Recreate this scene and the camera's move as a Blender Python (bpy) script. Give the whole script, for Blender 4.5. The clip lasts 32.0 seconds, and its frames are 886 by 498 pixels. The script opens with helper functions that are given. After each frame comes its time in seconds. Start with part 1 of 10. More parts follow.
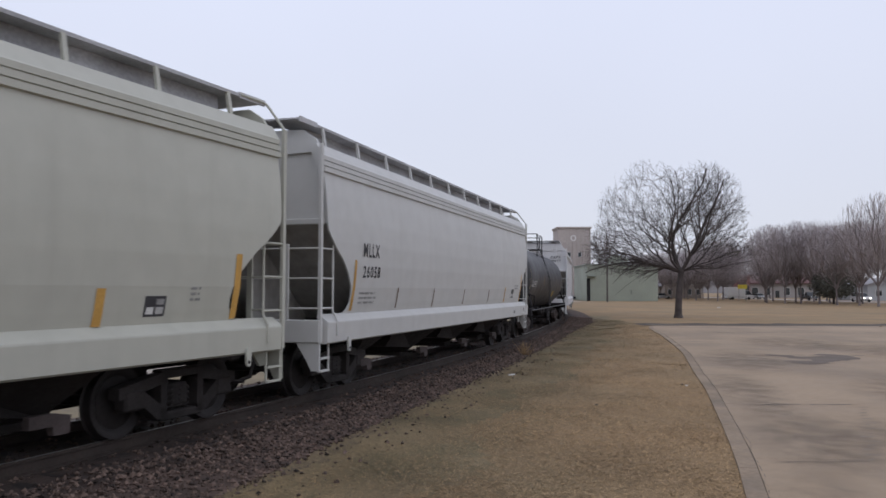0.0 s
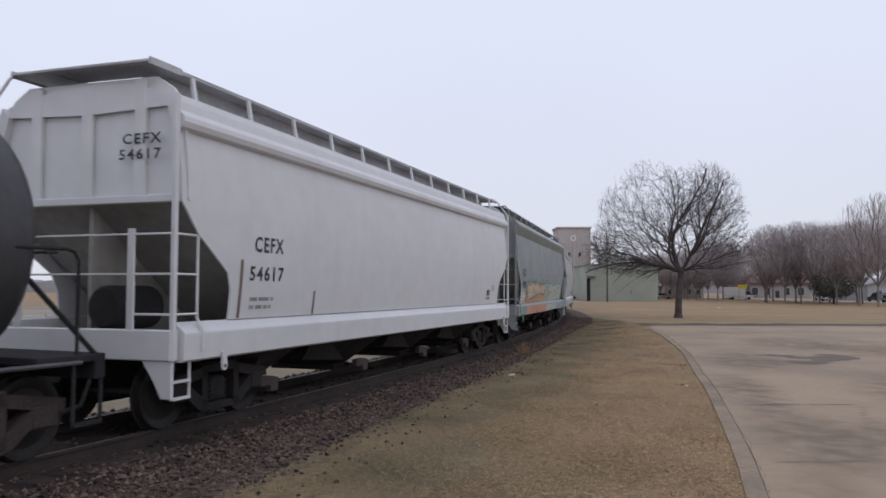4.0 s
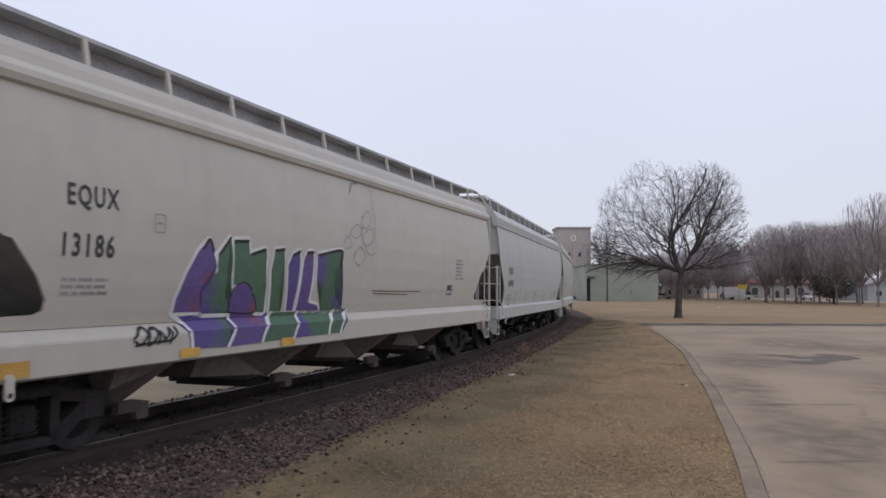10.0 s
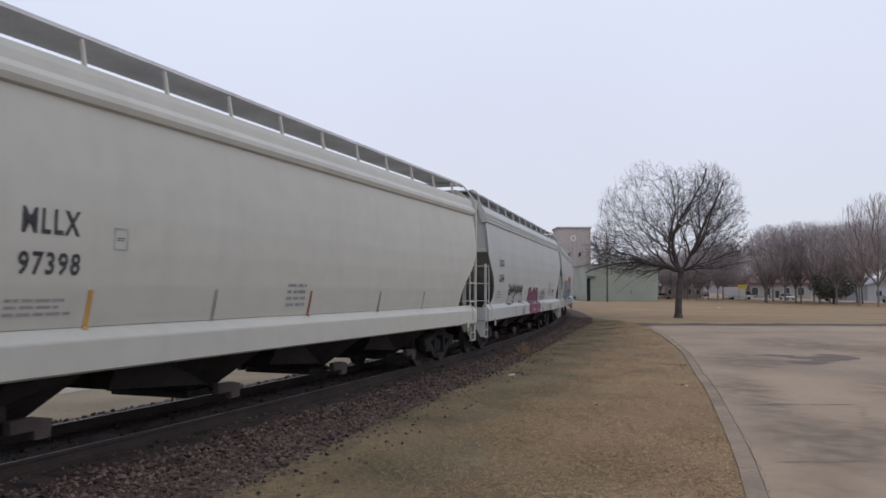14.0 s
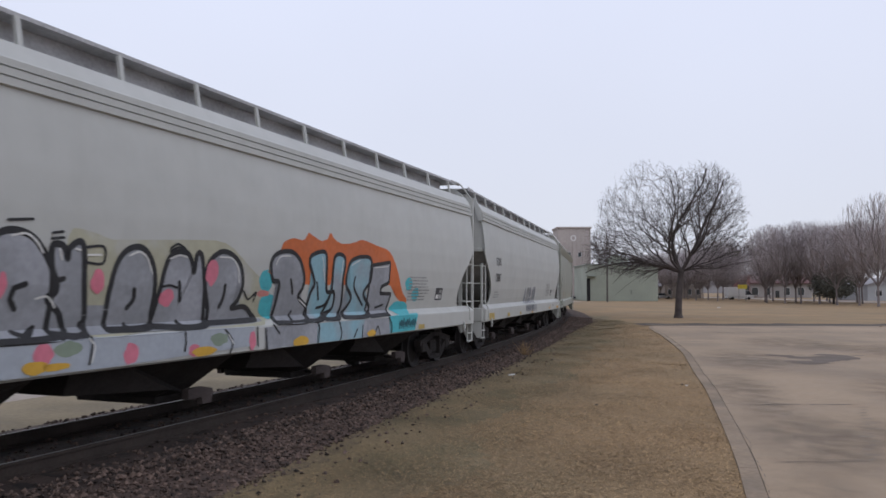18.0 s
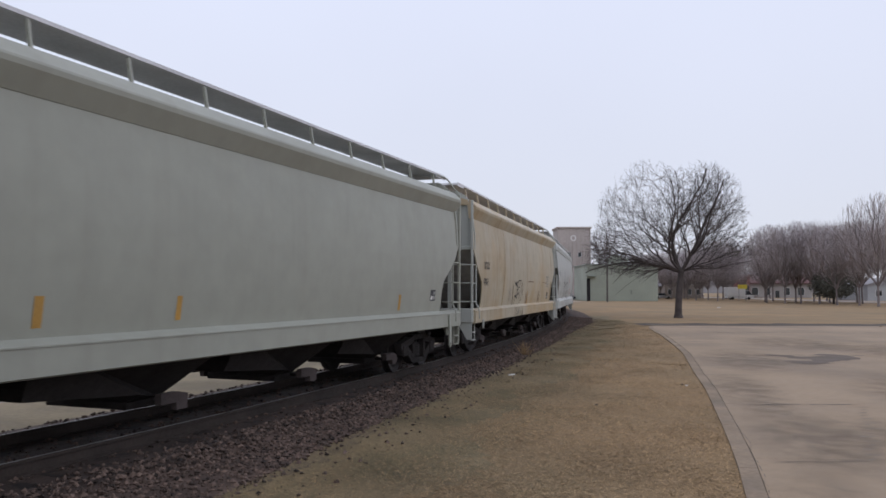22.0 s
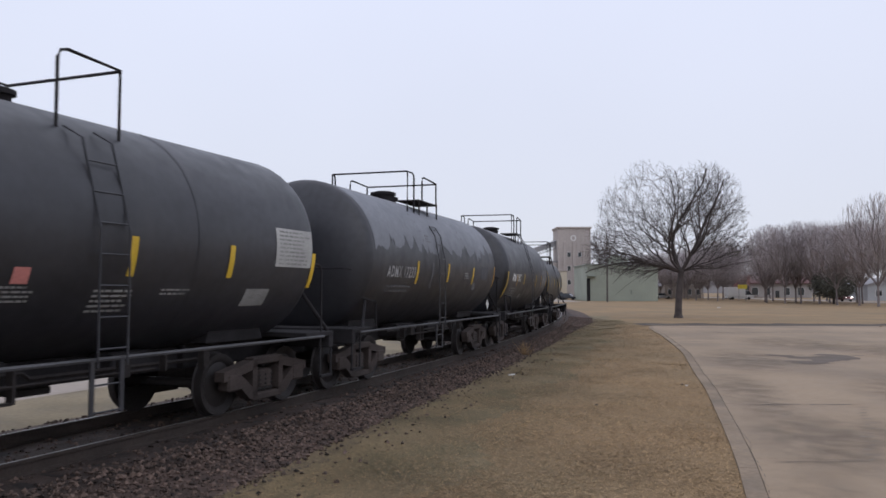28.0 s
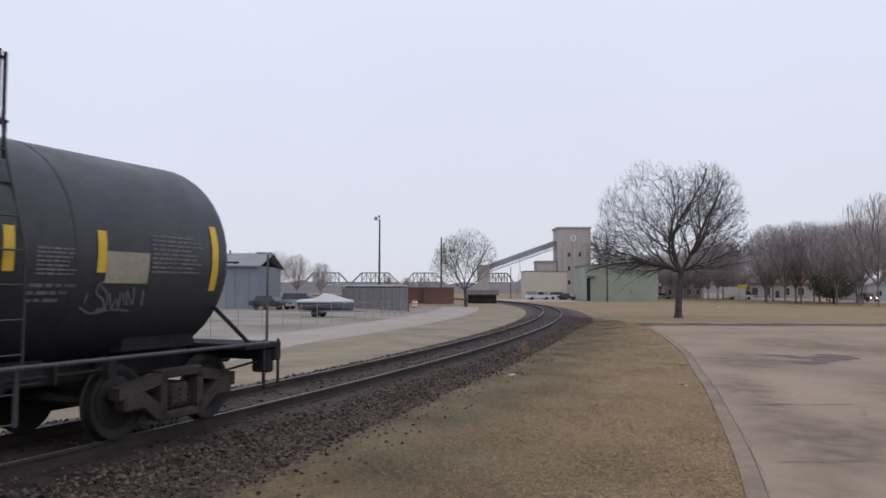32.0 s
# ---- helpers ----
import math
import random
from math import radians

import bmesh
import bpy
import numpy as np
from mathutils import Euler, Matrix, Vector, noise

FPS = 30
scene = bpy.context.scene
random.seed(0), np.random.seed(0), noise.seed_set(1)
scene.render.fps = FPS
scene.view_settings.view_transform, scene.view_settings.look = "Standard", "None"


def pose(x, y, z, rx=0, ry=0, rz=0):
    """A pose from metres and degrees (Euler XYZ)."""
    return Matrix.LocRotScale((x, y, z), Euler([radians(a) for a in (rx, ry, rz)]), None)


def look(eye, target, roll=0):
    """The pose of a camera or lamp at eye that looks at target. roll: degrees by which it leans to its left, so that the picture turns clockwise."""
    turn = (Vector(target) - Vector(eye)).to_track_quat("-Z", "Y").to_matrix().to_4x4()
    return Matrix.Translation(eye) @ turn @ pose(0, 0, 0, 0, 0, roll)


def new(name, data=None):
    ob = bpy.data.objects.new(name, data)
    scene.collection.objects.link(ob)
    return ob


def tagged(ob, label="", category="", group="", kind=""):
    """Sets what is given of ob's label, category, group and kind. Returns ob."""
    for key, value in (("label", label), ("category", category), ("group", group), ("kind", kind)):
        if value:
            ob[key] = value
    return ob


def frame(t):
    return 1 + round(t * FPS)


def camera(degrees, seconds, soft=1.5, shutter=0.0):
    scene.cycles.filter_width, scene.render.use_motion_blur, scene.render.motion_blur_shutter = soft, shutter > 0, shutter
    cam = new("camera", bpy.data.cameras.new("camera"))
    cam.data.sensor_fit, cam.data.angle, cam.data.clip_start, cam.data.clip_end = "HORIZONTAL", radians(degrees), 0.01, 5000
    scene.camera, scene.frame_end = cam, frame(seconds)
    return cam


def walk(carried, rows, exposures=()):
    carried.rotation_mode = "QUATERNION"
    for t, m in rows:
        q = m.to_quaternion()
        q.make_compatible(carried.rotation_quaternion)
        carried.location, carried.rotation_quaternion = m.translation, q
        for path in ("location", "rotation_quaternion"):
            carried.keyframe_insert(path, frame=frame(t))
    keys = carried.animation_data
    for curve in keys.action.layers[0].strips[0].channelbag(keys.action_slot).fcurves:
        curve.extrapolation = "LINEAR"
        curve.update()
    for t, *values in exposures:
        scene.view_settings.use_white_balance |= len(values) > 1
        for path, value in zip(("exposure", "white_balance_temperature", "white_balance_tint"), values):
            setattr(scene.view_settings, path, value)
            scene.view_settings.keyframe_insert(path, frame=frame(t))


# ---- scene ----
# ---- camera ----
cam = camera(58.29, 32.0, soft=1.6, shutter=0.12)
EYE = (0.0, 0.0, 1.859)
VIEW = look(EYE, (0.0, 10.0, 1.859 + 10 * math.tan(radians(2.961))), 0.135)
walk(cam, [(0.0, VIEW), (32.0, VIEW)],
     [(0.0, 0.045), (3.0, 0.05), (6.0, 0.1), (7.0, 0.09), (10.0, 0.05), (14.0, 0.035), (17.0, 0.055), (20.0, 0.075), (23.0, 0.07), (25.0, 0.045), (28.0, 0.09), (31.0, 0.05), (32.0, 0.05)])

# ---- world: overcast winter sky ----
world = bpy.data.worlds.new("overcast_sky")
scene.world = world
world.use_nodes = True
wn, wl = world.node_tree.nodes, world.node_tree.links
wn.clear()
w_out = wn.new("ShaderNodeOutputWorld")
w_bg = wn.new("ShaderNodeBackground")
w_sky = wn.new("ShaderNodeTexSky")
w_sky.sky_type, w_sky.sun_disc = "NISHITA", False
w_sky.sun_elevation, w_sky.sun_rotation = radians(32), radians(150)
w_dim = wn.new("ShaderNodeMix")
w_dim.data_type = "RGBA"
w_dim.blend_type = "MULTIPLY"
w_dim.inputs[0].default_value = 1.0
w_dim.inputs[7].default_value = (0.1, 0.1, 0.1, 1)
w_co = wn.new("ShaderNodeTexCoord")
w_sep = wn.new("ShaderNodeSeparateXYZ")
w_ramp = wn.new("ShaderNodeValToRGB")
w_ramp.color_ramp.elements[0].position, w_ramp.color_ramp.elements[0].color = 0.0, (0.69, 0.71, 0.80, 1)
w_ramp.color_ramp.elements[1].position, w_ramp.color_ramp.elements[1].color = 0.45, (0.78, 0.83, 1.02, 1)
w_top = w_ramp.color_ramp.elements.new(1.0)
w_top.color = (1.02, 1.05, 1.22, 1)
w_noise = wn.new("ShaderNodeTexNoise")
w_noise.inputs["Scale"].default_value, w_noise.inputs["Detail"].default_value = 2.2, 3
w_cloud = wn.new("ShaderNodeMapRange")
w_cloud.inputs[3].default_value, w_cloud.inputs[4].default_value = 0.95, 1.05
w_mul = wn.new("ShaderNodeMix")
w_mul.data_type, w_mul.blend_type = "RGBA", "MULTIPLY"
w_mul.inputs[0].default_value = 1.0
w_mix = wn.new("ShaderNodeMix")
w_mix.data_type = "RGBA"
w_mix.inputs[0].default_value = 0.92
wl.new(w_sky.outputs[0], w_dim.inputs[6])
wl.new(w_co.outputs["Generated"], w_sep.inputs[0])
wl.new(w_sep.outputs[2], w_ramp.inputs[0])
wl.new(w_co.outputs["Generated"], w_noise.inputs["Vector"])
wl.new(w_noise.outputs[0], w_cloud.inputs[0])
wl.new(w_ramp.outputs[0], w_mul.inputs[6])
wl.new(w_cloud.outputs[0], w_mul.inputs[7])
wl.new(w_dim.outputs[2], w_mix.inputs[6])
wl.new(w_mul.outputs[2], w_mix.inputs[7])
wl.new(w_mix.outputs[2], w_bg.inputs[0])
wl.new(w_bg.outputs[0], w_out.inputs[0])
w_bg.inputs[1].default_value = 1.0

sun_data = bpy.data.lights.new("veiled_sun", "SUN")
sun_data.energy, sun_data.angle, sun_data.color = 0.25, radians(40), (1.0, 0.97, 0.93)
sun = new("veiled_sun", sun_data)
sun.matrix_world = look((20, -34, 30), (0, 0, 0))


# ---- materials ----
def material(name, base, rough=0.7, metal=0.0, vary=0.15, size=3.0, streak=0.0, streak_tint=(0.12, 0.1, 0.08),
             bump=0.0, bump_size=60.0, tint=None, tint_size=0.6, tint_edge=(0.45, 0.65), per_object=0.0, per_island=0.0, spec=0.4, tint_stretch=(1, 1, 1)):
    """A procedural surface: base colour broken at two scales, optional downward streaks, a second tint in patches, fine relief."""
    m = bpy.data.materials.new(name)
    m.use_nodes = True
    n, l = m.node_tree.nodes, m.node_tree.links
    b = n["Principled BSDF"]
    b.inputs["Roughness"].default_value, b.inputs["Metallic"].default_value = rough, metal
    b.inputs["Specular IOR Level"].default_value = spec
    co = n.new("ShaderNodeTexCoord").outputs["Object"]

    def noise_of(scale, detail=4.0, stretch=(1, 1, 1)):
        mp = n.new("ShaderNodeMapping")
        mp.inputs["Scale"].default_value = stretch
        l.new(co, mp.inputs[0])
        t = n.new("ShaderNodeTexNoise")
        t.inputs["Scale"].default_value, t.inputs["Detail"].default_value = scale, detail
        l.new(mp.outputs[0], t.inputs["Vector"])
        return t.outputs[0]

    def ranged(value, a, z, lo, hi):
        r = n.new("ShaderNodeMapRange")
        for i, v in enumerate((a, z, lo, hi)):
            r.inputs[i + 1].default_value = v
        l.new(value, r.inputs[0])
        return r.outputs[0]

    def mixed(kind, fac, a, c):
        x = n.new("ShaderNodeMix")
        x.data_type, x.blend_type = "RGBA", kind
        for slot, v in ((0, fac), (6, a), (7, c)):
            if isinstance(v, (int, float)):
                x.inputs[slot].default_value = v
            elif isinstance(v, tuple):
                x.inputs[slot].default_value = (*v, 1) if len(v) == 3 else v
            else:
                l.new(v, x.inputs[slot])
        return x.outputs[2]

    colour = tuple(base)
    if tint:
        colour = mixed("MIX", ranged(noise_of(tint_size, 5, tint_stretch), tint_edge[0], tint_edge[1], 0, 1), colour, tuple(tint))
    broad = ranged(noise_of(size * 0.25), 0.3, 0.7, 1 - vary, 1 + vary)
    fine = ranged(noise_of(size * 6, 6), 0.3, 0.7, 1 - vary * 0.6, 1 + vary * 0.6)
    colour = mixed("MULTIPLY", 1.0, colour, broad)
    colour = mixed("MULTIPLY", 1.0, colour, fine)
    if streak:
        f = ranged(noise_of(1.6, 6, (2.2, 2.2, 0.12)), 0.5, 0.78, 0, streak)
        colour = mixed("MIX", f, colour, tuple(streak_tint))
    if per_object:
        r = n.new("ShaderNodeObjectInfo").outputs["Random"]
        colour = mixed("MULTIPLY", 1.0, colour, ranged(r, 0, 1, 1 - per_object, 1 + per_object))
    if per_island:
        r = n.new("ShaderNodeNewGeometry").outputs["Random Per Island"]
        colour = mixed("MULTIPLY", 1.0, colour, ranged(r, 0, 1, 1 - per_island, 1 + per_island))
    if isinstance(colour, tuple):
        b.inputs["Base Color"].default_value = (*colour, 1)
    else:
        l.new(colour, b.inputs["Base Color"])
    l.new(ranged(noise_of(size * 2), 0.3, 0.7, max(0.02, rough - 0.08), min(1, rough + 0.08)), b.inputs["Roughness"])
    if bump:
        bp = n.new("ShaderNodeBump")
        bp.inputs["Strength"].default_value, bp.inputs["Distance"].default_value = bump, 0.02
        l.new(noise_of(bump_size, 5), bp.inputs["Height"])
        l.new(bp.outputs[0], b.inputs["Normal"])
    return m


def glowing(name, base, strength):
    m = material(name, base, 0.3)
    b = m.node_tree.nodes["Principled BSDF"]
    b.inputs["Emission Color"].default_value, b.inputs["Emission Strength"].default_value = (*base, 1), strength
    return m


def glass(name):
    m = bpy.data.materials.new(name)
    m.use_nodes = True
    b = m.node_tree.nodes["Principled BSDF"]
    b.inputs["Base Color"].default_value = (0.03, 0.035, 0.04, 1)
    b.inputs["Roughness"].default_value = 0.06
    return m


def soft_stain(name, base, strength, scale):
    """Dirt that thins out towards the rim of its patch, broken by noise."""
    m = material(name, base, 0.95, vary=0.2, size=4)
    n, l = m.node_tree.nodes, m.node_tree.links
    tc = n.new("ShaderNodeTexCoord")
    mp = n.new("ShaderNodeMapping")
    mp.inputs["Location"].default_value, mp.inputs["Scale"].default_value = (-1, -1, 0), (2, 2, 0)
    l.new(tc.outputs["Generated"], mp.inputs[0])
    g = n.new("ShaderNodeTexGradient")
    g.gradient_type = "SPHERICAL"
    l.new(mp.outputs[0], g.inputs[0])
    t = n.new("ShaderNodeTexNoise")
    t.inputs["Scale"].default_value, t.inputs["Detail"].default_value = scale, 7
    l.new(tc.outputs["Object"], t.inputs["Vector"])
    r = n.new("ShaderNodeMapRange")
    for k, v in enumerate((0.3, 0.68, 0.0, 1.0)):
        r.inputs[k + 1].default_value = v
    l.new(t.outputs[0], r.inputs[0])
    e = n.new("ShaderNodeMapRange")
    for k, v in enumerate((0.0, 0.6, 0.0, strength)):
        e.inputs[k + 1].default_value = v
    l.new(g.outputs["Fac"], e.inputs[0])
    x = n.new("ShaderNodeMath")
    x.operation = "MULTIPLY"
    l.new(r.outputs[0], x.inputs[0])
    l.new(e.outputs[0], x.inputs[1])
    l.new(x.outputs[0], n["Principled BSDF"].inputs["Alpha"])
    return m


M = {}
M["grass"] = material("dormant_grass", (0.27, 0.176, 0.088), 0.95, vary=0.11, size=2.6, tint=(0.21, 0.15, 0.081), tint_size=0.16, tint_edge=(0.38, 0.64))
M["blade"] = material("dry_grass_blade", (0.31, 0.202, 0.102), 0.9, vary=0.14, size=2.6, per_island=0.46, tint=(0.235, 0.166, 0.09), tint_size=0.16, tint_edge=(0.38, 0.64))
M["verge_dark"] = material("dirty_ballast_edge", (0.15, 0.112, 0.068), 0.95, vary=0.25, size=3, tint=(0.1, 0.074, 0.05), tint_size=1.2)
M["verge"] = material("thin_dead_grass", (0.198, 0.15, 0.082), 0.95, vary=0.18, size=2.5, tint=(0.15, 0.122, 0.066), tint_size=0.7, per_island=0.42)
M["ballast"] = material("ballast_bed", (0.066, 0.043, 0.034), 0.95, vary=0.35, size=8, bump=0.8, bump_size=28, tint=(0.085, 0.055, 0.043), tint_size=2.0)
M["oily"] = material("oily_ballast", (0.042, 0.029, 0.024), 0.9, vary=0.4, size=8, bump=1.0, bump_size=28)
M["soil"] = material("bare_soil", (0.07, 0.054, 0.043), 0.95, vary=0.3, size=1.5)
M["stone"] = material("ballast_stone", (0.08, 0.055, 0.044), 0.9, vary=0.25, size=6, per_island=0.8)
M["concrete"] = material("worn_concrete", (0.3, 0.222, 0.148), 0.85, vary=0.12, size=1.1, tint=(0.215, 0.162, 0.113), tint_size=0.32, tint_edge=(0.4, 0.7), tint_stretch=(1.0, 0.6, 1.0), bump=0.15, bump_size=90)
M["edging"] = material("dirty_edging", (0.24, 0.18, 0.123), 0.9, vary=0.22, size=2.5, tint=(0.185, 0.142, 0.102), tint_size=0.8)
M["spall"] = material("spalled_concrete", (0.2, 0.162, 0.125), 0.95, vary=0.3, size=6)
M["joint"] = material("joint_filler", (0.095, 0.08, 0.068), 0.95, vary=0.3, size=6)
M["damp"] = material("damp_patch", (0.125, 0.098, 0.077), 0.95, vary=0.15, size=3)
M["grit_stain"] = soft_stain("thin_dark_grit", (0.14, 0.113, 0.09), 0.4, 1.6)
M["rust_stain"] = soft_stain("thin_brown_dirt", (0.2, 0.145, 0.1), 0.4, 1.9)
M["gravel"] = material("grey_gravel_yard", (0.27, 0.235, 0.195), 0.95, vary=0.18, size=0.6, tint=(0.2, 0.17, 0.125), tint_size=0.12, bump=0.3)
M["asphalt"] = material("grey_road", (0.34, 0.29, 0.245), 0.9, vary=0.1, size=1.0, bump=0.2, bump_size=80)
# Grass across the track greyed so that mist is part of its colour.
M["far_verge"] = material("haze_greyed_grass", (0.25, 0.2, 0.125), 0.95, vary=0.2, size=1.8, tint=(0.2, 0.165, 0.11), tint_size=0.5)
M["rail_steel"] = material("rail_steel", (0.034, 0.025, 0.021), 0.85, 0.0, vary=0.3, size=5)
M["rail_head"] = material("worn_rail_head", (0.3, 0.29, 0.28), 0.5, 0.9, vary=0.2, size=5)
M["sleeper"] = material("tarred_sleeper", (0.026, 0.02, 0.018), 0.9, vary=0.4, size=5, per_object=0.15)
M["bark"] = material("grey_bark", (0.068, 0.056, 0.053), 0.95, vary=0.35, size=8, bump=0.6, bump_size=30)
M["twig"] = material("bare_twigs", (0.08, 0.068, 0.067), 0.95, vary=0.3, size=3)
# Street tree bark and twigs lightened: distance haze is in the base colour.
M["hazed_bark"] = material("street_tree_bark", (0.2, 0.17, 0.165), 0.95, vary=0.3, size=4)
M["hazed_twig"] = material("hazed_twigs", (0.41, 0.365, 0.365), 0.95, vary=0.2, size=0.5)
M["mid_twig"] = material("grey_brown_twigs", (0.12, 0.098, 0.094), 0.95, vary=0.25, size=1.0)
M["needles"] = material("dark_evergreen", (0.1, 0.1, 0.085), 0.95, vary=0.3, size=2, per_island=0.4)
# Far woods and bridge piers: grey haze is put into the colour.
M["haze_wood"] = material("hazed_woods", (0.3, 0.29, 0.3), 1.0, vary=0.12, size=0.05)
M["black"] = material("sooty_black", (0.024, 0.0225, 0.0245), 0.9, vary=0.3, size=4, spec=0.2)
M["soot"] = material("sooty_grey_paint", (0.3, 0.29, 0.275), 0.8, vary=0.2, size=0.8, streak=0.3, streak_tint=(0.05, 0.045, 0.04))
# Dark iron; shade beneath the cars is darkened into its colour.
M["under"] = material("shaded_brake_dust_iron", (0.022, 0.0185, 0.018), 0.85, 0.2, vary=0.4, size=5, bump=0.3)
M["dusty_bay"] = material("dusty_grey_hopper_paint", (0.15, 0.13, 0.115), 0.9, vary=0.3, size=2, streak=0.6, streak_tint=(0.05, 0.04, 0.035))
M["drive"] = material("dusty_grey_casting", (0.06, 0.047, 0.045), 0.9, vary=0.3, size=6)
M["dusty_iron"] = material("dusty_brown_iron", (0.044, 0.034, 0.031), 0.9, 0.1, vary=0.4, size=5)
M["wheel"] = material("wheel_iron", (0.025, 0.0215, 0.0215), 0.65, 0.3, vary=0.3, size=6)
M["grate"] = material("galvanised_grating", (0.4, 0.4, 0.41), 0.7, 0.3, vary=0.25, size=4)
# Pale grating raised further: light missing on its underside is in the colour.
M["grate_light"] = material("pale_galvanised_grating", (0.62, 0.62, 0.64), 0.6, 0.3, vary=0.15, size=4)
M["tank_black"] = material("black_tank_paint", (0.026, 0.0265, 0.032), 0.45, vary=0.3, size=1.2, streak=0.3, streak_tint=(0.045, 0.044, 0.046), spec=0.5)
M["tank_dark"] = material("dull_black_tank_paint", (0.036, 0.0355, 0.039), 0.5, vary=0.3, size=1.2, streak=0.3, streak_tint=(0.05, 0.047, 0.045), spec=0.4)
M["rail_grey"] = material("worn_grey_rail", (0.075, 0.075, 0.08), 0.7, 0.2, vary=0.3, size=4)
M["yellow"] = material("yellow_marking", (0.6, 0.4, 0.035), 0.5, vary=0.15, size=6)
M["white_letter"] = material("white_stencil", (0.62, 0.62, 0.6), 0.7, vary=0.25, size=8)
M["dark_letter"] = material("dark_stencil", (0.04, 0.04, 0.045), 0.7, vary=0.3, size=8)
M["dim_letter"] = material("dim_white_stencil", (0.3, 0.3, 0.3), 0.8, vary=0.35, size=8)
M["grey_letter"] = material("faded_stencil", (0.25, 0.25, 0.245), 0.8, vary=0.3, size=8)
M["worn_letter"] = material("worn_grey_stencil", (0.12, 0.12, 0.125), 0.85, vary=0.35, size=8)
M["glass"] = glass("dark_glass")


# ---- small mesh maker ----
class Shape:
    """Collects vertices and faces of one piece."""

    def __init__(self):
        self.v, self.f = [], []

    def add(self, verts, faces):
        k = len(self.v)
        self.v += [tuple(p) for p in verts]
        self.f += [tuple(i + k for i in q) for q in faces]
        return self

    def box(self, lo, hi, c=0.0):
        lo, hi = Vector(lo), Vector(hi)
        if c <= 0:
            vs = [(x, y, z) for x in (lo.x, hi.x) for y in (lo.y, hi.y) for z in (lo.z, hi.z)]
            return self.add(vs, [(0, 1, 3, 2), (4, 6, 7, 5), (0, 4, 5, 1), (2, 3, 7, 6), (0, 2, 6, 4), (1, 5, 7, 3)])
        vs, idx = [], {}
        for i in (0, 1):
            for j in (0, 1):
                for k in (0, 1):
                    p = ((lo.x, hi.x)[i], (lo.y, hi.y)[j], (lo.z, hi.z)[k])
                    s = (1 - 2 * i, 1 - 2 * j, 1 - 2 * k)
                    for a in range(3):
                        q = [p[b] + (0 if b == a else c * s[b]) for b in range(3)]
                        idx[i, j, k, a] = len(vs)
                        vs.append(q)
        fs = []
        for a in range(3):
            b, d = (a + 1) % 3, (a + 2) % 3
            for e in (0, 1):
                ring = []
                for (u, w) in ((0, 0), (1, 0), (1, 1), (0, 1)):
                    key = [0, 0, 0]
                    key[a], key[b], key[d] = e, u, w
                    ring.append(idx[key[0], key[1], key[2], a])
                fs.append(ring if e else ring[::-1])
        for a in range(3):
            b, d = (a + 1) % 3, (a + 2) % 3
            for u in (0, 1):
                for w in (0, 1):
                    k0, k1 = [0, 0, 0], [0, 0, 0]
                    k0[a], k1[a] = 0, 1
                    k0[b] = k1[b] = u
                    k0[d] = k1[d] = w
                    q = [idx[(*k0, b)], idx[(*k1, b)], idx[(*k1, d)], idx[(*k0, d)]]
                    fs.append(q if (u + w) % 2 == 0 else q[::-1])
        for i in (0, 1):
            for j in (0, 1):
                for k in (0, 1):
                    t = [idx[i, j, k, 0], idx[i, j, k, 1], idx[i, j, k, 2]]
                    fs.append(t if (i + j + k) % 2 else t[::-1])
        return self.add(vs, fs)

    def tube(self, pts, r, n=6, closed=False):
        pts = [Vector(p) for p in pts]
        rs = list(r) if isinstance(r, (list, tuple)) else [r] * len(pts)
        m = len(pts)
        vs = []
        for i, p in enumerate(pts):
            if closed:
                d = pts[(i + 1) % m] - pts[i - 1]
            else:
                d = pts[min(i + 1, m - 1)] - pts[max(i - 1, 0)]
            d.normalize()
            up = Vector((0, 0, 1)) if abs(d.z) < 0.95 else Vector((1, 0, 0))
            a = d.cross(up).normalized()
            b = a.cross(d)
            vs += [p + (a * math.cos(q) + b * math.sin(q)) * rs[i] for q in (2 * math.pi * k / n for k in range(n))]
        fs = []
        for i in range(m if closed else m - 1):
            j = (i + 1) % m
            fs += [(i * n + k, i * n + (k + 1) % n, j * n + (k + 1) % n, j * n + k) for k in range(n)]
        if not closed:
            fs += [tuple(range(n))[::-1], tuple((m - 1) * n + k for k in range(n))]
        return self.add(vs, fs)

    def loft(self, rings, close=True, caps=False):
        n = len(rings[0])
        vs = [p for ring in rings for p in ring]
        fs = []
        for i in range(len(rings) - 1):
            for k in range(n if close else n - 1):
                fs.append((i * n + k, i * n + (k + 1) % n, (i + 1) * n + (k + 1) % n, (i + 1) * n + k))
        if caps:
            fs += [tuple(range(n))[::-1], tuple((len(rings) - 1) * n + k for k in range(n))]
        return self.add(vs, fs)

    def slab(self, outline, a, b, axis=1):
        """A flat outline of (u, w) pushed through from a to b along an axis (0 x, 1 y, 2 z)."""
        def at(u, w, d):
            return ((d, u, w), (u, d, w), (u, w, d))[axis]
        return self.loft([[at(u, w, a) for u, w in outline], [at(u, w, b) for u, w in outline]], True, True)

    def disc(self, centre, r, y0, y1, n=20):
        """A round plate across y."""
        cx, cz = centre
        return self.slab([(cx + r * math.cos(2 * math.pi * k / n), cz + r * math.sin(2 * math.pi * k / n)) for k in range(n)], y0, y1, 1)

    def mesh(self, name, mat, smooth=0.0):
        me = bpy.data.meshes.new(name)
        me.from_pydata(self.v, [], self.f)
        if mat:
            me.materials.append(mat)
        bm = bmesh.new()
        bm.from_mesh(me)
        bmesh.ops.recalc_face_normals(bm, faces=bm.faces)
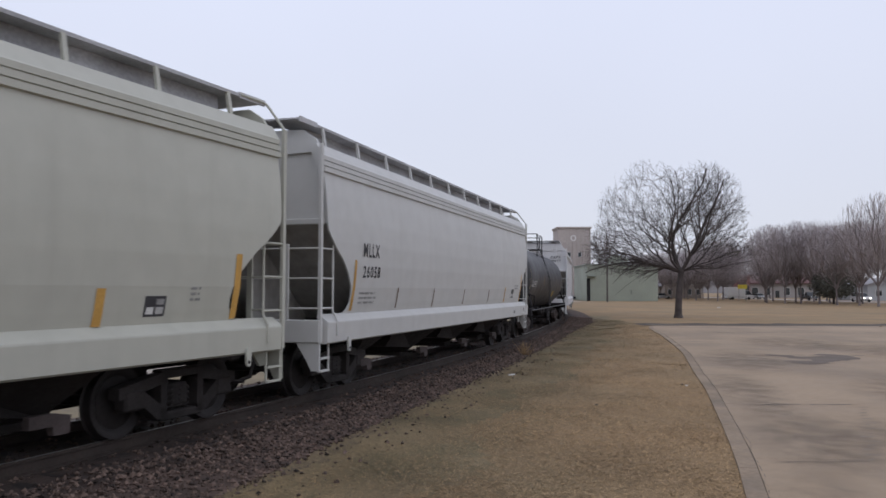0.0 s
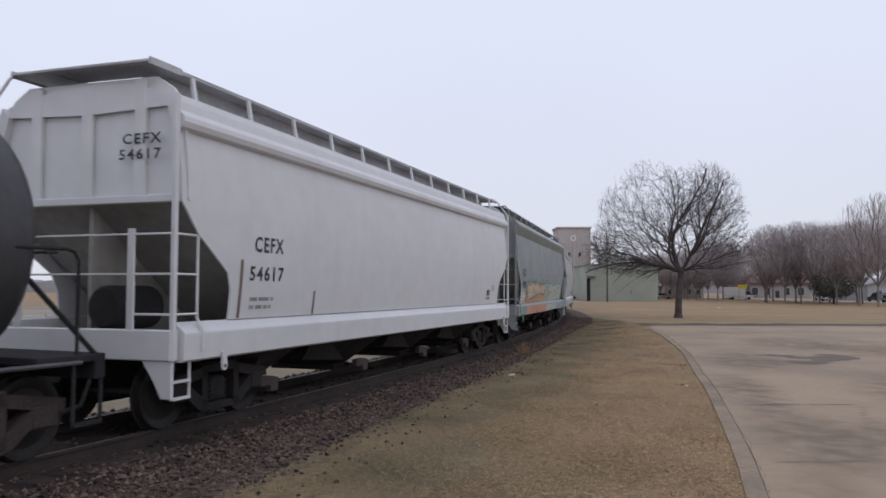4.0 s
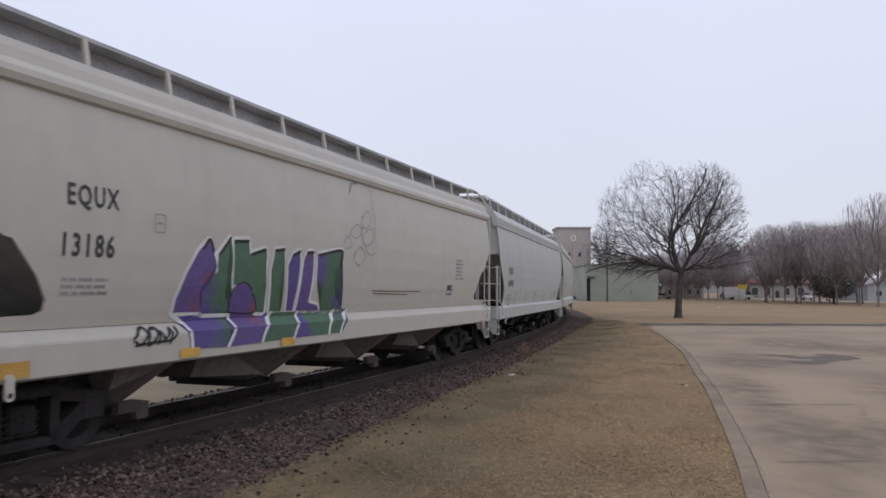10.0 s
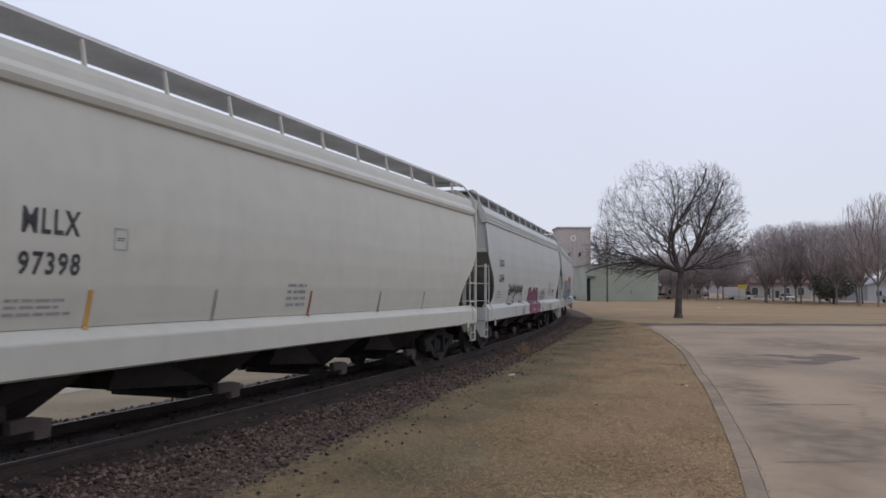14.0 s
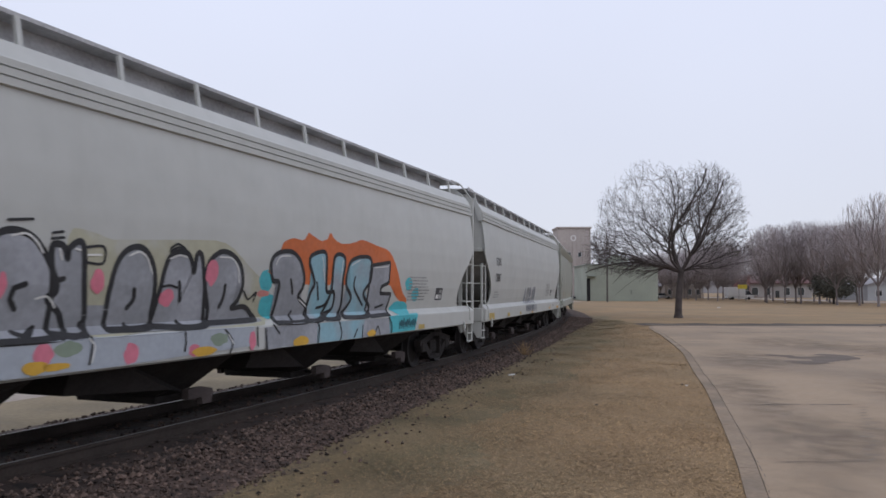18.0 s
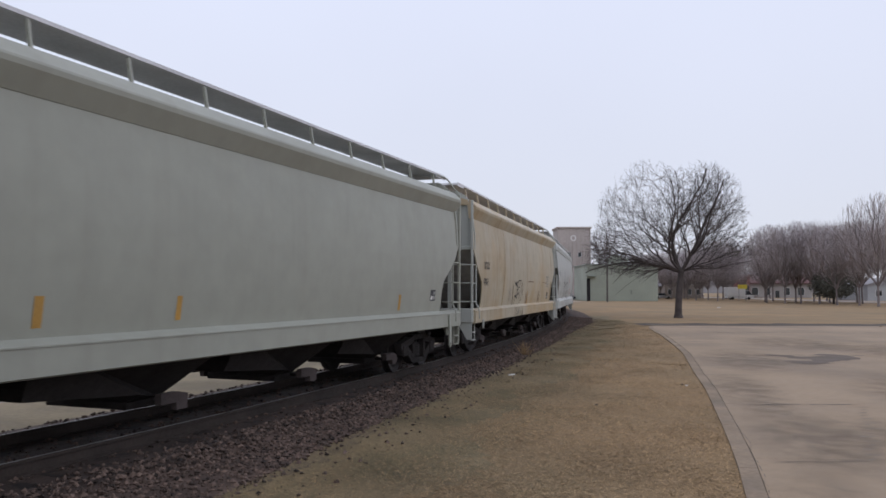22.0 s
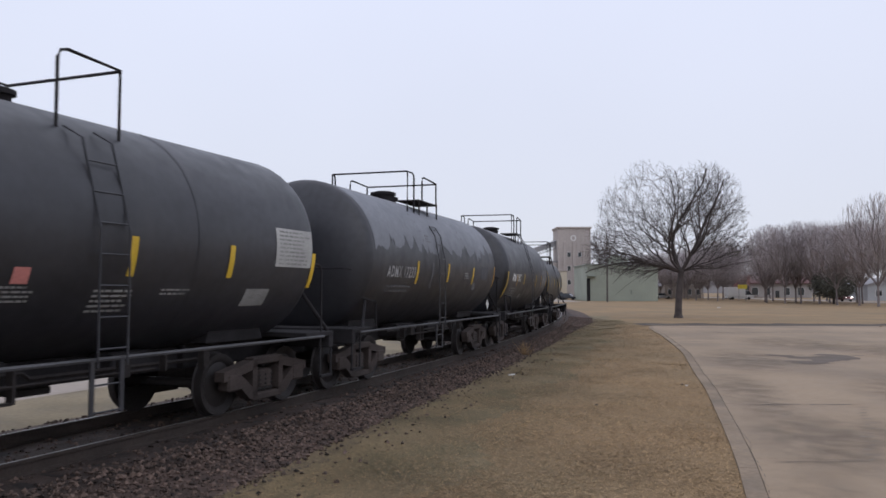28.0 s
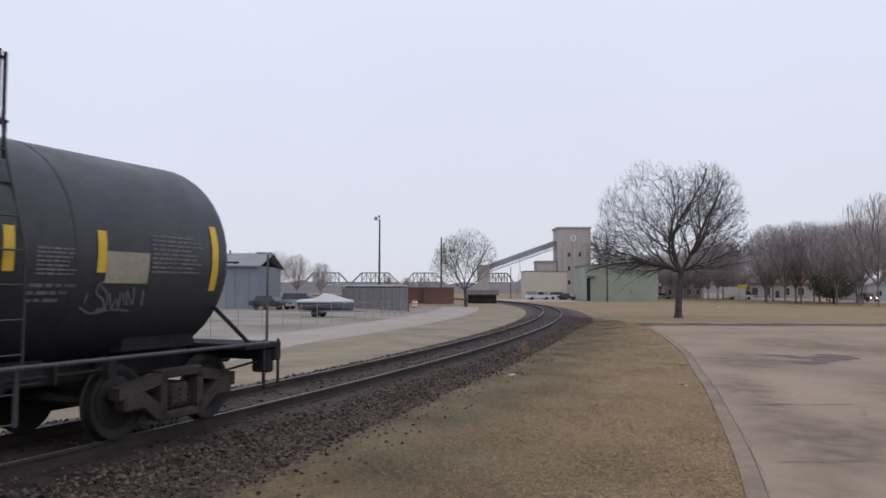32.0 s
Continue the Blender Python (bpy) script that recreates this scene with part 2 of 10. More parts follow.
        bm.to_mesh(me)
        bm.free()
        if smooth:
            me.shade_smooth()
            me.set_sharp_from_angle(angle=radians(smooth))
        return me


STORE = {}


def part(name, shape, mat, parent, label="", smooth=0.0, at=None, key=None):
    """One mesh object under a thing or a part. key: alike pieces share their mesh."""
    if key is not None:
        k = (name, key, mat.name)
        if k not in STORE:
            STORE[k] = (shape() if callable(shape) else shape).mesh(name, mat, smooth)
        me = STORE[k]
    else:
        me = (shape() if callable(shape) else shape).mesh(name, mat, smooth)
    ob = new(name, me)
    ob.parent = parent
    if at is not None:
        ob.matrix_basis = at
    if label:
        ob["label"] = label
    return ob


def thing(name, label, category, m=None, group="", kind=""):
    ob = new(name)
    ob.empty_display_size = 0.2
    if m is not None:
        ob.matrix_basis = m
    return tagged(ob, label, category, group, kind)


def piece(name, shape, mat, label, category="", kind="", smooth=0.0, m=None, group=""):
    ob = new(name, shape.mesh(name, mat, smooth))
    if m is not None:
        ob.matrix_basis = m
    return tagged(ob, label, category, group, kind)


# ---- the line of the track: rail top is z = 0 ----
STEP = 0.25
LINE_S = np.arange(-420.0, 420.0, STEP)
BEND = np.interp(LINE_S, [-120, -30, 0, 20, 40, 60, 420], [0, -0.00601, -0.00601, -0.00396, -0.00337, -0.0034, -0.0034])
HEAD = np.cumsum(BEND) * STEP
ZERO = int(np.searchsorted(LINE_S, 0.0))
HEAD = HEAD - HEAD[ZERO] + 0.37354
LINE_X = np.cumsum(np.sin(HEAD)) * STEP
LINE_Y = np.cumsum(np.cos(HEAD)) * STEP
LINE_X += -4.91519 - LINE_X[ZERO]
LINE_Y += 10.0 - LINE_Y[ZERO]


def on_line(s, side=0.0):
    """Place and heading on the track; side is metres to the right of its middle."""
    x, y, h = (float(np.interp(s, LINE_S, a)) for a in (LINE_X, LINE_Y, HEAD))
    return x + side * math.cos(h), y - side * math.sin(h), h


def ribbon(s0, s1, step, section):
    """A strip along the track; section is a list of (side, z)."""
    sh = Shape()
    rings = []
    s = s0
    while s <= s1 + 1e-6:
        rings.append([(*on_line(s, w)[:2], z) for w, z in section])
        s += step
    return sh.loft(rings, False, False)


# the train slows a little towards the end
RUN_T = np.arange(0.0, 34.0, 0.01)
RUN_V = np.interp(RUN_T, [0, 3, 6, 12, 19, 22, 25, 28, 32], [9.3, 9.5, 9.65, 9.62, 9.58, 9.4, 9.15, 9.0, 8.9])
RUN_D = np.concatenate([[0.0], np.cumsum((RUN_V[1:] + RUN_V[:-1]) * 0.005)])


def run(t):
    return float(np.interp(t, RUN_T, RUN_D))


def line_at(c, t):
    return c - run(t)


# ---- ground ----
GZ = -0.30


def ground_sheet():
    sh = Shape()
    r = 2600.0
    n = 40
    rings = []
    for k, q in enumerate((0.0, 30.0, 80.0, 200.0, 600.0, r)):
        if k == 0:
            continue
        rings.append([(q * math.cos(2 * math.pi * i / n), 40 + q * math.sin(2 * math.pi * i / n), GZ) for i in range(n)])
    sh.loft(rings, True, False)
    sh.add(rings[0], [tuple(range(n))])
    return piece("ground", sh, M["grass"], "flat tan dormant winter lawn reaching the horizon", kind="structure")


def road_strip():
    piece("verge_far", ribbon(-60, 100, 1.0, [(-7.5, GZ + 0.006), (-4.5, GZ + 0.008), (-2.3, GZ + 0.006)]), M["far_verge"], "dead grass between the track and the road, haze greyed into its colour", kind="structure")
    rings, s = [], -80.0
    while s <= 95:
        near = float(np.interp(s, [8, 20], [-5.2, -7.6]))
        rings.append([(*on_line(s, w)[:2], z) for w, z in ((-11.9, GZ + 0.012), (-11.6, GZ + 0.03), (near, GZ + 0.03), (near + 0.2, GZ + 0.012))])
        s += 1.5
    piece("road", Shape().loft(rings, False), M["asphalt"], "pale grey worn asphalt road beside the railway", kind="structure")


def far_roads():
    yard2 = ribbon(-60, 92, 2.0, [(-60.0, GZ + 0.008), (-30.0, GZ + 0.01), (-11.7, GZ + 0.011)])
    piece("gravel_yard", yard2, M["gravel"], "grey gravel yard with thin grass beyond the road", kind="structure")
    sh = Shape()
    sh.add([(79, -500, GZ + 0.02), (91, -500, GZ + 0.02), (91, 900, GZ + 0.02), (79, 900, GZ + 0.02)], [(0, 1, 2, 3)])
    piece("road_far", sh, M["asphalt"], "grey town street beyond the row of trees", kind="structure")
    yard = Shape().add([(10, 150, GZ + 0.02), (26, 147, GZ + 0.02), (29, 195, GZ + 0.02), (8, 195, GZ + 0.02)], [(0, 1, 2, 3)])
    piece("yard_pavement", yard, M["asphalt"], "pale gravel yard before the cream building", kind="structure")


LAWN_EDGE = ((-20.0, -4.2), (2.0, 1.5), (8.2, 3.1), (10.2, 3.73), (12.4, 4.35), (17.4, 5.72), (21.0, 6.6), (27.8, 8.35), (38.3, 10.5), (45.5, 11.75), (48.6, 12.6))


def lawn_edge(y):
    return float(np.interp(y, [p[0] for p in LAWN_EDGE], [p[1] for p in LAWN_EDGE]))


def ragged_line(rnd, a, b, z, wide, wander, breaks=0.0):
    """Short dark strips of uneven width along a joint from a to b."""
    sh = Shape()
    ln = math.hypot(b[0] - a[0], b[1] - a[1])
    n = max(3, int(ln / 0.16))
    nx, ny = -(b[1] - a[1]) / ln, (b[0] - a[0]) / ln
    off, rows_ = 0.0, []
    for k in range(n + 1):
        u = k / n
        off = off * 0.8 + rnd.gauss(0, wander)
        w = wide * rnd.uniform(0.25, 1.0) * (0.3 if k in (0, n) else 1)
        cx, cy = a[0] + (b[0] - a[0]) * u + nx * off, a[1] + (b[1] - a[1]) * u + ny * off
        rows_.append([(cx - nx * w, cy - ny * w, z), (cx + nx * w, cy + ny * w, z)])
        if rnd.random() < breaks and len(rows_) > 1:
            sh.loft(rows_, False)
            rows_ = []
    if len(rows_) > 1:
        sh.loft(rows_, False)
    return sh


def car_park():
    """Concrete slabs with tight joints, broken open in places, and a worn edging along the lawn."""
    rim = [(lawn_edge(y) + 0.02, y, GZ + 0.006) for y in (-20.0, 2.0, 8.2, 12.4, 17.4, 27.8, 38.3, 45.5, 48.6)]
    base = Shape().add([*rim, (50, 48.9, GZ + 0.006), (38, -20.0, GZ + 0.006)], [tuple(range(11))])
    lot = piece("pavement", base, M["joint"], "worn stained concrete car park with broken joints", kind="structure")
    rows = (-20.0, -14.0, -8.5, -2.5, 3.0, 10.3, 15.25, 20.4, 26.3, 33.5, 41.0, 48.9)
    rnd = random.Random(4)
    for i in range(len(rows) - 1):
        y0, y1 = rows[i] + 0.004, rows[i + 1] - 0.004
        x_edges = [None] + [lawn_edge(rows[i + 1]) + q for q in (4.6 - 0.3 * max(0, i - 4), 10.2 - 0.3 * max(0, i - 4), 16, 22, 28, 36)]
        for j in range(6):
            a0 = lawn_edge(y0) + 0.24 if j == 0 else x_edges[j] + 0.003
            a1 = lawn_edge(y1) + 0.24 if j == 0 else x_edges[j] + 0.003
            b = x_edges[j + 1] - 0.003
            rim = [(a0, y0), (b, y0), (b, y1), (a1, y1)]
            if j == 0:
                rim += [(lawn_edge(y) + 0.24, y) for y in [y1 + (y0 - y1) * q / 8 for q in range(1, 8)]]
            sl = Shape().loft([[(x, y, GZ) for x, y in rim], [(x, y, GZ + 0.016) for x, y in rim]], True, True)
            part("slab", sl, M["concrete"], lot)
    ys = [-19.7 + k * 1.55 for k in range(45)]
    for y0, y1 in zip(ys[:-1], ys[1:]):
        x0, x1 = lawn_edge(y0), lawn_edge(y1 - 0.01)
        e = Shape().loft([[(x0, y0, GZ), (x0 + 0.23, y0, GZ), (x1 + 0.23, y1 - 0.01, GZ), (x1, y1 - 0.01, GZ)],
                          [(x0, y0, GZ + 0.022), (x0 + 0.23, y0, GZ + 0.018), (x1 + 0.23, y1 - 0.01, GZ + 0.018), (x1, y1 - 0.01, GZ + 0.022)]], True, True)
        part("edging", e, M["edging"], lot)
    top = GZ + 0.0195
    for k in range(len(LAWN_EDGE) - 1):
        (ya, xa), (yb, xb) = LAWN_EDGE[k], LAWN_EDGE[k + 1]
        if ya < 30:
            part("crack", ragged_line(rnd, (xa + 0.25, ya), (xb + 0.25, yb), top, 0.006, 0.014, 0.6), M["joint"], lot)
    # grit and dirt washed along the edging, thinning out over the slabs
    def soiled(y, inset, long_, wide, mat, label, z):
        turn = math.degrees(math.atan2(lawn_edge(y + 2) - lawn_edge(y - 2), 4.0))
        n = 24
        rim = [(wide * math.cos(2 * math.pi * k / n), long_ * math.sin(2 * math.pi * k / n), 0) for k in range(n)]
        part("dirt_stain", Shape().add(rim, [tuple(range(n))]), mat, lot, label, at=pose(lawn_edge(y) + inset, y, z, 0, 0, -turn))
    for k, (y, inset, long_, wide) in enumerate(((7.0, 0.9, 3.0, 0.75), (12.0, 1.15, 3.6, 0.9), (11.5, 2.3, 2.6, 1.3), (17.5, 0.9, 4.0, 0.8), (5.5, 2.4, 2.4, 1.4), (25.0, 1.8, 5.0, 1.5), (33.0, 5.0, 5.0, 2.4))):
        soiled(y, inset, long_, wide, M["grit_stain"], "thin dark grit stain along the edging", top - 0.0025 + 0.0006 * k)
    for k, (y, inset, long_, wide) in enumerate(((16.5, 5.0, 4.0, 2.0), (28.0, 8.0, 5.0, 3.0), (9.0, 4.4, 3.0, 1.5))):
        soiled(y, inset, long_, wide, M["rust_stain"], "thin brown dirt on the concrete", top + 0.0025 + 0.0006 * k)
    # open stretches of the joints
    for xa, xb, y, w in ((4.17, 5.4, 10.08, 0.025), (5.6, 7.75, 15.08, 0.045), (6.4, 8.4, 20.4, 0.03), (9.2, 14.5, 26.6, 0.07), (10.0, 17.0, 33.6, 0.06), (13.0, 20.0, 41.0, 0.08), (18.0, 30.0, 41.0, 0.06)):
        part("crack", ragged_line(rnd, (xa, y), (xb, y + 0.05), top, w, 0.02, 0.16), M["joint"], lot)
    # spalled joint running away from the viewer: short crumbled bites
    for k in range(15):
        y = 10.2 + 4.6 * k / 14
        x = 5.4 + 2.3 * (y - 10.2) / 4.6 + rnd.uniform(-0.09, 0.05)
        q = rnd.uniform(-0.5, 0.5)
        part("crack", ragged_line(rnd, (x, y), (x + rnd.uniform(0.1, 0.28), y + q * 0.2), top, 0.045, 0.02), M["spall"], lot)
    for cx, cy, ang, ln in ((12.5, 31.0, 0.2, 3.0), (16.0, 29.0, 0.9, 3.0), (9.4, 22.6, 2.2, 1.6)):
        part("crack", ragged_line(rnd, (cx, cy), (cx + ln * math.cos(ang), cy + ln * math.sin(ang)), top, 0.03, 0.03, 0.1), M["joint"], lot)

    def blotch(cx, cy, rx, ry, turn, rough_, mat, label, z):
        n = 60
        ring = []
        ph = [rnd.uniform(0, 6.28) for _ in range(6)]
        for q in range(n):
            a = 2 * math.pi * q / n
            r = 1 + rough_ * sum(math.sin(a * (k + 2) + ph[k]) / (k + 1.5) for k in range(6)) + rnd.uniform(-0.06, 0.06)
            u, w = rx * r * math.cos(a), ry * r * math.sin(a)
            ring.append((cx + u * math.cos(turn) - w * math.sin(turn), cy + u * math.sin(turn) + w * math.cos(turn), z))
        part("damp_patch", Shape().add([*ring, (cx, cy, z)], [(i, (i + 1) % n, n) for i in range(n)]), mat, lot, label)
    blotch(12.2, 25.4, 0.95, 1.0, 0.1, 0.34, M["damp"], "dark damp stain", GZ + 0.0215)
    blotch(11.0, 24.0, 0.7, 0.5, 0.1, 0.34, M["damp"], "dark damp stain", GZ + 0.0225)
    blotch(11.15, 26.4, 0.35, 0.5, 0.3, 0.25, M["damp"], "dark damp stain", GZ + 0.0235)
    blotch(13.0, 26.6, 0.42, 0.6, 0.3, 0.25, M["damp"], "dark damp stain", GZ + 0.0245)
    # far kerb and the bare soil behind it
    xs = [12.3 + 1.1 * k for k in range(46)]
    rows_ = [[(x, 48.85, GZ + 0.02), (x, 51.4 + rnd.uniform(0, 1.6), GZ + 0.024)] for x in xs]
    piece("dirt_strip", Shape().loft(rows_, False), M["soil"], "dark bare soil strip at the lawn edge", kind="structure")
    k = Shape().box((12.5, 48.75, GZ), (62, 48.9, GZ + 0.03), 0.01)
    piece("kerb", k, M["edging"], "low worn concrete kerb along the lawn", kind="structure")


# ---- railway ----
def shoulder(s):
    """How far the stones reach on the lawn side, along the track."""
    return np.interp(s, [-5, -0.3, 2.3, 7.7, 13, 19, 31.6, 40, 46, 60], [3.3, 3.0, 2.65, 2.35, 2.2, 2.05, 2.0, 2.4, 2.9, 3.0])


def railway():
    rnd = random.Random(61)
    rings, s = [], -200.0
    while s <= 300:
        fine = -25 < s < 110
        rings.append([(*on_line(s, w)[:2], -0.199 if abs(w) > 1.55 else -0.171 + (rnd.uniform(-0.014, 0.014) if fine else -0.02)) for w in [-1.72] + [-1.5 + 0.2 * k for k in range(16)] + [1.72]])
        s += 0.3 if fine else 2.0
    piece("track_bed", Shape().loft(rings, False), M["oily"], "oil darkened ballast between and beside the rails", kind="structure")
    rings = []
    for k in range(501):
        q = -200.0 + k
        e = float(shoulder(q))
        rings.append([(*on_line(q, w)[:2], z) for w, z in ((-2.6, GZ - 0.05), (-2.2, GZ + 0.04), (-1.75, -0.2), (1.6, -0.2), (1.65 + (e - 1.65) * 0.35, -0.225), (e - 0.05, GZ + 0.02), (e + 0.3, GZ - 0.04))])
    piece("ballast_bed", Shape().loft(rings, False), M["ballast"], "dark brown crushed stone ballast under the track", kind="structure")
    track = thing("railway_track", "curved single railway track with worn steel rails on dark sleepers", "railway track")
    for side, nm in ((0.752, "near"), (-0.752, "far")):
        prof = [(-0.07, -0.172), (0.07, -0.172), (0.07, -0.16), (0.012, -0.14), (0.012, -0.045), (0.036, -0.035), (0.036, -0.008), (0.028, 0.0), (-0.028, 0.0), (-0.036, -0.008), (-0.036, -0.035), (-0.012, -0.045), (-0.012, -0.14), (-0.07, -0.16)]
        rings, heads = [], []
        s = -200.0
        while s <= 300:
            rings.append([(*on_line(s, side + w)[:2], z) for w, z in prof])
            heads.append([(*on_line(s, side + w)[:2], z) for w, z in ((-0.018, 0.0015), (0.014, 0.0015), (0.014, -0.003), (-0.018, -0.003))])
            s += 1.0
        r = part("rail", Shape().loft(rings, True, True), M["rail_steel"], track)
        part("rail_head", Shape().loft(heads, True, True), M["rail_head"], r, "polished running surface")
    sleeper = Shape().box((-0.11, -1.3, -0.3), (0.11, 1.3, -0.174), 0.012).mesh("sleeper", M["sleeper"])
    for i in range(260):
        s = -22 + i * 0.53
        x, y, h = on_line(s)
        ob = new("sleeper", sleeper)
        ob.parent = track
        ob.matrix_basis = pose(x, y, 0.0, 0, 0, 90 - math.degrees(h))


def stones():
    """Loose ballast stones on the near shoulder and between the rails."""
    rnd = np.random.RandomState(5)
    base = np.array([(1, 0, 0), (-1, 0, 0), (0, 1, 0), (0, -1, 0), (0, 0, 1), (0, 0, -1)], float)
    tri = np.array([(0, 2, 4), (2, 1, 4), (1, 3, 4), (3, 0, 4), (2, 0, 5), (1, 2, 5), (3, 1, 5), (0, 3, 5)])
    vs, fs = [], []
    k = 0
    for i in range(40000):
        u = rnd.rand()
        s = -14 + 68 * u ** 1.6
        e = float(shoulder(s))
        w = rnd.uniform(-2.0, e) if rnd.rand() < 0.3 else rnd.uniform(1.3, e + 0.05) + max(0, rnd.normal(-0.05, 0.12))
        z = float(np.interp(w, [-2.2, -1.75, 1.6, 1.65 + (e - 1.65) * 0.35, e - 0.05, e + 0.3], [GZ + 0.04, -0.17, -0.17, -0.225, GZ + 0.02, GZ]))
        if rnd.rand() < 0.03:
            w = e - 0.1 + 1.1 * rnd.rand() ** 2
            z = GZ + 0.005
        x, y, h = on_line(s, w)
        r = rnd.uniform(0.012, 0.02) if rnd.rand() < 0.5 else rnd.uniform(0.02, 0.042)
        p = base * r * rnd.uniform(0.6, 1.3, (6, 1)) * np.array([1.2, 1.0, 0.8])
        a = rnd.uniform(0, 6.28)
        c, q = math.cos(a), math.sin(a)
        b = rnd.uniform(-0.7, 0.7)
        p = p @ np.array([[c, -q, 0], [q, c, 0], [0, 0, 1]]).T
        p = p @ np.array([[1, 0, 0], [0, math.cos(b), -math.sin(b)], [0, math.sin(b), math.cos(b)]]).T
        vs.append(p + np.array([x, y, z + r * 0.3]))
        fs.append(tri + k)
        k += 6
    me = bpy.data.meshes.new("ballast_stones")
    me.from_pydata(np.concatenate(vs).tolist(), [], np.concatenate(fs).tolist())
    me.materials.append(M["stone"])
    tagged(new("ballast_stones", me), "loose reddish brown ballast stones beside the rails", "stones", kind="stuff")


def blades(name, seed, n, mat, label, thin):
    """Short dead blades lying over the lawn; thin says how they gather beside the ballast."""
    rnd = np.random.RandomState(seed)
    if thin:
        along = -7 + 58 * rnd.rand(n) ** 1.7
        edge_in = shoulder(along)
        side = edge_in + 0.8 + 0.2 * np.sin(along * 1.3) * np.sin(along * 0.5) + rnd.normal(0, 0.8, n) * np.where(rnd.rand(n) < 0.5, 1, 1.9)
        side = np.where(side < edge_in, edge_in - 0.2 * (edge_in - side), side)
        tx, ty, th = np.interp(along, LINE_S, LINE_X), np.interp(along, LINE_S, LINE_Y), np.interp(along, LINE_S, HEAD)
        x, y = tx + side * np.cos(th), ty - side * np.sin(th)
        d = np.hypot(x, y)
    else:
        d = 5.5 + 46 * rnd.rand(n) ** 1.8
        ang = rnd.uniform(-0.5, 0.42, n)
        x, y = d * np.sin(ang), d * np.cos(ang)
        s_near = np.interp(y, LINE_Y[ZERO - 60:ZERO + 300], LINE_S[ZERO - 60:ZERO + 300])
        tx, th = np.interp(s_near, LINE_S, LINE_X), np.interp(s_near, LINE_S, HEAD)
        side = (x - tx) * np.cos(th)
        edge_in = shoulder(s_near)
    edge = np.interp(y, [p[0] for p in LAWN_EDGE], [p[1] for p in LAWN_EDGE]) - 0.04 + np.abs(rnd.normal(0, 0.09, n)) + 0.05 * np.sin(y * 3.1) * np.sin(y * 1.3)
    rag = 0.25 * np.sin(y * 1.9) * np.sin(y * 0.7 + 1)
    keep = (x < edge) & (y > 2) & (side > edge_in + (-0.3 if thin else 0.55) + rag * 0.6 + rnd.normal(0, 0.1 if thin else 0.4, n))
    x, y, d = x[keep], y[keep], d[keep]
    n = len(x)
    a = rnd.uniform(0, 6.283, n)
    h = rnd.uniform(0.005, 0.019, n) * (1.1 if thin else 0.95) * (1 + 0.4 * np.sin(x * 2.1) * np.sin(y * 1.7))
    wd = rnd.uniform(0.002, 0.0065, n) * (1 + d / 12)
    lean = rnd.uniform(3.0, 6.5, n) * h
    b = a + 1.571 + rnd.normal(0, 0.3, n)
    p0 = np.stack([x - np.cos(a) * wd, y - np.sin(a) * wd, np.full(n, GZ + 0.0075) if thin else np.full(n, GZ + 0.001)], 1)
    p1 = np.stack([x + np.cos(a) * wd, y + np.sin(a) * wd, np.full(n, GZ + 0.0075) if thin else np.full(n, GZ + 0.001)], 1)
    p2 = np.stack([x + np.cos(b) * lean, y + np.sin(b) * lean, GZ + 0.001 + h], 1)
    v = np.stack([p0, p1, p2], 1).reshape(-1, 3)
    me = bpy.data.meshes.new(name)
    me.from_pydata(v.tolist(), [], np.arange(3 * n).reshape(-1, 3).tolist())
    me.materials.append(mat)
    tagged(new(name, me), label, "grass", kind="stuff")


def grass_blades():
    blades("dry_grass", 7, 420000, M["blade"], "short straw coloured dormant grass blades on the lawn", False)
    blades("thin_grass", 9, 190000, M["verge"], "thin grey green dead grass beside the ballast", True)


def verge():
    """Dirty ballast edge, then thin greyish dead grass, between the stones and the lawn."""
    rnd = random.Random(8)
    for name, mat, label, near, far, wave, z in (("verge_strip", "verge", "thin greyish dead grass and dirt beside the ballast", -0.1, 1.8, 0.6, 0.003), ("ballast_edge", "verge_dark", "dirty mix of small stones and dead grass", -0.25, 0.22, 0.12, 0.007)):
        rings, s = [], -14.0
        while s < 60:
            e = float(shoulder(s))
            b = e + far + wave * math.sin(s * 0.9) * math.sin(s * 0.37 + 1) + rnd.uniform(-0.12, 0.12)
            rings.append([(*on_line(s, w)[:2], GZ + z) for w in (e + near, b)])
            s += 0.14
        piece(name, Shape().loft(rings, False), M[mat], label, kind="structure")


ground_sheet()
verge()
road_strip()
far_roads()
car_park()
railway()
stones()
grass_blades()


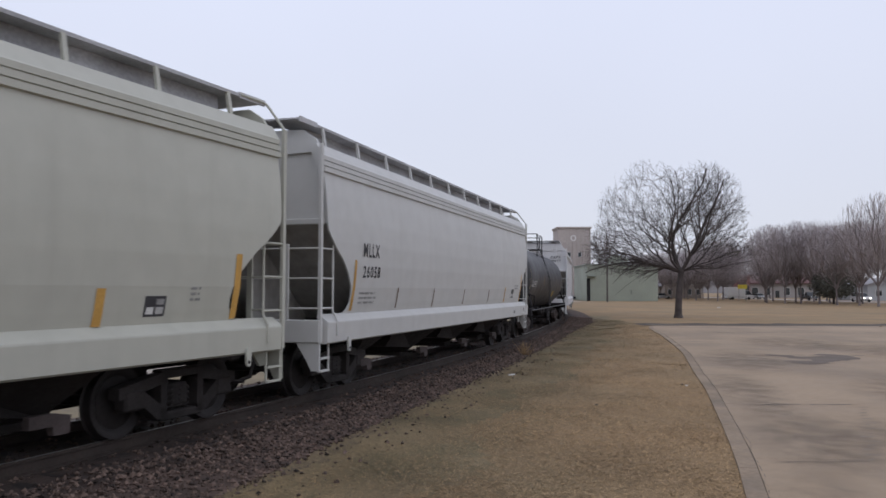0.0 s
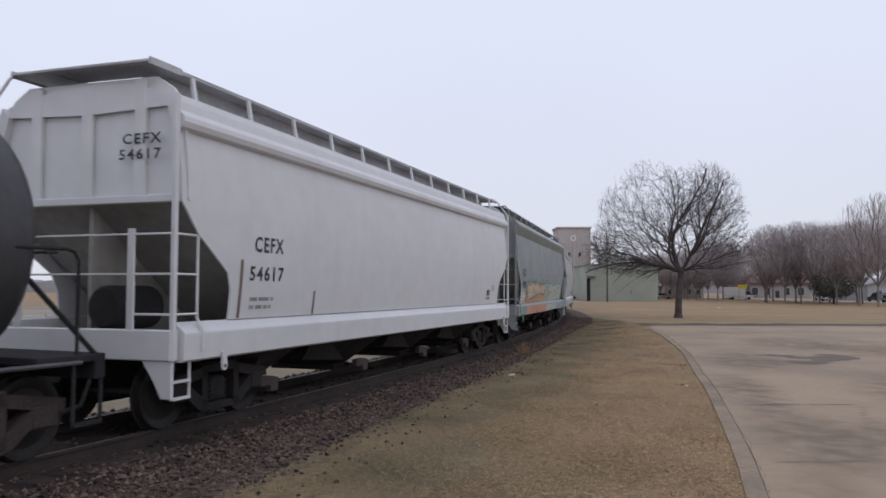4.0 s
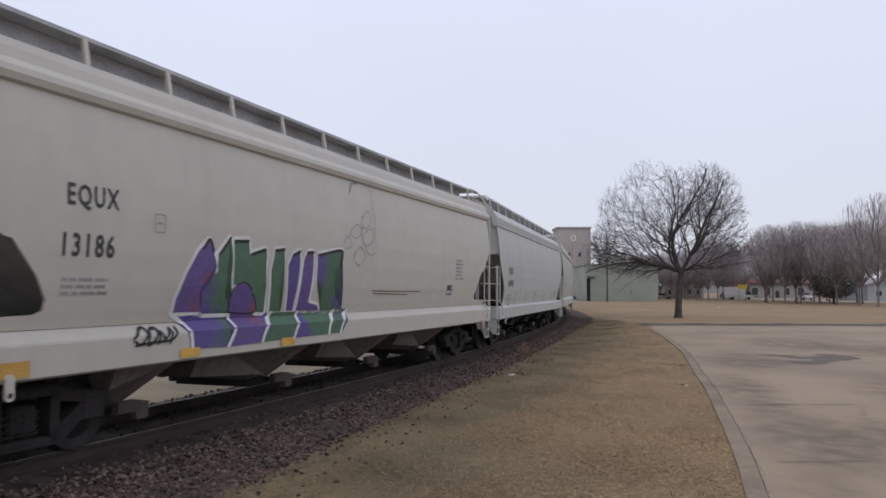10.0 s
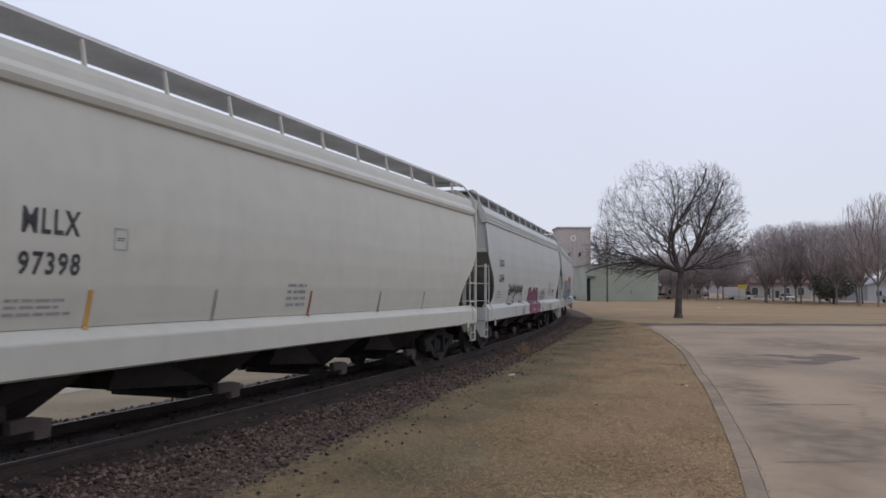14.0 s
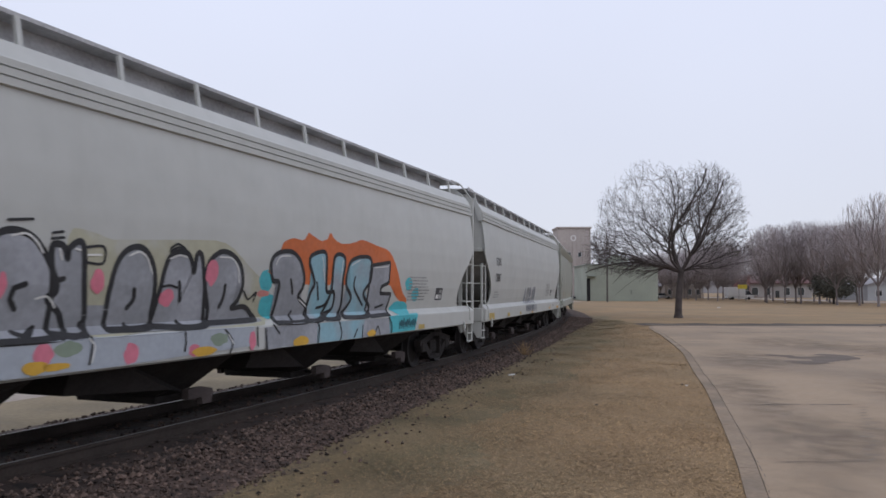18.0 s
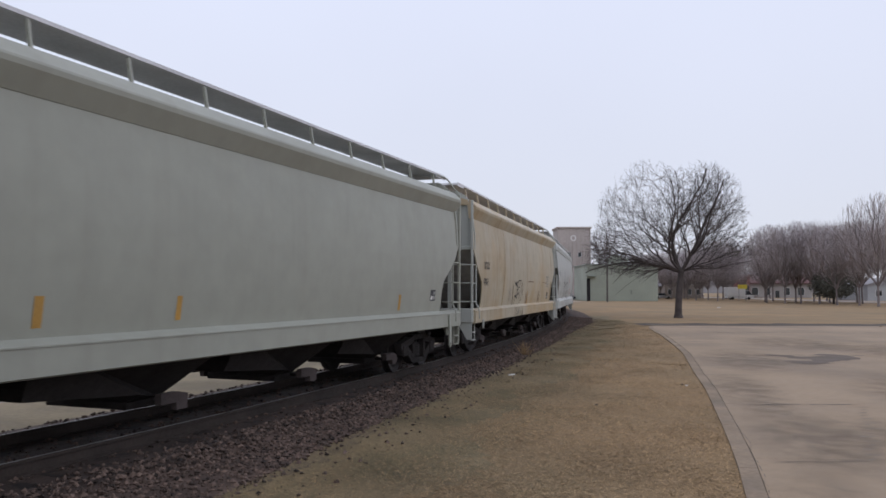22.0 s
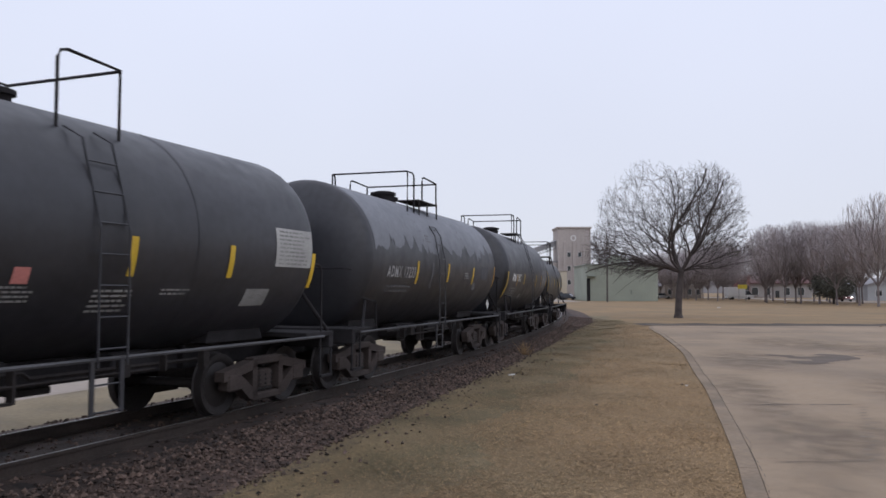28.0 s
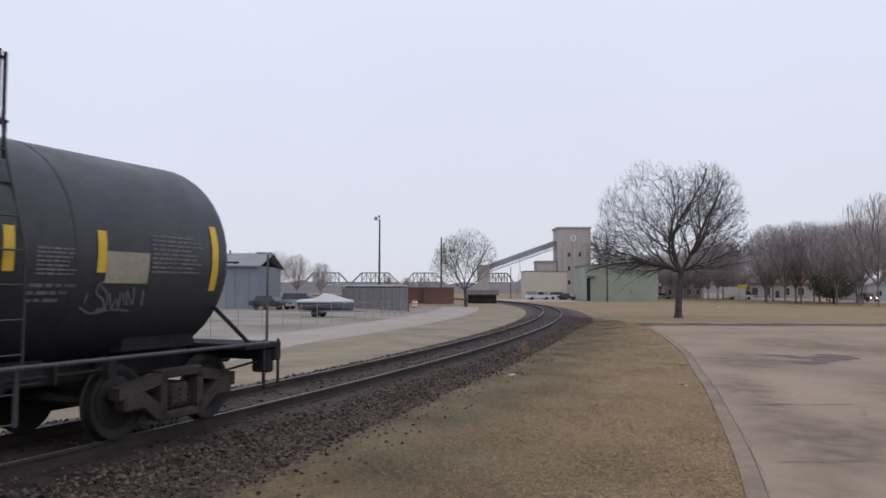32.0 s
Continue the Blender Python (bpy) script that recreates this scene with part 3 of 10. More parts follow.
# ---- trees ----
def grow(seed, lobes, leaders, tip, fork, rate, curl, droop, depth=4, twig_len=1.0):
    """A bare tree: leaders rise from the fork and branch until they reach the crown's rim.
    Gives two lists of (start, end, radius, radius): wood and twigs."""
    rnd = np.random.RandomState(seed)
    cs = [(np.array(c, float), np.array(r, float)) for c, r in lobes]
    wood, fine = [], []

    def reach(p, d):
        """How far the crown goes on from p along d."""
        far = 0.0
        for c, r in cs:
            o, v = (p - c) / r, d / r
            a, b, q = v @ v, o @ v, o @ o - 1
            disc = b * b - a * q
            if disc > 0:
                far = max(far, (-b + math.sqrt(disc)) / a)
        return far

    def across(d):
        k = rnd.normal(0, 1, 3)
        k -= d * (k @ d)
        return k / (np.linalg.norm(k) + 1e-9)

    def shoot(p, d, r, level, length=None, rise=droop):
        d = d / np.linalg.norm(d)
        room = reach(p, d)
        if level >= depth - 1:
            length = rnd.uniform(0.45, 1.25) * twig_len * (0.7 if level >= depth else 1.0)
            length = min(length, room + 0.22)
        elif length is None:
            length = min(room, rnd.uniform(0.5, 1.0) * (99, 6.0, 3.2, 1.6)[level])
        if length < 0.18:
            return
        step = (0.45, 0.4, 0.34, 0.3, 0.4)[min(level, 4)]
        n = max(1, int(round(length / step))) if level < depth - 1 else (2 if level < depth else 1)
        store = wood if level < 2 else fine
        side = across(d)
        gone = rnd.uniform(0.1, 0.5) / rate[min(level, len(rate) - 1)]
        for k in range(n):
            u0, u1 = k / n, (k + 1) / n
            q = p + d * (length / n)
            r0, r1 = r * (1 - 0.72 * u0), r * (1 - 0.72 * u1)
            store.append((p, q, max(r0, tip * 0.45), max(r1, tip * 0.45)))
            p = q
            d = d + across(d) * curl * (1.0 if level < 2 else 0.45) * abs(rnd.normal(0, 1)) + np.array([0, 0, rise if level < 2 else rise * 0.4])
            d /= np.linalg.norm(d)
            if level < depth:
                gone += length / n
                gap = 1.0 / rate[min(level, len(rate) - 1)]
                while gone > gap and (level > 0 or u1 > 0.12):
                    gone -= gap * rnd.uniform(0.7, 1.3)
                    side = np.cross(d, side) + 0.5 * across(d)
                    side -= d * (side @ d)
                    side /= np.linalg.norm(side) + 1e-9
                    a = rnd.uniform(0.42, 0.85) if level < 2 else rnd.uniform(0.4, 0.95)
                    shoot(p, d * math.cos(a) + side * math.sin(a), max(r1 * rnd.uniform(0.5, 0.72), tip * 0.6), level + 1, None, rise)
    for d, r in leaders:
        shoot(np.array(fork, float), np.array(d, float), r, 0, None, droop if d[2] > 0.55 else 0.012 if d[2] > 0.35 else -0.012)
    return wood, fine


def sticks(name, rows, mat, n, more=()):
    """Tapered prisms, as one mesh; more is a list of (rings of centre and radius) for the trunk."""
    a, b = np.array([q[0] for q in rows]), np.array([q[1] for q in rows])
    ra, rb = np.array([q[2] for q in rows]), np.array([q[3] for q in rows])
    d = b - a
    d = d / (np.linalg.norm(d, axis=1)[:, None] + 1e-9)
    up = np.where(np.abs(d[:, 2:3]) < 0.9, np.array([[0, 0, 1.0]]), np.array([[1.0, 0, 0]]))
    u = np.cross(d, up)
    u /= np.linalg.norm(u, axis=1)[:, None]
    w = np.cross(u, d)
    rings = []
    for p, r in ((a, ra), (b, rb)):
        for k in range(n):
            q = 2 * math.pi * k / n
            rings.append(p + (u * math.cos(q) + w * math.sin(q)) * r[:, None])
    v = np.stack(rings, 1).reshape(-1, 3)
    base = (np.arange(len(a)) * 2 * n)[:, None]
    f = np.concatenate([base + np.array([[k, (k + 1) % n, n + (k + 1) % n, n + k]]) for k in range(n if n > 2 else 1)])
    v, f = v.tolist(), f.tolist()
    if more:
        sh = Shape().tube([m[0] for m in more], [m[1] for m in more], 10)
        k = len(v)
        v += [tuple(q) for q in sh.v]
        f += [tuple(i + k for i in q) for q in sh.f]
    me = bpy.data.meshes.new(name)
    me.from_pydata(v, [], f)
    me.materials.append(mat)
    me.shade_smooth()
    return me


def tree_meshes(seed, lobes, leaders, tip, fork, base_r, rate, curl, droop, mats, depth=4, twig_len=1.0, sides=3):
    wood, fine = grow(seed, lobes, leaders, tip, fork, rate, curl, droop, depth, twig_len)
    fx, fy, fz = fork
    trunk = [((fx * k * k, fy * k * k, fz * k), base_r * (1.35 - 0.35 * min(1, k * 8) - 0.22 * k + (0.12 if k == 1 else 0))) for k in (0, 0.04, 0.1, 0.25, 0.45, 0.65, 0.82, 0.93, 1.0)]
    trunk.append(((fx, fy, fz + base_r * 0.7), base_r * 0.55))
    return sticks("trunk", wood, mats[0], 6, trunk), sticks("crown", fine, mats[1], sides)


def plant(meshes, x, y, label, turn=0.0, scale=1.0, group="", name="bare_tree", wide=1.0):
    t = thing(name, label, "tree", pose(x, y, GZ - 0.03, 0, 0, turn) @ Matrix.Diagonal((scale * wide, scale * wide, scale, 1)), group)
    for nm, me in zip(("trunk", "crown"), meshes):
        ob = new(nm, me)
        ob.parent = t
    return t


LONE = tree_meshes(14, (((-2.3, 0, 7.7), (3.9, 4.1, 4.65)), ((1.9, 0.3, 7.7), (3.6, 3.8, 4.7)), ((-3.5, 0, 5.0), (2.8, 2.8, 1.7)), ((3.1, 0, 5.2), (2.8, 2.6, 1.6)), ((-5.9, 0, 5.4), (1.7, 1.4, 2.1))),
                   (((-0.55, 0.2, 1.0), 0.15), ((0.5, -0.25, 1.0), 0.155), ((-0.95, -0.35, 0.8), 0.11), ((0.8, 0.45, 0.95), 0.1), ((-0.12, 0.7, 1.0), 0.09), ((-1.0, 0.3, 0.25), 0.07), ((-1.0, 0.05, 0.14), 0.14), ((1.0, -0.2, 0.28), 0.07), ((-0.8, -0.6, 0.3), 0.06), ((0.7, 0.7, 0.3), 0.06), ((-1.0, 0.0, 0.4), 0.075), ((-0.9, 0.5, 0.5), 0.07), ((1.0, 0.1, 0.42), 0.075), ((0.9, -0.5, 0.5), 0.07)),
                   0.0145, (0.3, 0.05, 3.7), 0.28, (1.4, 2.1, 2.3, 2.0), 0.15, 0.045, (M["bark"], M["twig"]))
plant(LONE, 18.65, 63.1, "lone leafless tree with a wide rounded crown on the lawn")
SMALL = tree_meshes(12, (((0, 0, 5.8), (4.0, 3.6, 4.2)), ((-1.8, 0, 4.6), (2.8, 2.4, 2.6))),
                    (((-0.6, 0.2, 1.0), 0.1), ((0.5, -0.2, 1.0), 0.1), ((-1.0, -0.3, 0.6), 0.07), ((0.9, 0.3, 0.7), 0.07), ((0, 0.3, 1.0), 0.08)),
                    0.022, (-0.1, 0, 2.2), 0.22, (1.2, 2.2, 2.7, 2.2), 0.12, 0.02, (M["bark"], M["mid_twig"]))
plant(SMALL, 2.9, 101.0, "leafless tree on the verge across the track")
plant(SMALL, 37.6, 186.0, "tall thin leafless tree behind the green warehouse", 70, 1.75, wide=0.55)
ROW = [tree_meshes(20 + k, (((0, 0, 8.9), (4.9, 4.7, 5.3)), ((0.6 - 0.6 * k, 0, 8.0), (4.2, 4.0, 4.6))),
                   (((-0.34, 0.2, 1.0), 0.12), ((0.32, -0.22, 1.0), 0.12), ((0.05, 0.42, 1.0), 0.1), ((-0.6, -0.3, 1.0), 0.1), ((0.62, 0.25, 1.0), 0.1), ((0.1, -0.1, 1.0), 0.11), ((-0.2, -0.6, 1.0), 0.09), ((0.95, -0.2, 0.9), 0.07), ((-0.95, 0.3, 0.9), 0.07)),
                   0.021, (0.05 * k, 0, 2.5 + 0.2 * k), 0.16, (1.2, 1.9, 2.5, 1.6), 0.12, 0.03, (M["hazed_bark"], M["hazed_twig"]), 4, 1.35, 2) for k in range(3)]
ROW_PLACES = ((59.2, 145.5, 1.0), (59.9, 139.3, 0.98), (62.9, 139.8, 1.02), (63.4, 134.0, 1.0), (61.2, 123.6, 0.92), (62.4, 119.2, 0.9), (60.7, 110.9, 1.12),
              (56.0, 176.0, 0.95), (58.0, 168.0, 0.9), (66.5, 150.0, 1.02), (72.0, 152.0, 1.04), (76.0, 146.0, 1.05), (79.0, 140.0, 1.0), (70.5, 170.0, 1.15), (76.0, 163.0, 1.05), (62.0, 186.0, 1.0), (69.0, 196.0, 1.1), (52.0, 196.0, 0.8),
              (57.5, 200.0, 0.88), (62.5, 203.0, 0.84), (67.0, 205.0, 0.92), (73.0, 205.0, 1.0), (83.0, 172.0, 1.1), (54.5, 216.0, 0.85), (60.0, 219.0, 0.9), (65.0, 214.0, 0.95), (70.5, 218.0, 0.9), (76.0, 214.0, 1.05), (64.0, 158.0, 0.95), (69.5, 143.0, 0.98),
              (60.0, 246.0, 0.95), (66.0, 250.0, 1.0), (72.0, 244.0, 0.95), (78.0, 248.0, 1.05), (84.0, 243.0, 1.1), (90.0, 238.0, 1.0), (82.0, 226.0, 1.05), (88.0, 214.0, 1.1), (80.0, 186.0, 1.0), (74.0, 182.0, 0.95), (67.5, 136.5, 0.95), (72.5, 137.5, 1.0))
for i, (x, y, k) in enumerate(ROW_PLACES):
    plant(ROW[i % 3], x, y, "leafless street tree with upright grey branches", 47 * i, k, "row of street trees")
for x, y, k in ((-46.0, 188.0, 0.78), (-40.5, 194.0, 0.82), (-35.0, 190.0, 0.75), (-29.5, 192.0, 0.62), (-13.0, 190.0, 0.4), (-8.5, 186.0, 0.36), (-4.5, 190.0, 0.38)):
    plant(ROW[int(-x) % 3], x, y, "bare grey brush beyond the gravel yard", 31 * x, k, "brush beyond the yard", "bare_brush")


# ---- the train ----
MOVERS = []      # (thing, place on the line, half distance between the trucks)
TRUCKS = []      # (truck, wheelsets)


def side_depth(z, style):
    """How far the side sheet stands out from the middle of a hopper car, by height."""
    if style == "flat":
        return float(np.interp(z, [1.3, 1.6, 1.9, 2.25, 2.6, 2.95, 3.3, 3.6, 3.85], [1.45, 1.492, 1.523, 1.545, 1.553, 1.547, 1.527, 1.497, 1.46]))
    return float(np.interp(z, [1.38, 1.6, 1.9, 2.3, 2.7, 3.1, 3.5, 3.9], [1.44, 1.495, 1.548, 1.585, 1.597, 1.585, 1.55, 1.49]))


CUTS = {"round": ((1.3, 1.42, 1.5, 1.62, 1.75, 1.9, 2.12, 2.28, 2.4, 2.56, 2.7, 2.86, 3.0, 3.95), (1.0, 1.02, 1.2, 1.28, 1.29, 1.25, 1.1, 0.93, 0.79, 0.55, 0.38, 0.22, 0.2, 0.18)),
        "straight": ((1.3, 1.37, 1.75, 1.92, 2.08, 2.42, 2.8, 3.0, 3.95), (1.31, 1.32, 1.24, 1.15, 0.98, 0.53, 0.23, 0.2, 0.18)),
        "notch": ((1.3, 1.58, 1.6, 1.64, 1.75, 1.99, 2.35, 2.37, 2.46, 2.96, 3.95), (0.5, 0.5, 1.38, 1.49, 1.5, 1.35, 1.02, 0.92, 0.76, 0.24, 0.2)),
        "plain": ((1.3, 1.45, 1.85, 2.08, 2.5, 2.55, 2.95, 3.95), (1.3, 1.3, 1.29, 1.2, 0.6, 0.52, 0.17, 0.15))}


def cut_back(z, cut):
    """How far the side sheet's end lies in from the end of the car, by height."""
    return float(np.interp(z, *CUTS[cut]))


def side_sheet(half, style, cut, sill, sign):
    sh = Shape()
    low = 1.3 if sill == "thin" else 1.42
    zs = [z for z in sorted({*[1.3 + 0.05 * k for k in range(40)], *CUTS[cut][0], 3.35, 3.45, 3.55, 3.65, 3.75, 3.88}) if low - 1e-6 <= z <= 3.88]
    rows = []
    for z in zs:
        e = half - cut_back(z, cut)
        rows.append([(x, sign * side_depth(z, style), z) for x in [-e, *np.linspace(-half + 1.8, half - 1.8, 9), e]])
    sh.loft(rows, False)
    inner = [[(x, y - sign * 0.03, z) for x, y, z in r] for r in rows]
    sh.loft(inner, False)
    for col in (0, -1):
        sh.loft([[r[col] for r in rows], [r[col] for r in inner]], False)
    return sh


def top_chord(half, style, sign):
    """The long strip between side sheet and roof."""
    e = half - 0.15
    if style == "ribs":
        prof = [(1.49, 3.84), (1.54, 3.855), (1.54, 3.93), (1.495, 3.938), (1.495, 3.952), (1.522, 3.957), (1.522, 4.03), (1.475, 4.038), (1.475, 4.052), (1.503, 4.057), (1.503, 4.13), (1.485, 4.15), (1.36, 4.345), (1.28, 4.2), (1.4, 3.84)]
    elif style == "flat":
        prof = [(1.45, 3.82), (1.475, 3.83), (1.605, 4.07), (1.612, 4.13), (1.6, 4.16), (1.43, 4.335), (1.36, 4.2), (1.4, 3.82)]
    else:
        prof = [(1.48, 3.87), (1.54, 3.9), (1.565, 3.97), (1.55, 4.04), (1.48, 4.12), (1.45, 4.24), (1.41, 4.335), (1.3, 4.2), (1.38, 3.87)]
    return Shape().loft([[(x, sign * w, z) for w, z in prof] for x in (-e, e)], True, True)


def roof_sheet(half):
    e = half - 0.2
    f = 4.34
    prof = [(-1.38, 4.2), (-1.35, f), (-0.9, 4.45), (-0.45, 4.53), (0, 4.55), (0.45, 4.53), (0.9, 4.45), (1.35, f), (1.38, 4.2), (0, 4.15)]
    return Shape().loft([[(x, w, z) for w, z in prof] for x in (-e, e)], True, True)


def end_sheet(half, d):
    x = d * (half - 0.26)
    out = [(-1.5, 3.86), (-1.46, 4.18), (-1.3, 4.44), (-1.05, 4.6), (1.05, 4.6), (1.3, 4.44), (1.46, 4.18), (1.5, 3.86), (1.55, 3.4), (1.56, 2.98), (-1.56, 2.98), (-1.55, 3.4)]
    return Shape().slab(out, x, x - d * 0.06, 0)


def end_rib(half, d):
    x = d * (half - 0.26)
    return Shape().box((min(x, x + d * 0.07), -0.09, 3.06), (max(x, x + d * 0.07), 0.09, 4.56), 0.01)


def end_beam(half, d):
    x = d * (half - 0.26)
    return Shape().box((min(x, x + d * 0.1), -1.5, 2.96), (max(x, x + d * 0.1), 1.5, 3.06), 0.01)


def slope_sheet(half, d):
    a, b = half - 0.28, half - 2.7
    return Shape().loft([[(d * a, w, 3.0) for w in (-1.5, 1.5)], [(d * b, w, 1.2) for w in (-1.45, 1.45)], [(d * b, w, 1.13) for w in (-1.45, 1.45)], [(d * (a - 0.06), w, 2.98) for w in (-1.5, 1.5)]], False)


def truck_frame(sign):
    """Cast side frame with its spring opening and journal boxes."""
    sh = Shape()
    y0, y1 = sign * 0.93, sign * 1.1
    for q in (-1, 1):
        sh.slab([(q * 0.3, 0.8), (q * 1.15, 0.66), (q * 1.15, 0.52), (q * 0.62, 0.6), (q * 0.3, 0.66)][::q], y0, y1)
        sh.slab([(q * 0.72, 0.58), (q * 0.9, 0.52), (q * 0.48, 0.2), (q * 0.3, 0.2), (q * 0.3, 0.3)][::q], y0, y1)
        sh.slab([(q * 0.3, 0.72), (q * 0.42, 0.72), (q * 0.42, 0.22), (q * 0.3, 0.22)][::q], y0, y1)
        sh.box((q * 0.89 - 0.17, min(y0, y1) - 0.02, 0.36), (q * 0.89 + 0.17, max(y0, y1) + 0.02, 0.62), 0.03)
    sh.box((-0.42, min(y0, y1), 0.7), (0.42, max(y0, y1), 0.82), 0.02)
    sh.box((-0.42, min(y0, y1), 0.16), (0.42, max(y0, y1), 0.27), 0.02)
    return sh


def springs(sign):
    sh = Shape()
    for q in (-0.16, 0.0, 0.16):
        sh.tube([(q + 0.06 * math.cos(1.57 * k), sign * 1.0 + 0.06 * math.sin(1.57 * k), 0.27 + 0.0175 * k) for k in range(17)], 0.018, 4)
    return sh


def wheelset_shape():
    sh = Shape()
    sh.tube([(0, -1.06, 0), (0, 1.06, 0)], 0.075, 8)
    for q in (-1, 1):
        prof = [(0.09, 0.68), (0.12, 0.83), (0.3, 0.77), (0.385, 0.715), (0.475, 0.69), (0.485, 0.705), (0.46, 0.725), (0.452, 0.84), (0.4, 0.845), (0.33, 0.8), (0.12, 0.87), (0.09, 0.87)]
        n = 24
        rings = [[(r * math.cos(2 * math.pi * k / n), q * w, r * math.sin(2 * math.pi * k / n)) for r, w in prof] for k in range(n + 1)]
        sh.loft(rings, False)
        for k in range(3):
            a = 2.094 * k
            sh.box((0.045 * math.cos(a) - 0.012, q * 1.06 - 0.02 * (q < 0), 0.045 * math.sin(a) - 0.012), (0.045 * math.cos(a) + 0.012, q * 1.06 + 0.02 * (q > 0), 0.045 * math.sin(a) + 0.012))
    return sh


def add_truck(car, x, iron=None):
    iron = iron or M["under"]
    tr = new("truck")
    tr.parent = car
    tr.matrix_basis = pose(x, 0, 0)
    part("bolster", lambda: Shape().box((-0.18, -1.05, 0.32), (0.18, 1.05, 0.62), 0.03).box((-0.2, -0.3, 0.6), (0.2, 0.3, 0.8), 0.02), iron, tr, key=1)
    sets = []
    for sign in (-1, 1):
        part("side_frame", lambda: truck_frame(sign), iron, tr, key=sign)
        part("spring", lambda: springs(sign), M["wheel"], tr, key=sign)
    for q in (-0.89, 0.89):
        w = part("wheelset", wheelset_shape, M["wheel"], tr, key=1, smooth=40, at=pose(q, 0, 0.457), label="steel wheels on an axle")
        sets.append((w, q))
    TRUCKS.append((tr, sets, car, x))
    return tr


def coupler_shape(half, d, reach):
    sh = Shape()
    a, b = d * (half - 0.35), d * (half + reach)
    sh.box((min(a, b), -0.08, 0.74), (max(a, b), 0.08, 0.92), 0.02)
    sh.box((b - 0.16, -0.16, 0.68), (b + 0.14, 0.14, 0.98), 0.04)
    sh.tube([(d * (half + 0.02), -0.35, 0.72), (d * (half + 0.2), -0.38, 0.42), (b, -0.3, 0.35)], 0.03, 6)
    return sh


def corner_post(half, d, sign, tall):
    x0 = d * (half - 0.02)
    return Shape().box((min(x0, x0 - d * 0.07), sign * 1.52 - 0.03, 0.98), (max(x0, x0 - d * 0.07), sign * 1.52 + 0.03, 4.3 if tall else 2.62), 0.006)


def ladder_rail(half, d, sign):
    """Thin outer rail of the corner ladder, bolted to the sill."""
    x = d * (half - 0.53)
    return Shape().tube([(x, sign * 1.615, 1.08), (x, sign * 1.6, 1.36), (x, sign * 1.52, 1.5), (x, sign * 1.52, 2.62)], 0.02, 6)


def end_post(half, d, sign):
    x = d * (half - 0.03)
    return Shape().box((x - 0.02, sign * 0.9 - 0.05, 1.0), (x + 0.02, sign * 0.9 + 0.05, 2.62), 0.005)


def stirrup(half, d, sign):
    sh = Shape()
    y = sign * 1.5
    a, b = half - 0.08, half - 0.42
    for q in (a, b):
        sh.box((d * q - 0.016, y - 0.012, 0.5), (d * q + 0.016, y + 0.012, 1.0))
    for z in (0.51, 0.72):
        sh.box((min(d * a, d * b), y - 0.03, z - 0.015), (max(d * a, d * b), y + 0.03, z + 0.015))
    return sh


def end_platform(half, d):
    sh = Shape()
    a, b = half, half - 0.16
    sh.box((min(d * a, d * b), -1.53, 0.98), (max(d * a, d * b), 1.53, 1.36), 0.015)
    sh.box((min(d * b, d * (half - 1.5)), -1.45, 1.2), (max(d * b, d * (half - 1.5)), 1.45, 1.25))
    for w in (-1.25, 1.25):
        sh.slab([(d * (half - 0.02), 1.0), (d * (half - 0.5), 1.0), (d * (half - 0.26), 0.72), (d * (half - 0.14), 0.72)], w - 0.02, w + 0.02, 1)
    for q in (-1, 1):
        x0, x1 = sorted((d * (half - 0.03), d * (half - 0.055)))
        sh.slab([(q * 1.52, 1.0), (q * 1.08, 1.0), (q * 1.27, 0.72), (q * 1.38, 0.52), (q * 1.52, 0.52)][::q], x0, x1, 0)
    return sh


def tow_loop(d, x, sign, long_):
    """Plate with an eye hung on the sill."""
    lo = 0.55 if long_ else 0.84
    hi = 1.22 if long_ else 1.0
    w0, w1 = sorted((sign * 1.607, sign * 1.64))
    n = 10
    r = 0.07 if long_ else 0.05
    out = [(x + r * math.cos(math.pi * k / n), hi + r * math.sin(math.pi * k / n)) for k in range(n + 1)] + [(x - r * math.cos(math.pi * k / n), lo - r * math.sin(math.pi * k / n)) for k in range(n + 1)]
    return Shape().slab(out, w0, w1, 1)


def tow_eye(x, sign, long_):
    sh = Shape()
    w0, w1 = sorted((sign * 1.6405, sign * 1.643))
    return sh.disc((x, 0.57 if long_ else 0.85), 0.028, w0, w1, 12)


def hopper_bay(front):
    """A funnel below the sill: shallow in front, deep at the outlet, with a steep rear face."""
    prof = [(-front, 1.3), (-front, 0.82), (-front + 0.1, 0.66), (-0.42, 0.5), (-0.36, 0.38), (0.3, 0.38), (0.52, 0.96), (0.55, 1.3)]

    def ring(sg):
        return [(x, sg * float(np.interp(z, [0.38, 0.5, 0.66, 0.96], [0.62, 0.95, 1.1, 1.38])), z) for x, z in prof]
    return Shape().loft([ring(-1), ring(1)], True, True)


def gate():
    sh = Shape()
    sh.box((-0.4, -0.7, 0.28), (0.34, 0.7, 0.39), 0.015)
    sh.tube([(0.12, -1.15, 0.36), (0.12, 1.15, 0.36)], 0.03, 6)
    return sh


def gate_drive(sign):
    """Capstan end of the outlet gate."""
    w0, w1 = sorted((sign * 1.16, sign * 1.06))
    return Shape().slab([(-0.3, 0.36), (0.0, 0.36), (0.02, 0.26), (0.22, 0.26), (0.24, 0.46), (0.04, 0.5), (-0.3, 0.5)], w0, w1, 1)


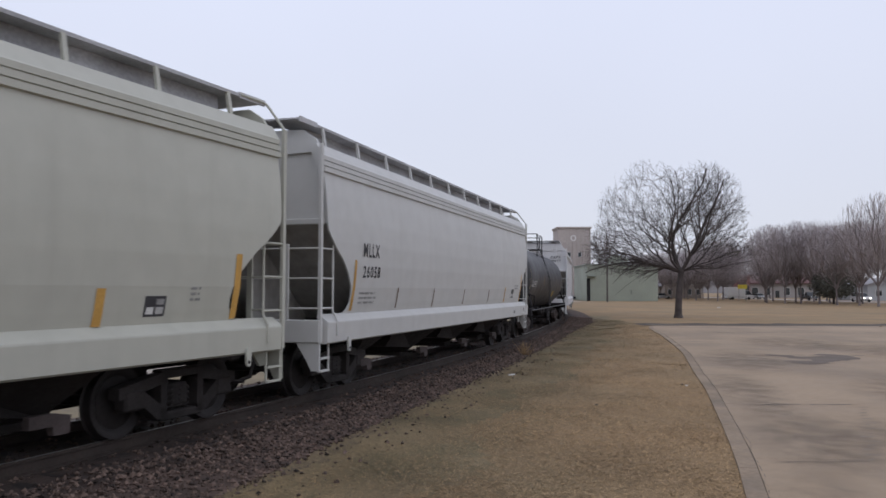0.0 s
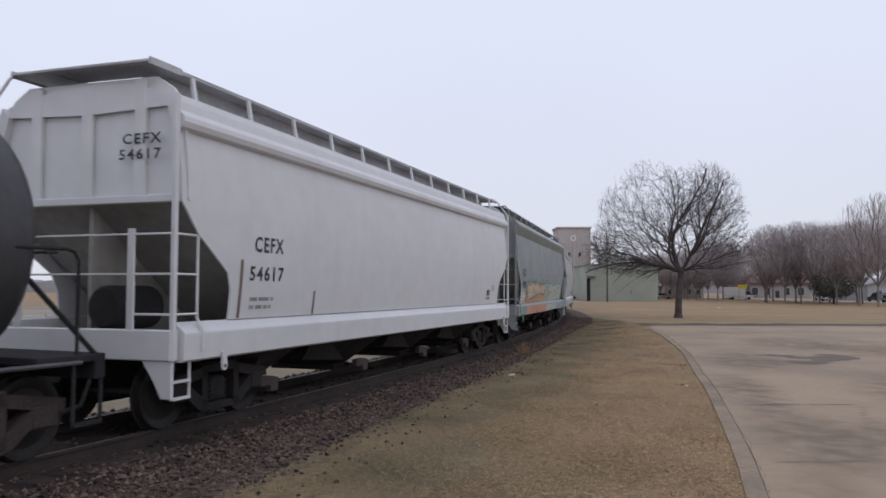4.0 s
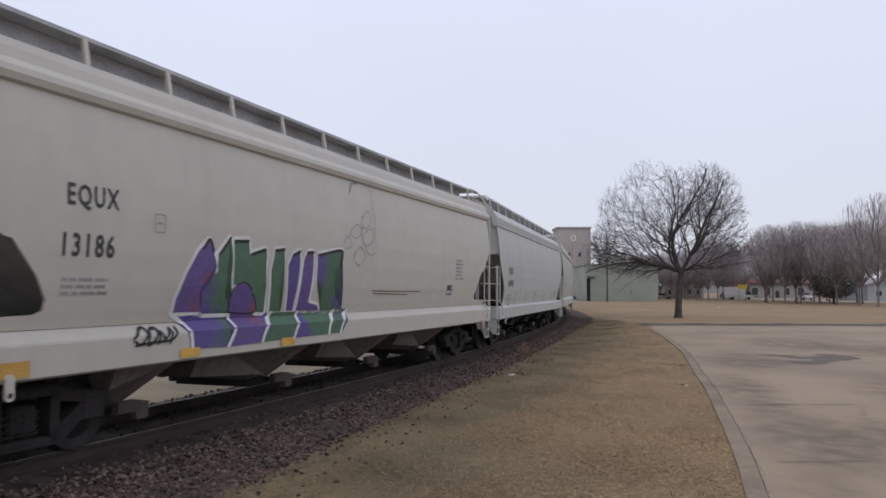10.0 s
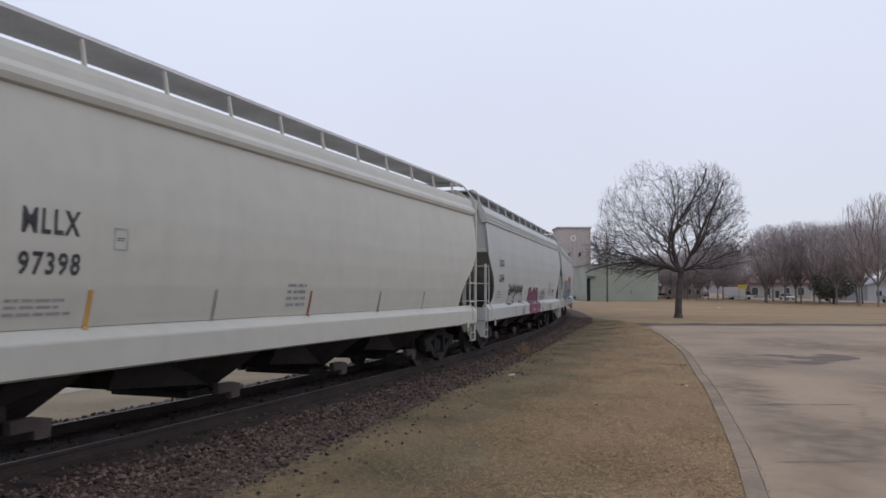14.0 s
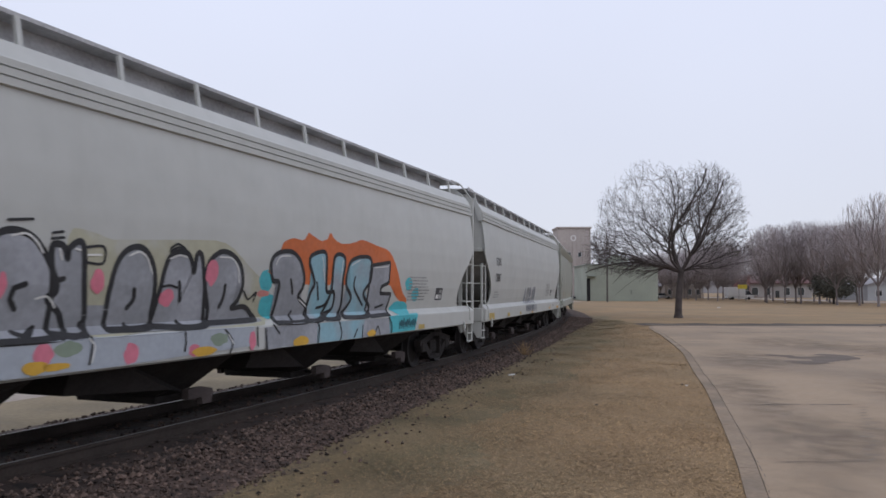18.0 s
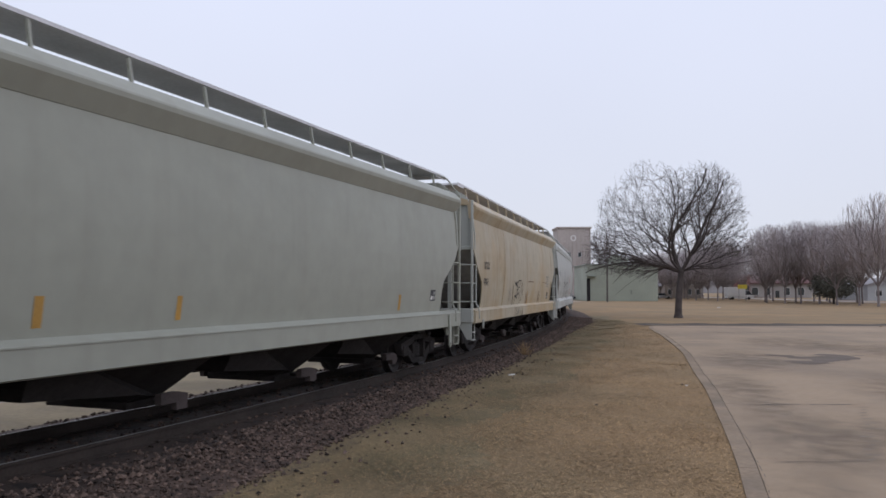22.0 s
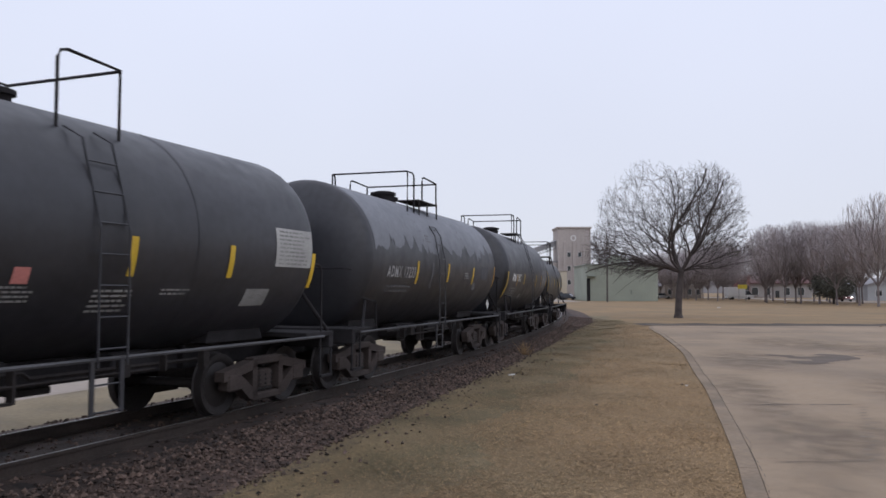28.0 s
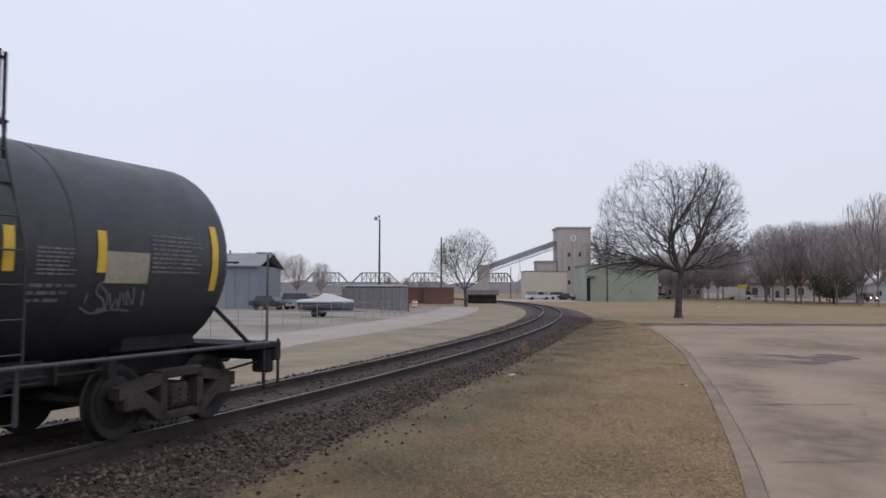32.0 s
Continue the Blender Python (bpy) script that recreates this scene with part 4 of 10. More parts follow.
def side_sill(half, sill, sign):
    """Box beam along the lower edge: with a sloping ledge or with a thin flat lip."""
    if sill == "thin":
        prof = [(1.3, 0.955), (1.56, 0.955), (1.595, 0.975), (1.6, 1.27), (1.612, 1.275), (1.612, 1.292), (1.46, 1.36), (1.4, 1.34), (1.44, 1.0), (1.3, 1.0)]
    else:
        prof = [(1.3, 0.955), (1.56, 0.955), (1.595, 0.98), (1.605, 1.3), (1.6, 1.322), (1.44, 1.45), (1.4, 1.43), (1.44, 1.0), (1.3, 1.0)]
    e = half - 0.18
    return Shape().loft([[(x, sign * w, z) for w, z in prof] for x in (-e, e)], True, True)


def running_board(half, sign, inner):
    """One grating strip with thin turned-down edges; the pale boards stand a little higher."""
    e = half - 0.1
    k = 0.04 if inner < 0.4 else 0.0
    prof = [(inner, 4.728), (1.098, 4.728), (1.1, 4.722), (1.122, 4.722), (1.122, 4.77), (1.098, 4.77), (1.096, 4.757), (inner, 4.757)]
    return Shape().loft([[(x, sign * w, z + k) for w, z in prof] for x in (-e, e)], True, True)


def bracket(x, sign, wide):
    sh = Shape()
    sh.slab([(sign * 1.13, 4.74), (sign * 1.09, 4.74), (sign * 1.15, 4.36), (sign * 1.2, 4.36)], x - wide / 2, x + wide / 2, 0)
    return sh


def end_board(half, d):
    """Walkway across the end of the roof, with its grab hoop."""
    sh = Shape()
    a, b = half - 0.02, half - 0.65
    lo, hi = min(d * a, d * b), max(d * a, d * b)
    sh.box((lo, -1.12, 4.735), (hi, 1.12, 4.765))
    for w in (-1.12, 1.12):
        sh.box((lo, w - 0.015, 4.7), (hi, w + 0.015, 4.79))
    return sh


def grab_hoop(half, d, sign):
    a = half - 0.03
    return Shape().tube([(d * (half - 0.62), sign * 1.13, 4.75), (d * (half - 0.14), sign * 1.15, 4.75), (d * (half - 0.07), sign * 1.2, 4.71), (d * a, sign * 1.48, 4.33), (d * a, sign * 1.52, 4.2), (d * a, sign * 1.52, 2.9)], 0.022, 6)


def hatch_trough(half, w0, top):
    sh = Shape()
    e = half - 0.8
    prof = [(-w0 - 0.04, 4.35), (-w0, top), (w0, top), (w0 + 0.04, 4.35)]
    return sh.loft([[(x, w, z) for w, z in prof] for x in (-e, e)], True, True)


def hopper_car(c, length, style, chord, paint, label, light_board=False, bays=4, trim=None, cut="round", sill="ledge", dusty=False):
    """A covered hopper car; c is the place of its middle, length that over its end sills."""
    half = length / 2
    car = thing("hopper_car", label, "rail car", group="cars of the freight train")
    P = paint
    E = trim or paint
    kk = (round(length, 2), style, chord, cut, sill)
    part("side_panel", lambda: side_sheet(half, style, cut, sill, -1), P, car, key=(kk, -1), smooth=40)
    part("side_panel", lambda: side_sheet(half, style, cut, sill, 1), P, car, key=(kk, 1), smooth=40)
    for sg in (-1, 1):
        part("top_chord", lambda: top_chord(half, chord, sg), P, car, key=(kk, sg))
        part("side_sill", lambda: side_sill(half, sill, sg), P, car, key=(kk, sg))
        part("running_board", lambda: running_board(half, sg, 0.34 if light_board else 0.5), M["grate_light"] if light_board else M["grate"], car, key=(kk, sg, light_board))
        n = 12 if length > 17 else 11
        for i in range(n):
            x = (half - 0.9) * (2 * i / (n - 1) - 1)
            part("bracket", lambda: bracket(0.0, sg, 0.035 if light_board else 0.065), P, car, key=(sg, light_board), at=pose(x, 0, 0))
    part("roof", lambda: roof_sheet(half), P, car, key=kk, smooth=30)
    part("hatch_cover", lambda: hatch_trough(half, 0.22 if light_board else 0.84, 4.6 if light_board else 4.726), P if light_board else M["grate"], car, key=(kk, light_board))
    for d in (-1, 1):
        part("end_panel", lambda: end_sheet(half, d), E, car, key=(kk, d))
        part("end_beam", lambda: end_beam(half, d), E, car, key=(kk, d))
        for w in (-0.85, 0.0, 0.85) if style == "flat" and chord == "roll" else ():
            part("end_rib", lambda: end_rib(half, d), E, car, key=(kk, d), at=pose(0, w, 0))
        part("slope_sheet", lambda: slope_sheet(half, d), M["soot"], car, key=(kk, d), label="soot grey slope sheet")
        part("end_platform", lambda: end_platform(half, d), E, car, key=(kk, d))
        part("coupler", lambda: coupler_shape(half, d, 0.62), M["under"], car, key=(kk, d))
        part("roof_walkway", lambda: end_board(half, d), M["grate_light"] if light_board else M["grate"], car, key=(kk, d))
        for sg in (-1, 1):
            part("corner_post", lambda: corner_post(half, d, sg, style == "flat" or length < 17 or d * sg < 0), E, car, key=(kk, d, sg))
            part("ladder_rail", lambda: ladder_rail(half, d, sg), E, car, key=(kk, d, sg))
            part("end_post", lambda: end_post(half, d, sg), E, car, key=(kk, d, sg))
            for z in (1.55, 2.05, 2.55):
                part("rung", lambda: Shape().tube([(-0.255, 0, 0), (0.255, 0, 0)], 0.016, 5), E, car, key="side", at=pose(d * (half - 0.275), sg * 1.52, z))
                part("rung", lambda: Shape().tube([(0, -0.3, 0), (0, 0.3, 0)], 0.016, 5), E, car, key="end", at=pose(d * (half - 0.03), sg * 1.2, z))
                if sg < 0 and z > 2:
                    part("crossbar", lambda: Shape().tube([(0, -0.9, 0), (0, 0.9, 0)], 0.014, 5), E, car, key=1, at=pose(d * (half - 0.05), 0, z))
            part("step", lambda: stirrup(half, d, sg), E, car, key=(kk, d, sg))
            if d * sg < 0:
                part("handrail", lambda: grab_hoop(half, d, sg), E, car, key=(kk, d, sg))
        for sg in (-1, 1):
            loop = part("tow_loop", lambda: tow_loop(d, d * (half - 1.0), sg, light_board and d > 0 and style == "flat"), E, car, key=(kk, d, sg, light_board))
            part("eye", lambda: tow_eye(d * (half - 1.0), sg, light_board and d > 0 and style == "flat"), M["black"], loop, key=(kk, d, sg, light_board))
        add_truck(car, d * (half - 1.75))
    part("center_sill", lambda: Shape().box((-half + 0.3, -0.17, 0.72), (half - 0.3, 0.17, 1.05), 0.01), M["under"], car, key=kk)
    k = 1.0 if half > 8.4 else 0.97
    for i in range(bays):
        o = (-5.55 + 3.52 * i) * k
        front = 0.5 if i == 0 else 2.5
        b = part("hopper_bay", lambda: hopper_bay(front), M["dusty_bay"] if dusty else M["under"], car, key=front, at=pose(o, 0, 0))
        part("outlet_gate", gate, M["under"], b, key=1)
        for sg in (-1, 1):
            part("gate_drive", lambda: gate_drive(sg), M["drive"], b, key=sg, label="grey gate drive")
    for sg in (-1, 1):
        for d in (-1, 1):
            part("partition", lambda: Shape().slab([(d * (half - 0.55), 3.0), (d * (half - 2.6), 3.0), (d * (half - 2.6), 1.2)], sg * 1.2, sg * 1.18, 1), M["soot"], car, key=(kk, sg, d))
    for d in (-1, 1):
        part("shear_plate", lambda: Shape().slab([(d * (half - 0.32), 2.93), (d * (half - 0.32), 1.1), (d * (half - 2.65), 1.1), (d * (half - 2.65), 1.2)], -0.03, 0.03, 1), M["soot"], car, key=(kk, d))
    MOVERS.append((car, c, half - 1.75))
    return car


def tank_shell(half, r, zc, n=40):
    rings = []
    head = 0.48
    xs = [(-half, 0.02)] + [(-half + head * (1 - math.cos(a)), r * math.sin(a)) for a in np.linspace(0.18, math.pi / 2, 9)]
    xs += [(x, r) for x in np.linspace(-half + head + 0.6, half - head - 0.6, 6)]
    xs += [(-x, q) for x, q in xs[:10][::-1]]
    for x, q in xs:
        rings.append([(x, q * math.cos(2 * math.pi * k / n), zc + q * math.sin(2 * math.pi * k / n)) for k in range(n)])
    return Shape().loft(rings, True, True)


def tank_band(x, r, zc, wide):
    n = 40
    rings = [[(x + e, (r + 0.005) * math.cos(2 * math.pi * k / n), zc + (r + 0.005) * math.sin(2 * math.pi * k / n)) for k in range(n)] for e in (-wide / 2, wide / 2)]
    return Shape().loft(rings, True, False)


def tank_car(c, length, shell, label, paint, r=1.53, zc=2.52, tall=0.72, bulk=0.16, shift=0.0, rails=(-1.15, 0.9), climb=0.45, bogie=1.4, deck=True,
             hoops=((0.5, 0.95), (0.5, 0.95)), dome_at=0.0, front_truck=0.0, short_ladder=False, placard=False, low_end=False, sill_low=0.7, shell_shift=0.0):
    half = length / 2
    sh2 = shell / 2
    car = thing("tank_car", label, "rail car", group="cars of the freight train")
    kk = (round(length, 2), round(shell, 2), r)
    D = M["black"]
    top = zc + r
    car["shell_radius"], car["shell_height"] = r, zc
    part("tank_shell", lambda: tank_shell(sh2, r, zc), paint, car, key=kk, smooth=40, at=pose(shell_shift, 0, 0))
    for x in (-sh2 * 0.32, sh2 * 0.32):
        part("weld_band", lambda: tank_band(0.0, r, zc, 0.05), paint, car, key=kk, at=pose(x, 0, 0), smooth=40)
    # walkway, manway and railing on top
    def walkway():
        sh = Shape()
        a, b = rails
        sh.box((-0.45, -1.0, top - 0.02), (b + 0.04, -0.4, top + 0.01))
        sh.box((-0.45, 0.4, top - 0.02), (b + 0.04, 1.0, top + 0.01))
        for x in (-0.4, 0.2, b):
            sh.box((x - 0.018, -1.0, top - 0.4), (x + 0.018, -0.97, top))
            sh.box((x - 0.018, 0.97, top - 0.4), (x + 0.018, 1.0, top))
        return sh
    if deck:
        part("platform", walkway, M["under"], car, key=(kk, rails), at=pose(shift, 0, 0))

    z = top + tall
    a, b = rails
    foot = zc + math.sqrt(r * r - 0.97 ** 2) - 0.02
    low = top if deck else foot
    for sg in (-1, 1):
        y = sg * 0.97

        ahead, behind = hoops[0] if sg < 0 else hoops[1]

        def front_hoop():
            f = a + ahead
            c = min(0.12, ahead * 0.6)
            return Shape().tube([(a, y, foot), (a, y, z), (f - c, y, z), (f - 0.25 * c, y, z - 0.03), (f, y, z - 0.12), (f, y, foot)], 0.021, 6)

        def rear_hoop():
            g = b - behind
            return Shape().tube([(g, y, low), (g, y, z - 0.12), (g + 0.04, y, z - 0.03), (g + 0.14, y, z), (b, y, z - 0.04), (b, y, low)], 0.021, 6)
        part("railing", front_hoop, D, car, key=(kk, tall, sg, rails, 0), at=pose(shift, 0, 0))
        if behind > 0.2:
            part("railing", rear_hoop, D, car, key=(kk, tall, sg, rails, 1), at=pose(shift, 0, 0))
        else:
            part("railing", lambda: Shape().tube([(b, y, low), (b, y, z)], 0.021, 6).tube([(b - behind, y, low), (b - behind, y, z + 0.02)], 0.018, 6), D, car, key=(kk, tall, sg, rails, 2), at=pose(shift, 0, 0))
    for x, dz in ((a, 0.0), (b, -0.05)):
        part("cross_rail", lambda: Shape().tube([(0, -0.97, z), (0, 0.97, z)], 0.021, 6), D, car, key=(kk, tall), at=pose(x + shift, 0, dz))

    def dome():
        sh = Shape()
        n = 18
        for cx, q0, h in ((-0.3, 0.27, bulk), (0.2, 0.14, bulk * 0.6)) if bulk < 0.3 else ((-0.85, 0.33, 0.24), (-0.1, 0.25, 0.4), (0.35, 0.13, 0.16)):
            sh.loft([[(cx + q * math.cos(2 * math.pi * k / n), q * math.sin(2 * math.pi * k / n), z) for k in range(n)] for q, z in ((q0, top - 0.08), (q0, top + h), (q0 + 0.05, top + h), (q0 + 0.05, top + h + 0.06), (q0 * 0.6, top + h + 0.1))], True, True)
        return sh
    part("manway", dome, D, car, key=(kk, bulk), smooth=30, at=pose(shift + dome_at, 0, 0))

    for sg in (-1, 1):
        def ladder_side():
            sh = Shape()
            b = r + 0.06
            if short_ladder:
                way = [(b, 1.0), (b, zc), (b - 0.13, zc + 0.42 * r), (b - 0.27, zc + 0.56 * r)]
            else:
                way = [(b, 1.0), (b, zc), (b - 0.3, zc + 0.68 * r), (1.0, low + 0.03)]
            for x in (-0.22, 0.22):
                sh.tube([(x, sg * y, z) for y, z in way], 0.015, 5)
                sh.box((x - 0.03, sg * (b - 0.08) - 0.012, 0.47), (x + 0.03, sg * (b - 0.08) + 0.012, 1.1))
            for z in (0.5, 0.8, 1.2, 1.55, 1.9, 2.25, 2.6, 2.95, 3.3):
                if z <= way[-1][1]:
                    y = float(np.interp(z, [q[1] for q in way], [q[0] for q in way])) if z > 1 else b - 0.08
                    sh.tube([(-0.22, sg * y, z), (0.22, sg * y, z)], 0.011, 5)
            if short_ladder:
                sh.tube([(-0.22, sg * way[-1][0], way[-1][1]), (0.22, sg * way[-1][0], way[-1][1])], 0.015, 5)
            return sh
        part("ladder", ladder_side, paint, car, key=(kk, sg), at=pose(climb + shift, 0, 0))
    # side handrails, underframe, ends
    for sg in (-1, 1):
        part("side_rail", lambda: Shape().tube([(-half + 0.35, sg * 1.5, 1.08), (half - 0.35, sg * 1.5, 1.08)], 0.026, 6), M["rail_grey"], car, key=(kk, sg), label="worn grey tube rail")
        for d in (-1, 1):
            def strut():
                sh = Shape()
                y = sg * 1.46
                if d > 0 and low_end:
                    sh.tube([(half - 0.7, y, 1.04), (half - 1.25, sg * 1.15, 1.66)], 0.03, 6)
                elif d > 0:
                    # slanted brace and tall hoop at the rear corner
                    sh.tube([(half - 0.08, y, 1.1), (half - 0.8, sg * 1.2, 1.98)], 0.03, 6)
                    sh.tube([(half - 0.38, y, 1.1), (half - 0.38, y, 2.16), (half - 0.43, y, 2.25), (half - 0.52, y, 2.28), (half - 1.1, sg * 1.4, 2.28)], 0.02, 6)
                else:
                    # low grab rail that bends into the shell
                    sh.tube([(-half + 0.55, y, 1.12), (-half + 1.3, sg * 1.2, 1.9)], 0.03, 6)
                    sh.tube([(-half + 1.2, y, 1.08), (-half + 1.2, y, 1.58), (-half + 1.16, y, 1.64), (-half + 0.85, sg * 1.2, 1.72)], 0.02, 6)
                for q in (0.06, 0.42):
                    sh.box((d * (half - q) - 0.02, sg * 1.47 - 0.012, 0.42), (d * (half - q) + 0.02, sg * 1.47 + 0.012, 1.12))
                sh.box((min(d * (half - 0.06), d * (half - 0.42)), sg * 1.47 - 0.03, 0.4), (max(d * (half - 0.06), d * (half - 0.42)), sg * 1.47 + 0.03, 0.44))
                return sh
            part("grab_iron", strut, D, car, key=(kk, sg, d))
    for d in (-1, 1):
        def end_sill():
            sh = Shape()
            a, b = half - 0.02, half - 0.9
            sh.box((min(d * a, d * b), -1.5, 1.08), (max(d * a, d * b), 1.5, 1.16), 0.01)
            sh.box((min(d * a, d * (a - 0.14)), -1.5, 0.88), (max(d * a, d * (a - 0.14)), 1.5, 1.12), 0.015)
            return sh

        def stub_sill():
            return Shape().box((min(d * (half - 0.1), d * (half - 2.6)), -0.45, 0.7), (max(d * (half - 0.1), d * (half - 2.6)), 0.45, 1.07), 0.02)

        def saddle():
            return Shape().slab([(d * (half - 1.2), 1.08), (d * (half - 2.6), 1.08), (d * (half - 2.5), 1.4), (d * (half - 1.4), 1.55)], -0.85, 0.85, 1)
        part("head_rail", lambda: Shape().tube([(d * (sh2 - 0.1), -1.22, 2.24), (d * (sh2 + 0.1), -1.15, 2.26), (d * (sh2 + 0.1), 1.15, 2.26), (d * (sh2 - 0.1), 1.22, 2.24)], 0.015, 6), D, car, key=(kk, d))
        part("stub_sill", stub_sill, D, car, key=(kk, d))
        part("saddle", saddle, D, car, key=(kk, d))
        part("end_sill", end_sill, D, car, key=(kk, d), at=pose(0, 0, -0.08 if low_end else 0.0))
        part("coupler", lambda: coupler_shape(half, d, 0.42), M["under"], car, key=(kk, d))
        add_truck(car, d * (half - bogie) - (front_truck if d < 0 else 0.0), M["dusty_iron"])

    if placard:
        part("placard", lambda: Shape().slab([(-0.17, 0), (0, -0.17), (0.17, 0), (0, 0.17)], -0.006, 0.006, 1), M["white_letter"], car, "white diamond placard", key=1, at=pose(half - 0.55, -1.2, 1.43))

    part("centre_sill", lambda: Shape().box((-half + 2.5, -0.34, sill_low), (half - 2.5, 0.34, 1.02), 0.02).box((-1.6, -0.8, sill_low + 0.07), (-0.7, -0.3, 1.08), 0.02).box((0.9, -0.7, sill_low + 0.05), (1.6, -0.3, 1.05), 0.02), D, car, key=(kk, sill_low))

    def piping():
        sh = Shape()
        sh.tube([(-2.5, -0.9, 0.95), (-0.6, -0.9, 0.95), (-0.5, -0.9, 0.88), (2.3, -0.9, 0.88)], 0.03, 5)
        sh.tube([(-1.9, -1.2, 0.86), (1.1, -1.2, 0.86)], 0.018, 5)
        sh.tube([(0.2, 0, 0.62), (0.2, 0, 1.2)], 0.14, 10)
        sh.box((-0.05, -0.2, 0.58), (0.45, 0.2, 0.68), 0.02)
        for x, w, drop in ((-2.2, 0.02, 0.8), (-1.7, 0.09, 0.84), (-1.15, 0.02, 0.68), (-0.95, 0.02, 0.68), (0.6, 0.07, 0.8), (1.3, 0.02, 0.82), (2.1, 0.06, 0.8)):
            sh.box((x - w, -1.22, drop), (x + w, -1.12, 1.04))
        sh.box((-1.15, -1.2, 0.67), (-0.95, -1.14, 0.7))
        return sh
    part("piping", piping, M["under"], car, key=kk)
    MOVERS.append((car, c, half - bogie))
    return car


def paint(name, base, vary=0.06, streak=0.2, streak_tint=(0.16, 0.14, 0.11), rough=0.5, **more):
    return material(name, tuple(0.86 * q for q in base), rough, vary=vary, size=0.5, streak=streak * 0.6, streak_tint=streak_tint, **more)


P_A = paint("aged_grey_paint", (0.465, 0.465, 0.405))
P_B = paint("pale_grey_paint", (0.55, 0.55, 0.535), streak=0.1)
P_D = paint("clean_white_paint", (0.66, 0.66, 0.67), streak=0.08)
P_G = paint("slate_grey_paint", (0.285, 0.308, 0.303), vary=0.07, tint=(0.225, 0.247, 0.245), tint_size=0.22)
P_H = paint("silver_grey_paint", (0.52, 0.53, 0.53), streak=0.1)
P_I = paint("warm_grey_paint", (0.52, 0.49, 0.43), streak=0.12)
P_J = paint("light_grey_paint", (0.52, 0.52, 0.49), streak=0.1)
P_K = paint("cream_grey_paint", (0.54, 0.53, 0.47), streak=0.1)
P_M = paint("cool_grey_paint", (0.5, 0.508, 0.485), streak=0.1)
P_O = paint("green_grey_paint", (0.35, 0.36, 0.31), vary=0.08, streak=0.2)
P_P = paint("rusty_tan_paint", (0.5, 0.445, 0.335), vary=0.12, streak=0.8, streak_tint=(0.25, 0.15, 0.065), tint=(0.4, 0.3, 0.175), tint_size=0.4)
P_E = paint("grey_end_paint", (0.43, 0.45, 0.42))
P_Q = paint("mint_grey_paint", (0.55, 0.56, 0.53), streak=0.08)


CARS = {}
CARS["A"] = hopper_car(-5.9, 17.62, "bulge", "ribs", P_A, "aged greenish grey covered hopper car with rusty streaks")
CARS["B"] = hopper_car(12.28, 16.88, "bulge", "ribs", P_B, "pale grey covered hopper car with rounded sides")
CARS["C"] = tank_car(29.6, 15.1, 14.1, "long black tank car with yellow marks and top platform", M["tank_dark"], 1.42, 2.39, 0.66, 0.3, 0.17, (-1.6, 0.5), climb=-0.78, bogie=1.35, sill_low=0.92)
CARS["D"] = hopper_car(46.475, 17.03, "flat", "roll", P_D, "bright white covered hopper car, clean paint", cut="plain")
CARS["G"] = hopper_car(64.5, 16.6, "flat", "flat", P_G, "slate grey covered hopper car with peach graffiti", cut="plain", sill="thin")
CARS["H"] = hopper_car(82.615, 17.61, "bulge", "ribs", P_H, "silver grey covered hopper car, black stencils")
CARS["I"] = hopper_car(101.295, 17.65, "bulge", "roll", P_I, "warm grey covered hopper car with purple green graffiti", cut="notch", dusty=True)
CARS["J"] = hopper_car(119.785, 17.57, "bulge", "ribs", P_J, "light grey covered hopper car with slanted side marks", True, cut="straight", sill="thin")
CARS["K"] = hopper_car(138.3, 17.5, "bulge", "roll", P_K, "cream grey covered hopper car, clean sides", True, cut="straight")
CARS["L"] = hopper_car(157.07, 18.16, "bulge", "ribs", P_M, "grey covered hopper car with magenta graffiti")
CARS["M"] = hopper_car(176.04, 18.16, "bulge", "ribs", P_M, "cool grey covered hopper car with large blue orange graffiti")
CARS["N"] = hopper_car(195.02, 18.12, "bulge", "ribs", P_M, "cool grey covered hopper car with grey graffiti")
CARS["O"] = hopper_car(213.53, 16.82, "flat", "flat", P_O, "greenish grey covered hopper car with rust runs", True, cut="plain", sill="thin")
CARS["P"] = hopper_car(231.45, 16.92, "flat", "flat", P_P, "rust stained tan covered hopper car with black scrawl", True, trim=P_E, cut="plain", sill="thin")
CARS["Q"] = hopper_car(249.77, 17.5, "bulge", "ribs", P_Q, "pale grey covered hopper car with black graffiti scrawl")
CARS["R"] = tank_car(264.90, 10.30, 9.6, "short black tank car with white stencils and yellow strips", M["tank_black"], tall=0.56, shift=-0.45, rails=(-1.15, 1.1), deck=False)
CARS["S"] = tank_car(276.25, 11.20, 10.3, "short black tank car with grey drip marks and yellow strips", M["tank_black"], tall=0.6, shift=-0.22, rails=(-1.17, 0.93), climb=-0.38, hoops=((0.44, 1.08), (0.15, 1.08)), short_ladder=True, placard=True)
CARS["T"] = tank_car(287.7, 10.60, 9.85, "short black tank car with white stencils and yellow strips", M["tank_black"], tall=0.65, shell_shift=-0.14, climb=0.1, placard=True)
CARS["U"] = tank_car(298.97, 10.40, 8.95, "last short black tank car with yellow strips and scrawl", M["tank_black"], 1.34, 2.28, 0.73, 0.24, rails=(-1.18, 0.77), climb=0.5, bogie=1.75, hoops=((1.18, 0.07), (0.1, 1.14)), dome_at=0.55, front_truck=0.33, low_end=True)


